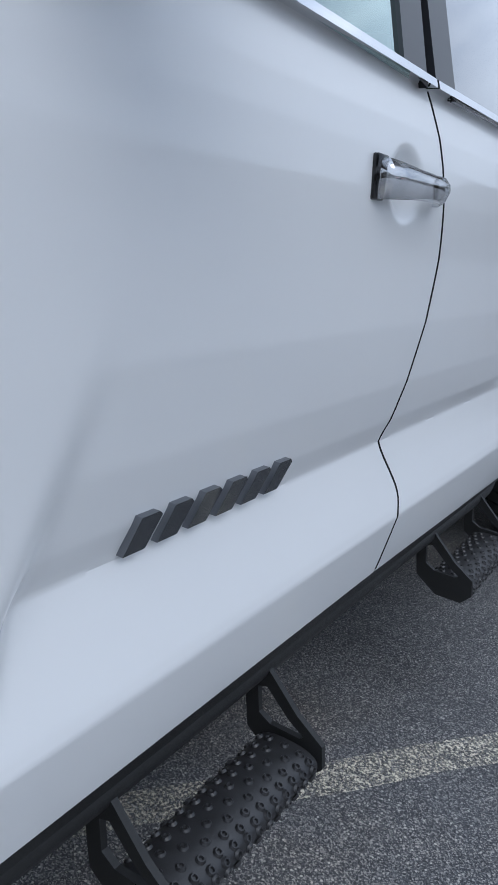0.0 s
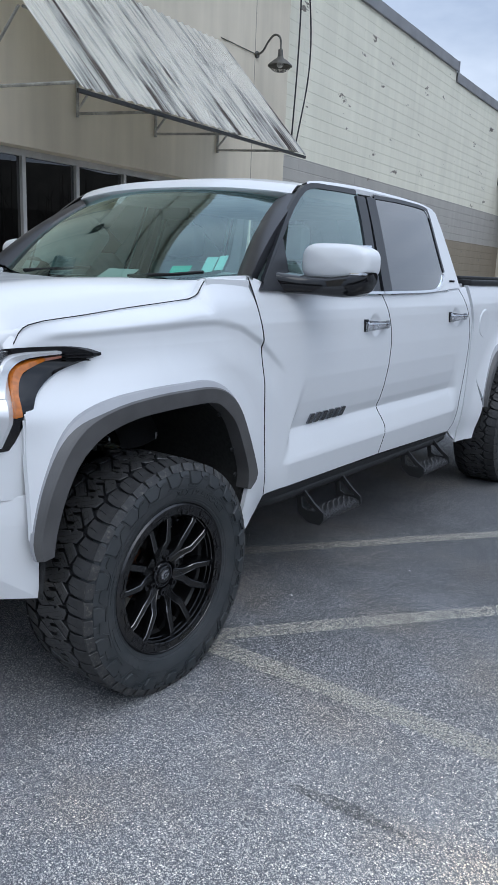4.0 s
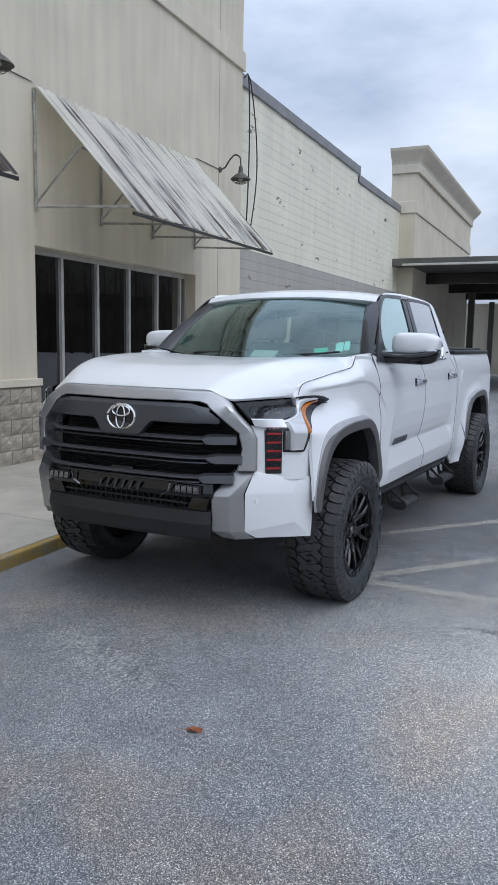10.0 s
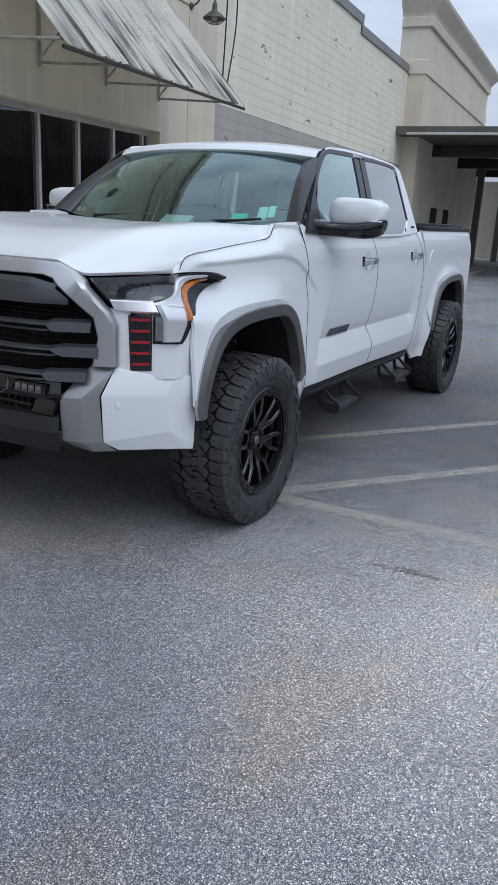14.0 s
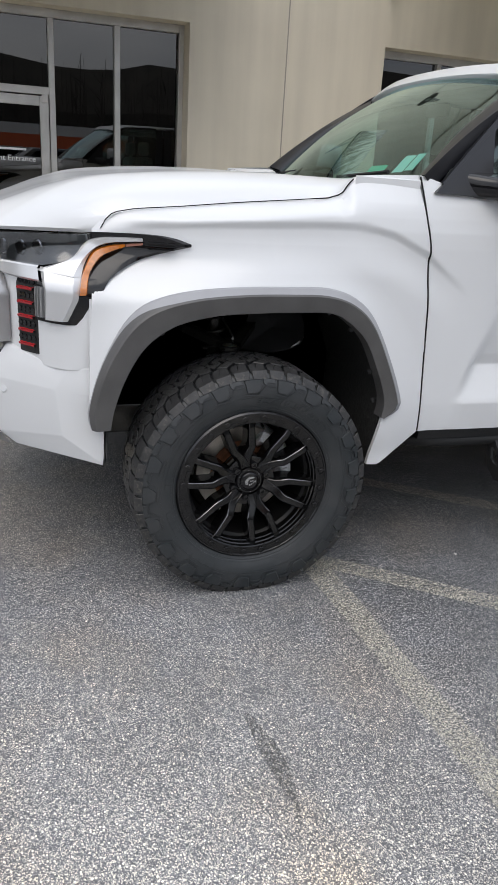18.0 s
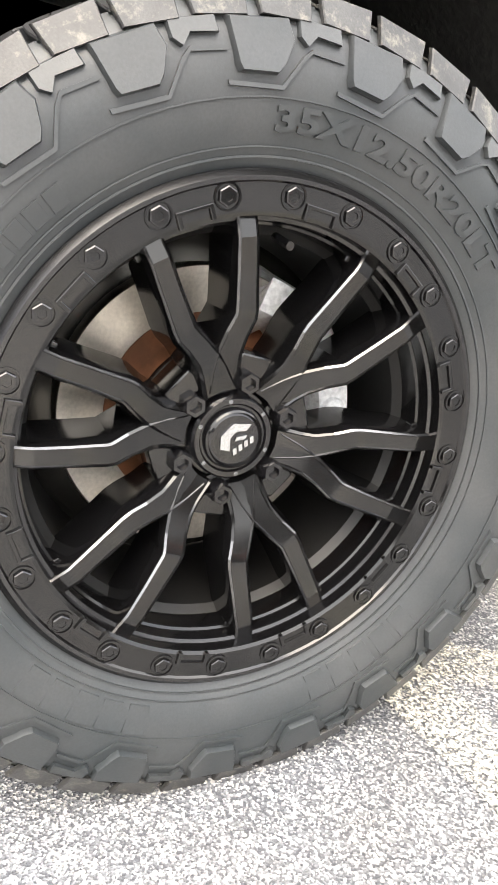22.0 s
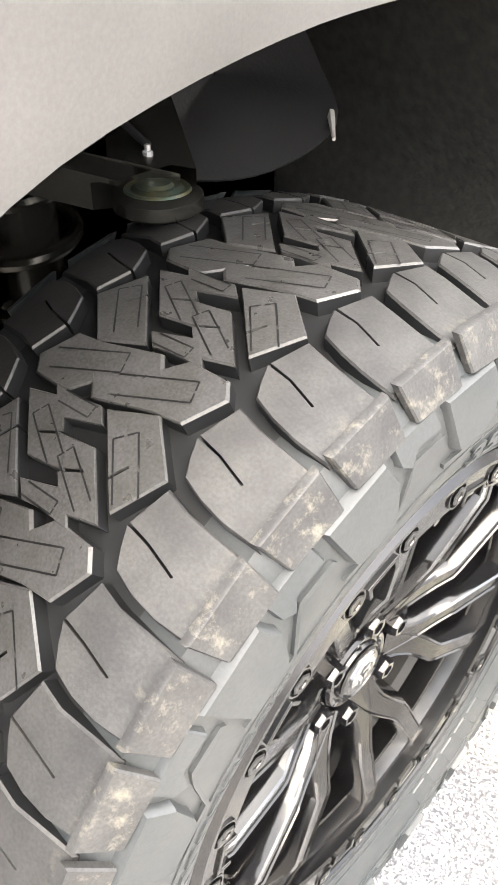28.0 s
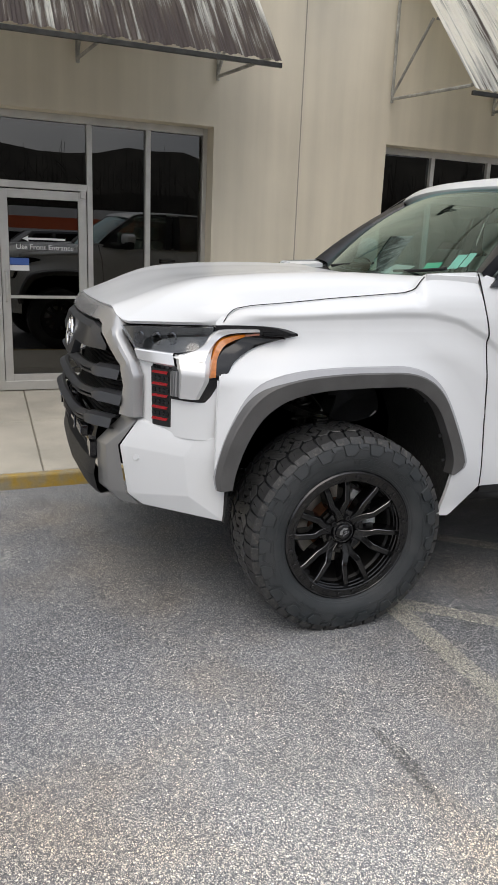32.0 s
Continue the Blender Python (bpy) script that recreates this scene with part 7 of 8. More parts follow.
def tread_at(base, side):
    def at(u, w, h):
        a = (base + u) * STEP_A
        drop = 0.014 * max(0.0, (abs(w) - 0.085) / 0.07) ** 2
        r = RB - 0.002 + h - (drop if h > 0.001 else 0.0)
        return Vector((XC + side * w, r * math.sin(a), r * math.cos(a)))
    return at


def wall_at(base, side):
    def at(u, r, h):
        a = (base + u) * STEP_A
        x = sidew_x(r) + h
        return Vector((x if side > 0 else 2 * XC - x, r * math.sin(a), r * math.cos(a)))
    return at


SHOULDER = [(0.01, 0.096), (0.20, 0.0885), (0.39, 0.0825), (0.345, 0.105), (0.24, 0.130), (0.265, 0.131), (0.375, 0.105), (0.425, 0.083), (0.86, 0.092), (0.79, 0.113), (0.745, 0.161), (0.30, 0.163), (-0.13, 0.162), (-0.13, 0.136), (-0.08, 0.115)]
# one side's share of a double pitch; the other side is the same turned half round
CENTRE = [
    [(0.17, -0.010), (0.39, -0.026), (0.585, 0.008), (1.01, 0.034), (1.02, 0.070), (0.84, 0.081), (0.42, 0.066), (0.37, 0.040)],
    [(1.38, 0.067), (1.60, 0.050), (1.80, 0.058), (1.815, 0.056), (1.63, 0.048), (2.14, 0.009), (2.36, 0.048), (1.90, 0.087)],
    [(1.10, 0.032), (1.38, 0.010), (1.52, 0.030), (1.54, 0.028), (1.41, 0.008), (1.68, -0.014), (1.76, 0.023), (1.22, 0.064)],
    [(1.81, -0.025), (2.08, -0.045), (2.10, -0.014), (2.14, 0.002), (1.99, 0.015)],
]


def tread_meshes():
    """Centre blocks, shoulder blocks and the lugs that come down the sidewall."""
    H = RT - RB + 0.002
    mid, sho, lug, cut = bmesh.new(), bmesh.new(), bmesh.new(), bmesh.new()
    for k in range(NP):
        block(sho, SHOULDER, tread_at(k + PHASE, 1), H, 0.01, sides=True)
        block(sho, [(1.1 - u, w) for u, w in SHOULDER], tread_at(k + PHASE, -1), H, 0.01, sides=True)
        if k % 2 == 0:
            for b in CENTRE:
                cu, cw = sum(p[0] for p in b) / len(b), sum(p[1] for p in b) / len(b)
                b = [(cu + (u - cu) * 1.07, cw + (w - cw) * 1.05) for u, w in b]
                for pts in (b, [(1.1 - u, -w) for u, w in b]):
                    block(mid, pts, tread_at(k + PHASE, 1), H, 0.02, sides=True)
                    sipes(cut, pts, tread_at(k + PHASE, 1), H)
        at = wall_at(k + PHASE, 1)
        block(sho, [(-0.12, 0.4625), (-0.08, 0.434), (0.72, 0.432), (0.75, 0.4625)], at, 0.007, 0.02)
        at = wall_at(k + PHASE + 0.3, 1)
        if k % 2 == 0:
            block(lug, [(0.06, 0.434), (0.14, 0.392), (0.19, 0.386), (0.86, 0.384), (0.98, 0.392), (1.14, 0.414), (1.06, 0.434)], at, 0.0085, 0.05, 0.0025)
            block(lug, [(1.20, 0.418), (1.34, 0.410), (1.50, 0.421), (1.96, 0.419), (1.94, 0.434), (1.20, 0.435)], at, 0.006, 0.05, 0.0015)
            prism(lug, [(0.00, 0.380), (0.96, 0.376), (1.30, 0.402), (1.46, 0.410), (2.00, 0.408), (2.04, 0.404), (1.46, 0.406), (1.32, 0.398), (0.98, 0.372), (0.00, 0.376)], at, 0.003, 0.0)
        block(lug, [(0.10, 0.458), (0.14, 0.420), (0.80, 0.418), (0.90, 0.458)], wall_at(k, -1), 0.006, 0.06)
    # rim guard rings on the sidewall
    for r, w in ((0.314, 0.0012), (0.323, 0.0008), (0.366, 0.0008)):
        lathe(lug, [(r - w, sidew_x(r) - 0.001), (r - w, sidew_x(r) + 0.0014), (r + w, sidew_x(r) + 0.0014), (r + w, sidew_x(r) - 0.001)], 96, "x")
    for bm in (mid, sho, lug):
        bmesh.ops.recalc_face_normals(bm, faces=bm.faces[:])
    return mid, sho, lug, cut


def spoke_mesh(phi, sgn):
    """One bent spoke; phi is the axis of its pair, clockwise from the top as seen from outside."""
    bm = bmesh.new()
    L = [(0.060, 2.5, 1.060, 0.022), (0.088, 4.6, 1.068, 0.018), (0.107, 6.6, 1.075, 0.0155), (0.130, 10.3, 1.083, 0.014), (0.150, 13.3, 1.091, 0.0135), (0.158, 13.4, 1.093, 0.0132), (0.200, 12.5, 1.099, 0.012), (0.236, 11.9, 1.104, 0.0115), (0.258, 11.7, 1.100, 0.0115)]
    rows = []
    pts = []
    for r, a, x, w in L:
        t = radians(phi + sgn * a)
        pts.append((Vector((r * math.sin(t), r * math.cos(t))), x, w))
    for k, (p, x, w) in enumerate(pts):
        q0, q1 = pts[max(0, k - 1)][0], pts[min(len(pts) - 1, k + 1)][0]
        d = (q1 - q0).normalized()
        n = Vector((d.y, -d.x))
        def P(s, dx):
            v = p + n * s
            return Vector((x + dx, v.x, v.y))
        rows.append([P(-w * 1.62, -0.070), P(-w * 1.34, -0.018), P(-w * 1.24, -0.010), P(-w * 1.02, -0.0025), P(-w * 0.84, 0.0), P(-w * 0.74, -0.0022), P(w * 0.74, -0.0022), P(w * 0.84, 0.0), P(w * 1.02, -0.0025), P(w * 1.24, -0.010), P(w * 1.34, -0.018), P(w * 1.62, -0.070)])
    vs = grid(bm, rows)
    # arris strips that carry the painted highlight
    edge = {v for r in vs for v in (r[3], r[4], r[7], r[8])}
    for f in bm.faces:
        c = f.calc_center_median()
        if all(v in edge for v in f.verts) and f.calc_area() < 0.0004 and math.hypot(c.y, c.z) > 0.136:
            f.material_index = 1
    bm.faces.new(vs[-1])
    bm.faces.new(vs[0][::-1])
    bmesh.ops.recalc_face_normals(bm, faces=bm.faces[:])
    return bm


def hexnut(bm, m, r, h, cap=0.5):
    rows = []
    for rr, hh in ((r, 0), (r, h * 0.8), (r * 0.86, h), (r * cap, h), (r * cap * 0.9, h * 0.75), (0.0001, h * 0.75)):
        rows.append([m @ Vector((hh, rr * math.sin(math.pi * 2 * k / 6), rr * math.cos(math.pi * 2 * k / 6))) for k in range(7)])
    grid(bm, rows)
    bmesh.ops.remove_doubles(bm, verts=bm.verts[:], dist=1e-6)
    bmesh.ops.recalc_face_normals(bm, faces=bm.faces[:])


def polar(x, r, deg):
    t = radians(deg)
    return Vector((x, r * math.sin(t), r * math.cos(t)))


def shared(name, me, parent, m):
    ob = new(name, me)
    ob.parent = parent
    ob.matrix_local = m
    return ob


def build_wheel():
    bm = bmesh.new()
    lathe(bm, [(0.296, 1.090), (0.3040, 1.106), (0.3032, 1.1125), (0.2965, 1.1192), (0.2925, 1.1195), (0.2905, 1.1165), (0.262, 1.1150), (0.258, 1.1125), (0.2565, 1.098), (0.2525, 1.096), (0.250, 1.080), (0.247, 1.078), (0.245, 1.05), (0.236, 1.04), (0.232, 0.98), (0.226, 0.90), (0.240, 0.86), (0.292, 0.85)], 120, "x")
    bmesh.ops.recalc_face_normals(bm, faces=bm.faces[:])
    for f in bm.faces:
        c = f.calc_center_median()
        if c.x < 1.06:
            f.material_index = 1
        elif c.x < 1.0975 and abs(math.hypot(c.y, c.z) - 0.2545) < 0.0012:
            f.material_index = 2
    w = part("wheel", bm, M_WHEEL, truck, "satin black alloy wheel with split spokes and bolted rim ring", smooth=True, sharp=20)
    w.data.materials.append(M_BARREL)
    w.data.materials.append(M_RIM_GLINT)
    w.location = (0, 0, HUBZ)
    tyre = part("tyre", carcass_mesh(), M_SIDEW, w, "chunky all-terrain tyre with shoulder lugs", smooth=True, sharp=24)
    # groove floor ring, near-black in place of real occlusion
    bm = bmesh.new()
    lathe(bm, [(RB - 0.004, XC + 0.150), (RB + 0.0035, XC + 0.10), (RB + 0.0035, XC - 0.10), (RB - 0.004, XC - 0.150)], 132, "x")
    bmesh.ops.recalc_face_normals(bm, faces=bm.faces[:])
    part("tread_base", bm, M_GROOVE_SHADE, w, "groove floor with its shade painted near-black", smooth=True)
    mid, sho, lug, cut = tread_meshes()
    for nm, tb, tm, tl in (("tread", mid, M_RUBBER, "interlocking centre tread blocks"), ("tread_shoulder", sho, M_DUSTY, "scuffed shoulder tread blocks"), ("sidewall_relief", lug, M_SIDEW, "raised sidewall lugs"), ("tread_sipe", cut, M_GROOVE_SHADE, "thin dark strips painted for the shade of sipes")):
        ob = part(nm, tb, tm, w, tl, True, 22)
        ob.data.materials.append(M_GROOVE_SHADE)
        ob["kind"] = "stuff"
    # lip in a brighter metal tone that paints its highlight
    bm = bmesh.new()
    lathe(bm, [(0.2925, 1.1197), (0.2968, 1.1200), (0.3036, 1.1136), (0.3042, 1.108)], 120, "x")
    part("rim_lip", bm, M_RIM_GLINT, w, "thin rim edge in a painted highlight tone", smooth=True)
    P0 = -15.5
    for k in range(6):
        for s in (1, -1):
            part("spoke", spoke_mesh(P0 + 60 * k, s), M_WHEEL, w, smooth=True, sharp=18).data.materials.append(M_EDGE_GLINT)
        # short web between pairs
        t = P0 + 60 * k + 30
        bm = bmesh.new()
        c = polar(1.052, 0.086, t)
        solid(bm, [(-0.028, -0.012), (0.028, -0.012), (0.020, 0.016), (-0.020, 0.016)], -0.05, 0.006, Matrix.Translation(c) @ Matrix.Rotation(-radians(t), 4, "X"), axis=0, bevel=0.003)
        part("hub_web", bm, M_WHEEL, w, smooth=True, sharp=20)
    # bolts
    bm = bmesh.new()
    hexnut(bm, Matrix.Identity(4), 0.0105, 0.0042)
    lathe(bm, [(0.0145, 0.0), (0.0145, 0.002), (0.0125, 0.002), (0.012, -0.001)], 18, "x")
    me = bpy.data.meshes.new("rim_bolt")
    for f in bm.faces:
        f.smooth = False
        c = f.calc_center_median()
        if 0.0035 < c.x and 0.007 < math.hypot(c.y, c.z) < 0.0102 or math.hypot(c.y, c.z) > 0.0135:
            f.material_index = 1
    bm.to_mesh(me)
    bm.free()
    me.materials.append(M_WHEEL)
    me.materials.append(M_RIM_GLINT)
    for k in range(24):
        shared("rim_bolt", me, w, Matrix.Translation(polar(1.1155, 0.2785, -9.8 + 15 * k)))
    # clips on the ring's inner edge
    bm = bmesh.new()
    box(bm, (-0.004, -0.020, -0.0085), (0.0045, -0.015, 0.006), 0.001)
    box(bm, (-0.004, 0.015, -0.0085), (0.0045, 0.020, 0.006), 0.001)
    box(bm, (-0.004, -0.020, 0.004), (0.0045, 0.020, 0.0085), 0.001)
    me = bpy.data.meshes.new("ring_clip")
    bm.to_mesh(me)
    bm.free()
    me.materials.append(M_WHEEL)
    for k in range(12):
        t = -9.8 - 7.5 + 30 * k
        shared("ring_clip", me, w, Matrix.Translation(polar(1.114, 0.266, t)) @ Matrix.Rotation(-radians(t), 4, "X"))
    # hub
    bm = bmesh.new()
    lathe(bm, [(0.10, 0.985), (0.096, 1.030), (0.088, 1.044), (0.060, 1.048), (0.056, 1.044), (0.0, 1.044)], 60, "x")
    bmesh.ops.recalc_face_normals(bm, faces=bm.faces[:])
    part("hub", bm, M_WHEEL, w, smooth=True, sharp=25)
    bm = bmesh.new()
    lathe(bm, [(0.053, 1.040), (0.052, 1.058), (0.049, 1.062), (0.043, 1.062), (0.041, 1.059), (0.038, 1.059), (0.036, 1.064), (0.030, 1.067), (0.0, 1.0675)], 48, "x")
    bmesh.ops.recalc_face_normals(bm, faces=bm.faces[:])
    part("centre_cap", bm, M_BLACK, w, "black centre cap with a silver mark", smooth=True, sharp=25)
    bm = bmesh.new()
    solid(bm, [(-0.019, -0.010), (-0.019, 0.006), (-0.004, 0.021), (0.019, 0.019), (0.013, 0.011), (0.0, 0.011), (-0.007, 0.003), (-0.007, -0.013)], 1.067, 1.0695)
    solid(bm, [(-0.001, -0.001), (0.012, 0.001), (0.014, 0.006), (0.001, 0.004)], 1.067, 1.0695)
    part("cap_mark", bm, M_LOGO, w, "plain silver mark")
    bm = bmesh.new()
    for q in range(4):
        solid(bm, [(-0.002 + 0.007 * q, -0.019 + 0.0045 * q), (0.0025 + 0.007 * q, -0.017 + 0.0045 * q), (0.0015 + 0.007 * q, -0.009 + 0.0045 * q), (-0.003 + 0.007 * q, -0.011 + 0.0045 * q)], 1.067, 1.0692)
    part("cap_script", bm, M_LOGO, w, "row of tiny silver bars")
    bm = bmesh.new()
    lathe(bm, [(0.033, 1.0655), (0.034, 1.068), (0.036, 1.0665)], 48, "x")
    part("cap_ring", bm, M_WHEEL, w, smooth=True)
    bm = bmesh.new()
    hexnut(bm, Matrix.Identity(4), 0.0145, 0.028, 0.55)
    lathe(bm, [(0.020, -0.004), (0.020, 0.003), (0.014, 0.004)], 18, "x")
    me = bpy.data.meshes.new("lug_nut")
    bm.to_mesh(me)
    bm.free()
    me.materials.append(M_BLACK)
    for k in range(6):
        shared("lug_nut", me, w, Matrix.Translation(polar(1.044, 0.0695, P0 + 26 + 60 * k)))
    bm = bmesh.new()
    for k in range(6):
        p = polar(1.061, 0.046, P0 + 8 + 60 * k)
        lathe(bm, [(0.0, 0.002), (0.0028, 0.0018), (0.0032, 0.0)], 10, "x", Matrix.Translation(p))
    ob = part("cap_screws", bm, M_DCHROME, w)
    ob["kind"] = "stuff"
    # inner balance tabs
    for k in range(12):
        t = P0 + 15 + 30 * k
        part("barrel_tab", boxm((1.068, -0.006, -0.004), (1.082, 0.006, 0.004), 0.0015, Matrix.Translation(polar(0, 0.244, t)) @ Matrix.Rotation(-radians(t), 4, "X")), M_WHEEL, w)
    bm = bmesh.new()
    tube(bm, [polar(1.06, 0.236, P0 + 24), polar(1.085, 0.232, P0 + 24), polar(1.10, 0.230, P0 + 24)], 0.005, 8)
    part("valve", bm, M_BLACK, w)
    # raised size lettering and the maker's marks as bars
    def bend_at(r0, mid, sx):
        def f(co):
            t = radians(mid) + co.x * sx / r0
            r = r0 + co.y
            return Vector((sidew_x(r) + 0.0008 + co.z, r * math.sin(t), r * math.cos(t)))
        return f
    lettering("35X12.50R20LT", 0.032, None, M_SIDEW, w, "size_lettering", 0.002, bend_at(0.337, 25.5, 1.52), 0.0011)
    for mid, r0, n, h in ((-62, 0.341, 13, 0.022), (-112, 0.341, 5, 0.022), (150, 0.345, 5, 0.034), (215, 0.345, 5, 0.034)):
        for q in range(n):
            a = mid + (q - n / 2) * (h * 1.05 / r0) * 57.3
            bm = bmesh.new()
            def at(u, r, hh):
                t = radians(a) + u
                return Vector((sidew_x(r) + hh, r * math.sin(t), r * math.cos(t)))
            ww = h * 0.8 / r0
            prism(bm, [(0, r0 - h / 2), (ww, r0 - h / 2), (ww, r0 + h / 2), (0, r0 + h / 2)], at, 0.0018, 0.04)
            part("raised_bar", bm, M_SIDEW, w)
    # brake
    bm = bmesh.new()
    lathe(bm, [(0.098, 0.950), (0.187, 0.950), (0.189, 0.946), (0.189, 0.922), (0.187, 0.918), (0.098, 0.918)], 72, "x")
    bmesh.ops.recalc_face_normals(bm, faces=bm.faces[:])
    part("brake_disc", bm, M_ROTOR, w, "bare steel brake disc", smooth=True)
    bm = bmesh.new()
    lathe(bm, [(0.0, 0.985), (0.078, 0.985), (0.088, 0.98), (0.104, 0.958), (0.130, 0.9525), (0.130, 0.948)], 60, "x")
    part("disc_hat", bm, M_RUST, w, "rust-brown brake disc hub", smooth=True)
    bm = bmesh.new()
    rows = []
    for t in np.linspace(20, 102, 19):
        e = 1 - abs((t - 61) / 41) ** 4 * 0.30
        rows.append([polar(0.90, 0.205, t), polar(0.965, 0.207 * e + 0.0, t), polar(1.000, 0.192, t), polar(0.998, 0.150, t), polar(0.962, 0.125 + 0.01 * math.sin(t), t), polar(0.90, 0.122, t)])
    vs = grid(bm, rows)
    bm.faces.new(vs[0])
    bm.faces.new(vs[-1][::-1])
    bmesh.ops.recalc_face_normals(bm, faces=bm.faces[:])
    part("brake_caliper", bm, M_CALIPER, w, "cast silver brake caliper", smooth=True, sharp=35)
    for t in (34, 61, 88):
        bm = bmesh.new()
        lathe(bm, [(0.0, 0.012), (0.016, 0.010), (0.019, 0.0)], 18, "x", Matrix.Translation(polar(0.996, 0.170, t)))
        part("caliper_boss", bm, M_CALIPER, w, smooth=True)
    bm = bmesh.new()
    lathe(bm, [(0.229, 0.890), (0.20, 0.900), (0.0, 0.895)], 48, "x")
    part("dust_shield", bm, M_STEEL, w, smooth=True)
    return w


wheel = build_wheel()
copy_thing(wheel, pose(0, WB, HUBZ))
copy_thing(wheel, pose(0, 0, HUBZ, 0, 0, 180))
copy_thing(wheel, pose(0, WB, HUBZ, 0, 0, 180))

# front suspension seen over the tyre
for sd in (1, -1):
    bm = bmesh.new()
    tube(bm, [(0.60 + 0.052 * math.cos(a), -0.05 + 0.052 * math.sin(a), 0.62 + 0.062 * a / (2 * math.pi)) for a in np.linspace(0, 2 * math.pi * 7, 140)], 0.008, 8)
    put("coil_spring", bm, M_STEEL, label="black coil spring", side=sd)
    bm = bmesh.new()
    tube(bm, [(0.60, -0.05, 0.45), (0.60, -0.05, 1.06)], 0.033, 14)
    put("shock_absorber", bm, M_STEEL, side=sd)
    bm = bmesh.new()
    lathe(bm, [(0.0, 1.075), (0.05, 1.075), (0.085, 1.060), (0.098, 1.035), (0.098, 1.010), (0.090, 1.004), (0.070, 1.000), (0.060, 0.985)], 32, "z", Matrix.Translation((0.60, -0.05, 0)))
    bmesh.ops.recalc_face_normals(bm, faces=bm.faces[:])
    put("strut_mount", bm, M_BLACK, label="gloss black strut mount", side=sd, sharp=30)
    # two-legged upper arm with its ball joint, plate, nut and grease nipple
    bm = bmesh.new()
    for leg in ([(0.44, -0.34, 1.00), (0.56, -0.25, 0.975), (0.68, -0.14, 0.935), (0.79, -0.045, 0.905)], [(0.44, 0.20, 0.985), (0.56, 0.13, 0.965), (0.68, 0.05, 0.935), (0.79, -0.025, 0.905)]):
        rr = []
        for q, (x, y, z) in enumerate(leg):
            hw = 0.024 + 0.004 * q
            rr.append([(x - hw * 0.5, y - hw, z - 0.014), (x - hw * 0.5, y - hw, z + 0.010), (x, y - hw * 0.6, z + 0.013), (x, y + hw * 0.6, z + 0.013), (x + hw * 0.5, y + hw, z + 0.010), (x + hw * 0.5, y + hw, z - 0.014), (x - hw * 0.5, y - hw, z - 0.014)])
        grid(bm, rr)
    lathe(bm, [(0.0, 0.907), (0.036, 0.907), (0.041, 0.903), (0.041, 0.892), (0.036, 0.888), (0.0, 0.888)], 24, "z", Matrix.Translation((0.806, -0.034, 0)))
    bmesh.ops.recalc_face_normals(bm, faces=bm.faces[:])
    arm = put("upper_control_arm", bm, M_STEEL, label="dark steel upper control arm", side=sd, sharp=40)
    bm = bmesh.new()
    lathe(bm, [(0.0, 0.914), (0.012, 0.913), (0.015, 0.910), (0.020, 0.911), (0.024, 0.908), (0.029, 0.909), (0.032, 0.905)], 28, "z", Matrix.Translation((0.806, -0.034, 0)))
    put("joint_cap", bm, M_ZINC, arm, "zinc-plated ball joint cap", side=sd, sharp=20)
    bm = bmesh.new()
    lathe(bm, [(0.0, 0.934), (0.003, 0.933), (0.003, 0.928), (0.005, 0.927), (0.005, 0.905)], 8, "z", Matrix.Translation((0.768, -0.012, 0.0)))
    put("grease_nipple", bm, M_SILVER, arm, side=sd)
    bm = bmesh.new()
    tube(bm, curve([(0.50, -0.08, 1.02), (0.60, -0.04, 1.01), (0.70, -0.02, 0.965), (0.765, -0.008, 0.93)], 12), 0.004, 8)
    put("brake_hose", bm, M_PLASTIC, side=sd)
    # folded rubber splash shield behind the tyre
    bm = bmesh.new()
    loop = curve([(0.66, 0.06, 0.86), (0.61, 0.09, 0.97), (0.60, 0.15, 1.045), (0.605, 0.24, 1.05), (0.63, 0.315, 1.02), (0.69, 0.325, 0.945), (0.76, 0.275, 0.895), (0.74, 0.16, 0.86), (0.66, 0.06, 0.86)], 40)[:-1]
    mid_ = Vector((0.640, 0.195, 0.945))
    rings_ = [[mid_.lerp(Vector(p), f) + Vector((0.010 * math.sin(f * 7 + p[1] * 30) * f * (1 - f), 0, 0)) for p in loop + loop[:1]] for f in (0.02, 0.3, 0.6, 0.85, 1.0)]
    grid(bm, rings_)
    bmesh.ops.remove_doubles(bm, verts=bm.verts[:], dist=1e-5)
    bmesh.ops.recalc_face_normals(bm, faces=bm.faces[:])
    bmesh.ops.solidify(bm, geom=bm.faces[:], thickness=0.004)
    put("splash_shield", bm, M_SHIELD, label="limp grey rubber splash shield", side=sd, sharp=50)
    bm = bmesh.new()
    tube(bm, [(0.685, 0.315, 0.94), (0.70, 0.318, 0.915), (0.735, 0.295, 0.905), (0.79, 0.235, 0.894)], (0.002, 0.004, 0.006, 0.002), 6)
    put("shield_edge", bm, M_PAPER, label="torn pale edge", side=sd)
    for y, z in ((0.40, 1.01), (0.50, 0.84), (0.53, 0.72), (0.30, 1.075), (-0.35, 1.0)):
        bm = bmesh.new()
        lathe(bm, [(0.0, 0.008), (0.009, 0.007), (0.012, 0.0)], 12, "x", Matrix.Translation((1.0, y * 0.99, z)))
        put("liner_clip", bm, M_PLASTIC, side=sd)

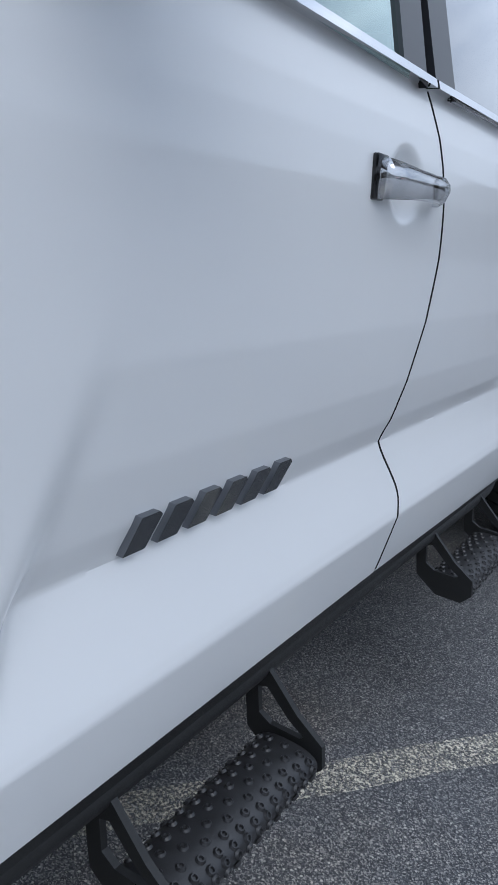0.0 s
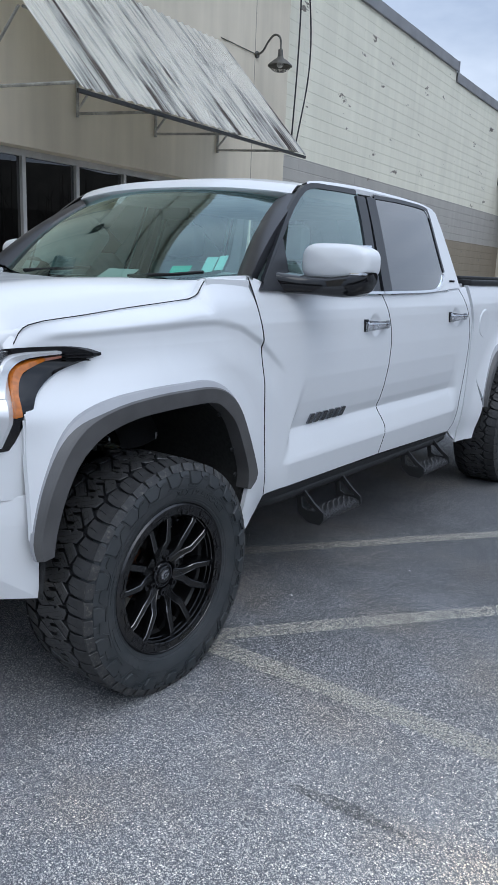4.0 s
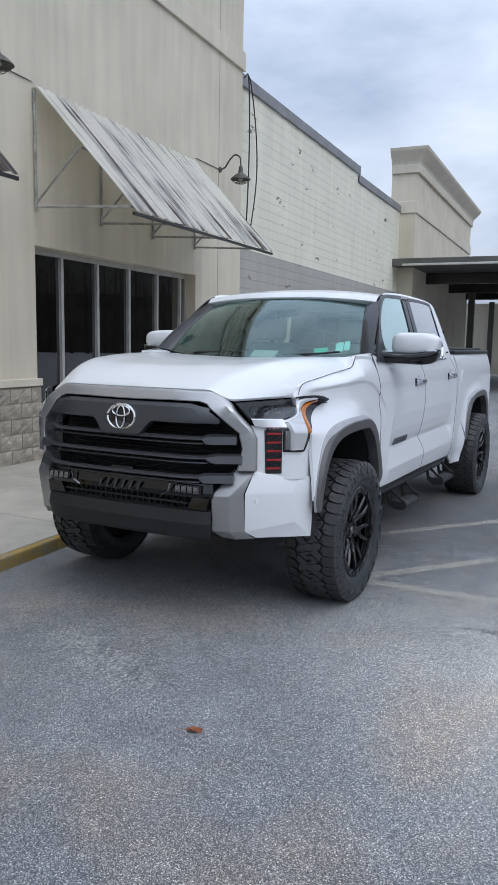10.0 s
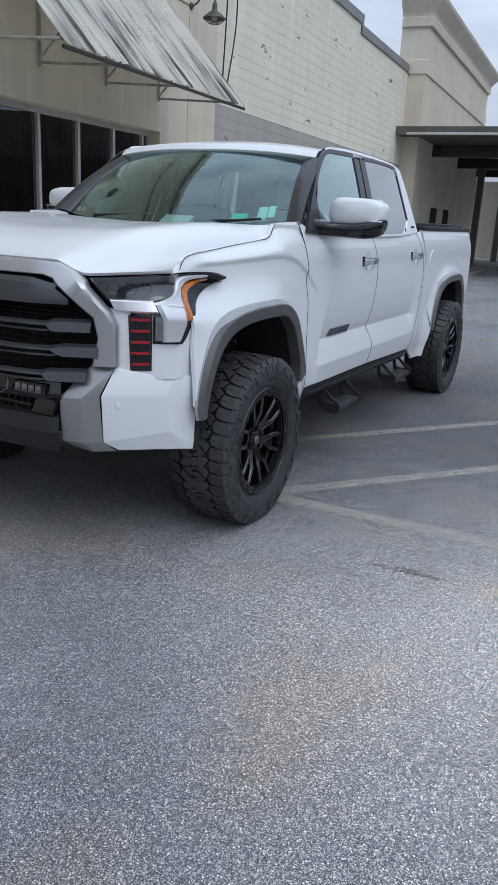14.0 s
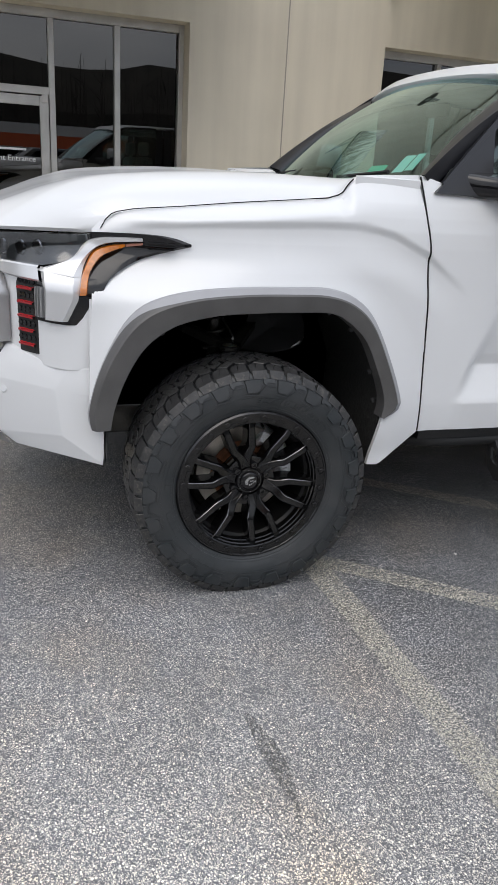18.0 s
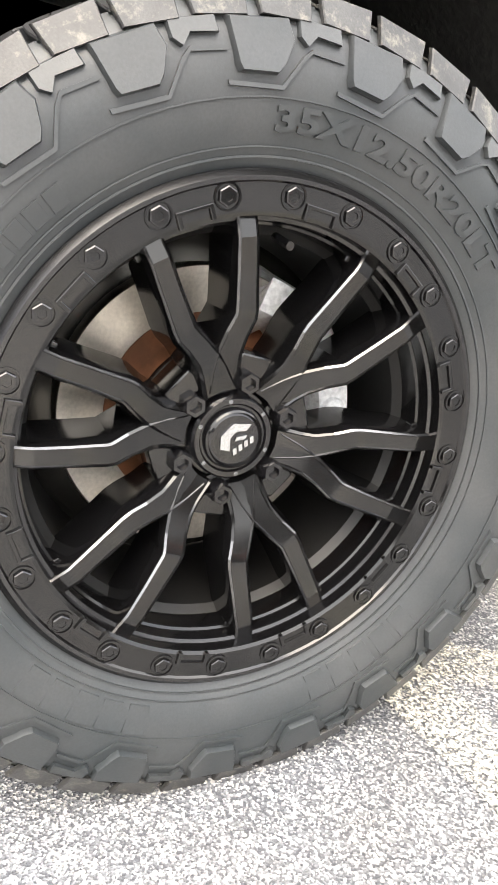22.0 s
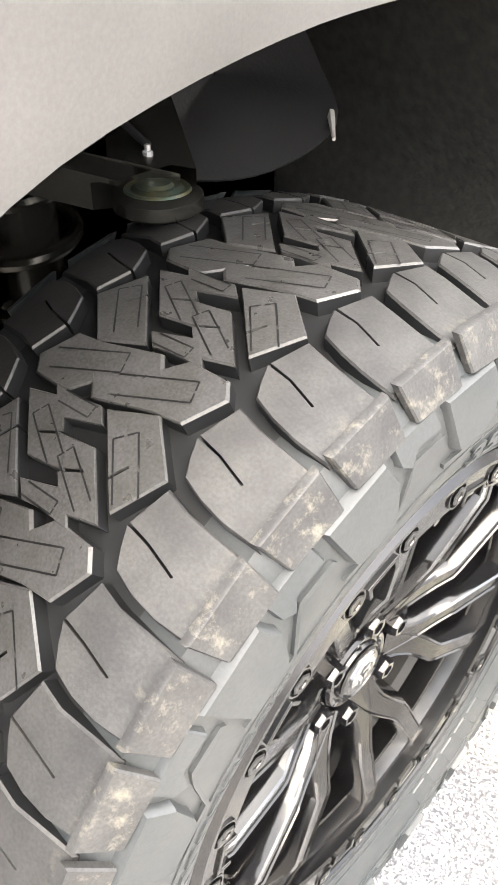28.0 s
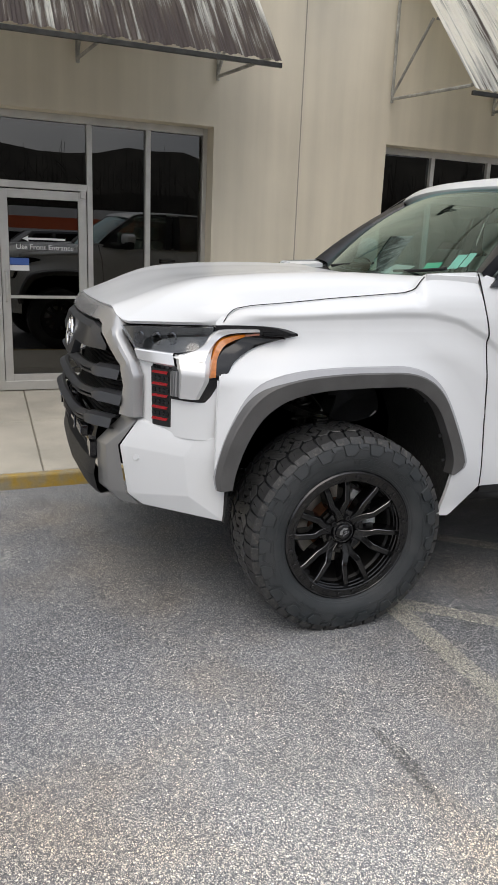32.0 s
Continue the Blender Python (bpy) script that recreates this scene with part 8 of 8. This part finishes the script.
# ---- cabin ----
dash = put("dashboard", boxm((-0.82, 0.68, 1.22), (0.82, 0.98, 1.46), 0.05), M_DASH)
bm = bmesh.new()
rows = [[(x, y, z) for x in np.linspace(-0.82, 0.82, 9)] for y, z in ((0.56, 1.50), (0.72, 1.50), (0.92, 1.475), (0.99, 1.42))]
grid(bm, rows)
put("dash_top", bm, M_DASH, dash)
bm = bmesh.new()
SWM = Matrix.Translation((0.40, 1.12, 1.40)) @ Matrix.Rotation(radians(68), 4, "X")
tube(bm, [SWM @ Vector((0.19 * math.cos(a), 0.19 * math.sin(a), 0)) for a in np.linspace(0, 2 * math.pi, 37)], 0.016, 8, cap=False)
swl = put("steering_wheel", bm, M_SEAT)
for a in (0, math.pi, -math.pi / 2):
    bm = bmesh.new()
    tube(bm, [SWM @ Vector((0, 0, 0)), SWM @ Vector((0.18 * math.cos(a), 0.18 * math.sin(a), 0))], 0.018, 6)
    put("wheel_spoke", bm, M_DASH, swl)
for x in (-0.40, 0.40):
    for y0, tall in ((1.55, 1.0), (2.50, 0.96)):
        seat = put("seat_back", boxm((x - 0.27, y0, 0.95), (x + 0.27, y0 + 0.16, 1.68 * tall), 0.06, Matrix.Translation((0, y0, 1.0)) @ Matrix.Rotation(radians(-12), 4, "X") @ Matrix.Translation((0, -y0, -1.0))), M_SEAT)
        put("headrest", boxm((x - 0.14, y0 + 0.13, 1.67 * tall), (x + 0.14, y0 + 0.25, 1.87 * tall), 0.04), M_SEAT, seat)
        put("seat_cushion", boxm((x - 0.27, y0 - 0.45, 0.95), (x + 0.27, y0 + 0.05, 1.12), 0.05), M_SEAT, seat)
bm = bmesh.new()
box(bm, (-0.10, 1.20, 1.865), (0.10, 1.225, 1.93), 0.012)
put("rear_view_mirror", bm, M_DASH)
# stickers inside the windscreen
def on_glass(x0, x1, v0, v1, material, name, label):
    bm = bmesh.new()
    rr = []
    for v in (v0, v1):
        row = []
        for x in np.linspace(x0, x1, 5):
            t = (x / 0.84)
            b_ = Vector((x, 0.50 + 0.20 * t ** 2, 1.515 + 0.055 * abs(t) ** 2))
            xt = x * 0.695 / 0.84
            q_ = Vector((xt, 1.175 + 0.085 * (xt / 0.695) ** 2, roof_z(xt, 1.2) - 0.014 - 0.012 * (xt / 0.7) ** 2))
            p = b_.lerp(q_, v) + Vector((0, -0.018 * math.sin(math.pi * v) + 0.004, 0.026 * math.sin(math.pi * v) - 0.004))
            row.append(p)
        rr.append(row)
    grid(bm, rr)
    return part(name, bm, material, wind, label)


on_glass(0.50, 0.60, 0.085, 0.14, M_GREEN, "sticker", "small green sticker")
on_glass(0.655, 0.71, 0.08, 0.205, M_PALE, "sticker", "pale paper strip on the glass")
on_glass(0.715, 0.755, 0.09, 0.215, M_PALE, "sticker", "pale paper strip on the glass")
put("paper_sheet", boxm((-0.1, 0.66, 1.53), (0.12, 0.82, 1.532), 0, Matrix.Translation((0, 0.7, 1.53)) @ Matrix.Rotation(radians(28), 4, "X") @ Matrix.Translation((0, -0.7, -1.53))), M_PAPER, dash, "white paper on the dashboard")
put("headliner", boxm((-0.68, 1.3, 1.98), (0.68, 2.85, 2.0)), M_SEAT, smooth=False)
put("rear_cab_wall", boxm((-0.85, 2.98, 0.9), (0.85, 3.02, 1.62)), M_PAINT, smooth=False)
bm = bmesh.new()
grid(bm, [[(x, 2.99 - 0.10 * v, 1.62 + 0.40 * v) for x in np.linspace(-0.80 + 0.08 * v, 0.80 - 0.08 * v, 5)] for v in (0, 1)])
put("rear_window", bm, M_TINT)


# ---- across the lot: seen in the glass and paint ----
rng = random.Random(11)
hill = tagged(new("backdrop"), "wooded hillside with bare winter trees across the lot", "backdrop", kind="structure")
bm = bmesh.new()
rows = []
for i in range(81):
    a = radians(-105 + 190 * i / 80)
    r = 85
    x, y = 4 + r * math.cos(a), r * math.sin(a)
    h = 13.5 + 2.5 * noise.noise((i * 0.21, 3, 0)) + 1.2 * noise.noise((i * 0.9, 8, 0))
    rows.append([(x, y, -0.5), (x * 1.03, y * 1.03, h * 0.55), (x * 1.10, y * 1.10, h)])
grid(bm, rows)
part("slope", bm, M_TREES, hill)
bm = bmesh.new()
for i in range(900):
    a = radians(rng.uniform(-105, 85))
    r = rng.uniform(74, 90)
    x, y = 4 + r * math.cos(a), r * math.sin(a)
    h = rng.uniform(8, 12.5)
    tube(bm, [(x, y, 0), (x + rng.uniform(-.4, .4), y + rng.uniform(-.4, .4), h)], [0.10, 0.02], 4, cap=False)
    for q in range(5):
        z = h * rng.uniform(0.4, 0.9)
        tube(bm, [(x, y, z), (x + rng.uniform(-1.8, 1.8), y + rng.uniform(-1.8, 1.8), z + rng.uniform(0.8, 2.2))], [0.035, 0.01], 3, cap=False)
tagged(part("bare_trees", bm, M_TWIG), "many bare winter trees on the hillside", "trees", kind="stuff")

M_WHITEB = mat("white_cladding", (0.55, 0.55, 0.54), rough=0.7, vary=0.1, vscale=1)
M_ORANGE = mat("orange_red_band", (0.50, 0.10, 0.03), rough=0.6, vary=0.1, vscale=2)
shop = thing("low_building", pose(34, 4, GZ), "long low white building with an orange-red band", "building")
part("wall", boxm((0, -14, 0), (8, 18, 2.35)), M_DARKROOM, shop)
part("band", boxm((-0.12, -14, 2.05), (8.1, 18, 2.75)), M_ORANGE, shop)
part("parapet", boxm((-0.1, -14, 2.75), (8.1, 18, 3.3)), M_WHITEB, shop)
part("canopy_strip", boxm((-0.9, -14, 1.85), (-0.1, 18, 2.05)), M_WHITEB, shop)

M_CARGREY = mat("dark_grey_car_paint", (0.03, 0.032, 0.035), rough=0.3, coat=0.8)
car = thing("parked_pickup", pose(11.5, 2.2, GZ), "dark grey pickup parked across the lane", "pickup truck")
bm = bmesh.new()
solid(bm, [(-2.7, 0.55), (2.7, 0.55), (2.75, 0.9), (2.7, 1.2), (0.9, 1.25), (-1.0, 1.3), (-2.6, 1.18), (-2.78, 0.95)], -0.95, 0.95, axis=0, bevel=0.05)
part("body", bm, M_CARGREY, car, smooth=True)
bm = bmesh.new()
solid(bm, [(-1.2, 1.25), (-0.45, 1.82), (1.0, 1.85), (1.15, 1.25)], -0.80, 0.80, axis=0, bevel=0.06)
part("cab", bm, M_CARGREY, car, smooth=True)
for s in (-0.805, 0.795):
    bm = bmesh.new()
    solid(bm, [(-0.85, 1.32), (-0.35, 1.74), (0.15, 1.76), (0.15, 1.32)], s, s + 0.012, axis=0)
    part("side_window", bm, M_BLACK, car)
    bm = bmesh.new()
    solid(bm, [(0.25, 1.32), (0.25, 1.76), (0.90, 1.76), (1.0, 1.32)], s, s + 0.012, axis=0)
    part("side_window", bm, M_BLACK, car)
for y in (-1.75, 1.75):
    for x in (-0.98, 0.75):
        bm = bmesh.new()
        lathe(bm, [(0.0, 0.0), (0.22, 0.0), (0.38, 0.02), (0.38, 0.22), (0.0, 0.24)], 28, "x", Matrix.Translation((x, y, 0.38)))
        part("wheel", bm, M_RUBBER, car, smooth=True)
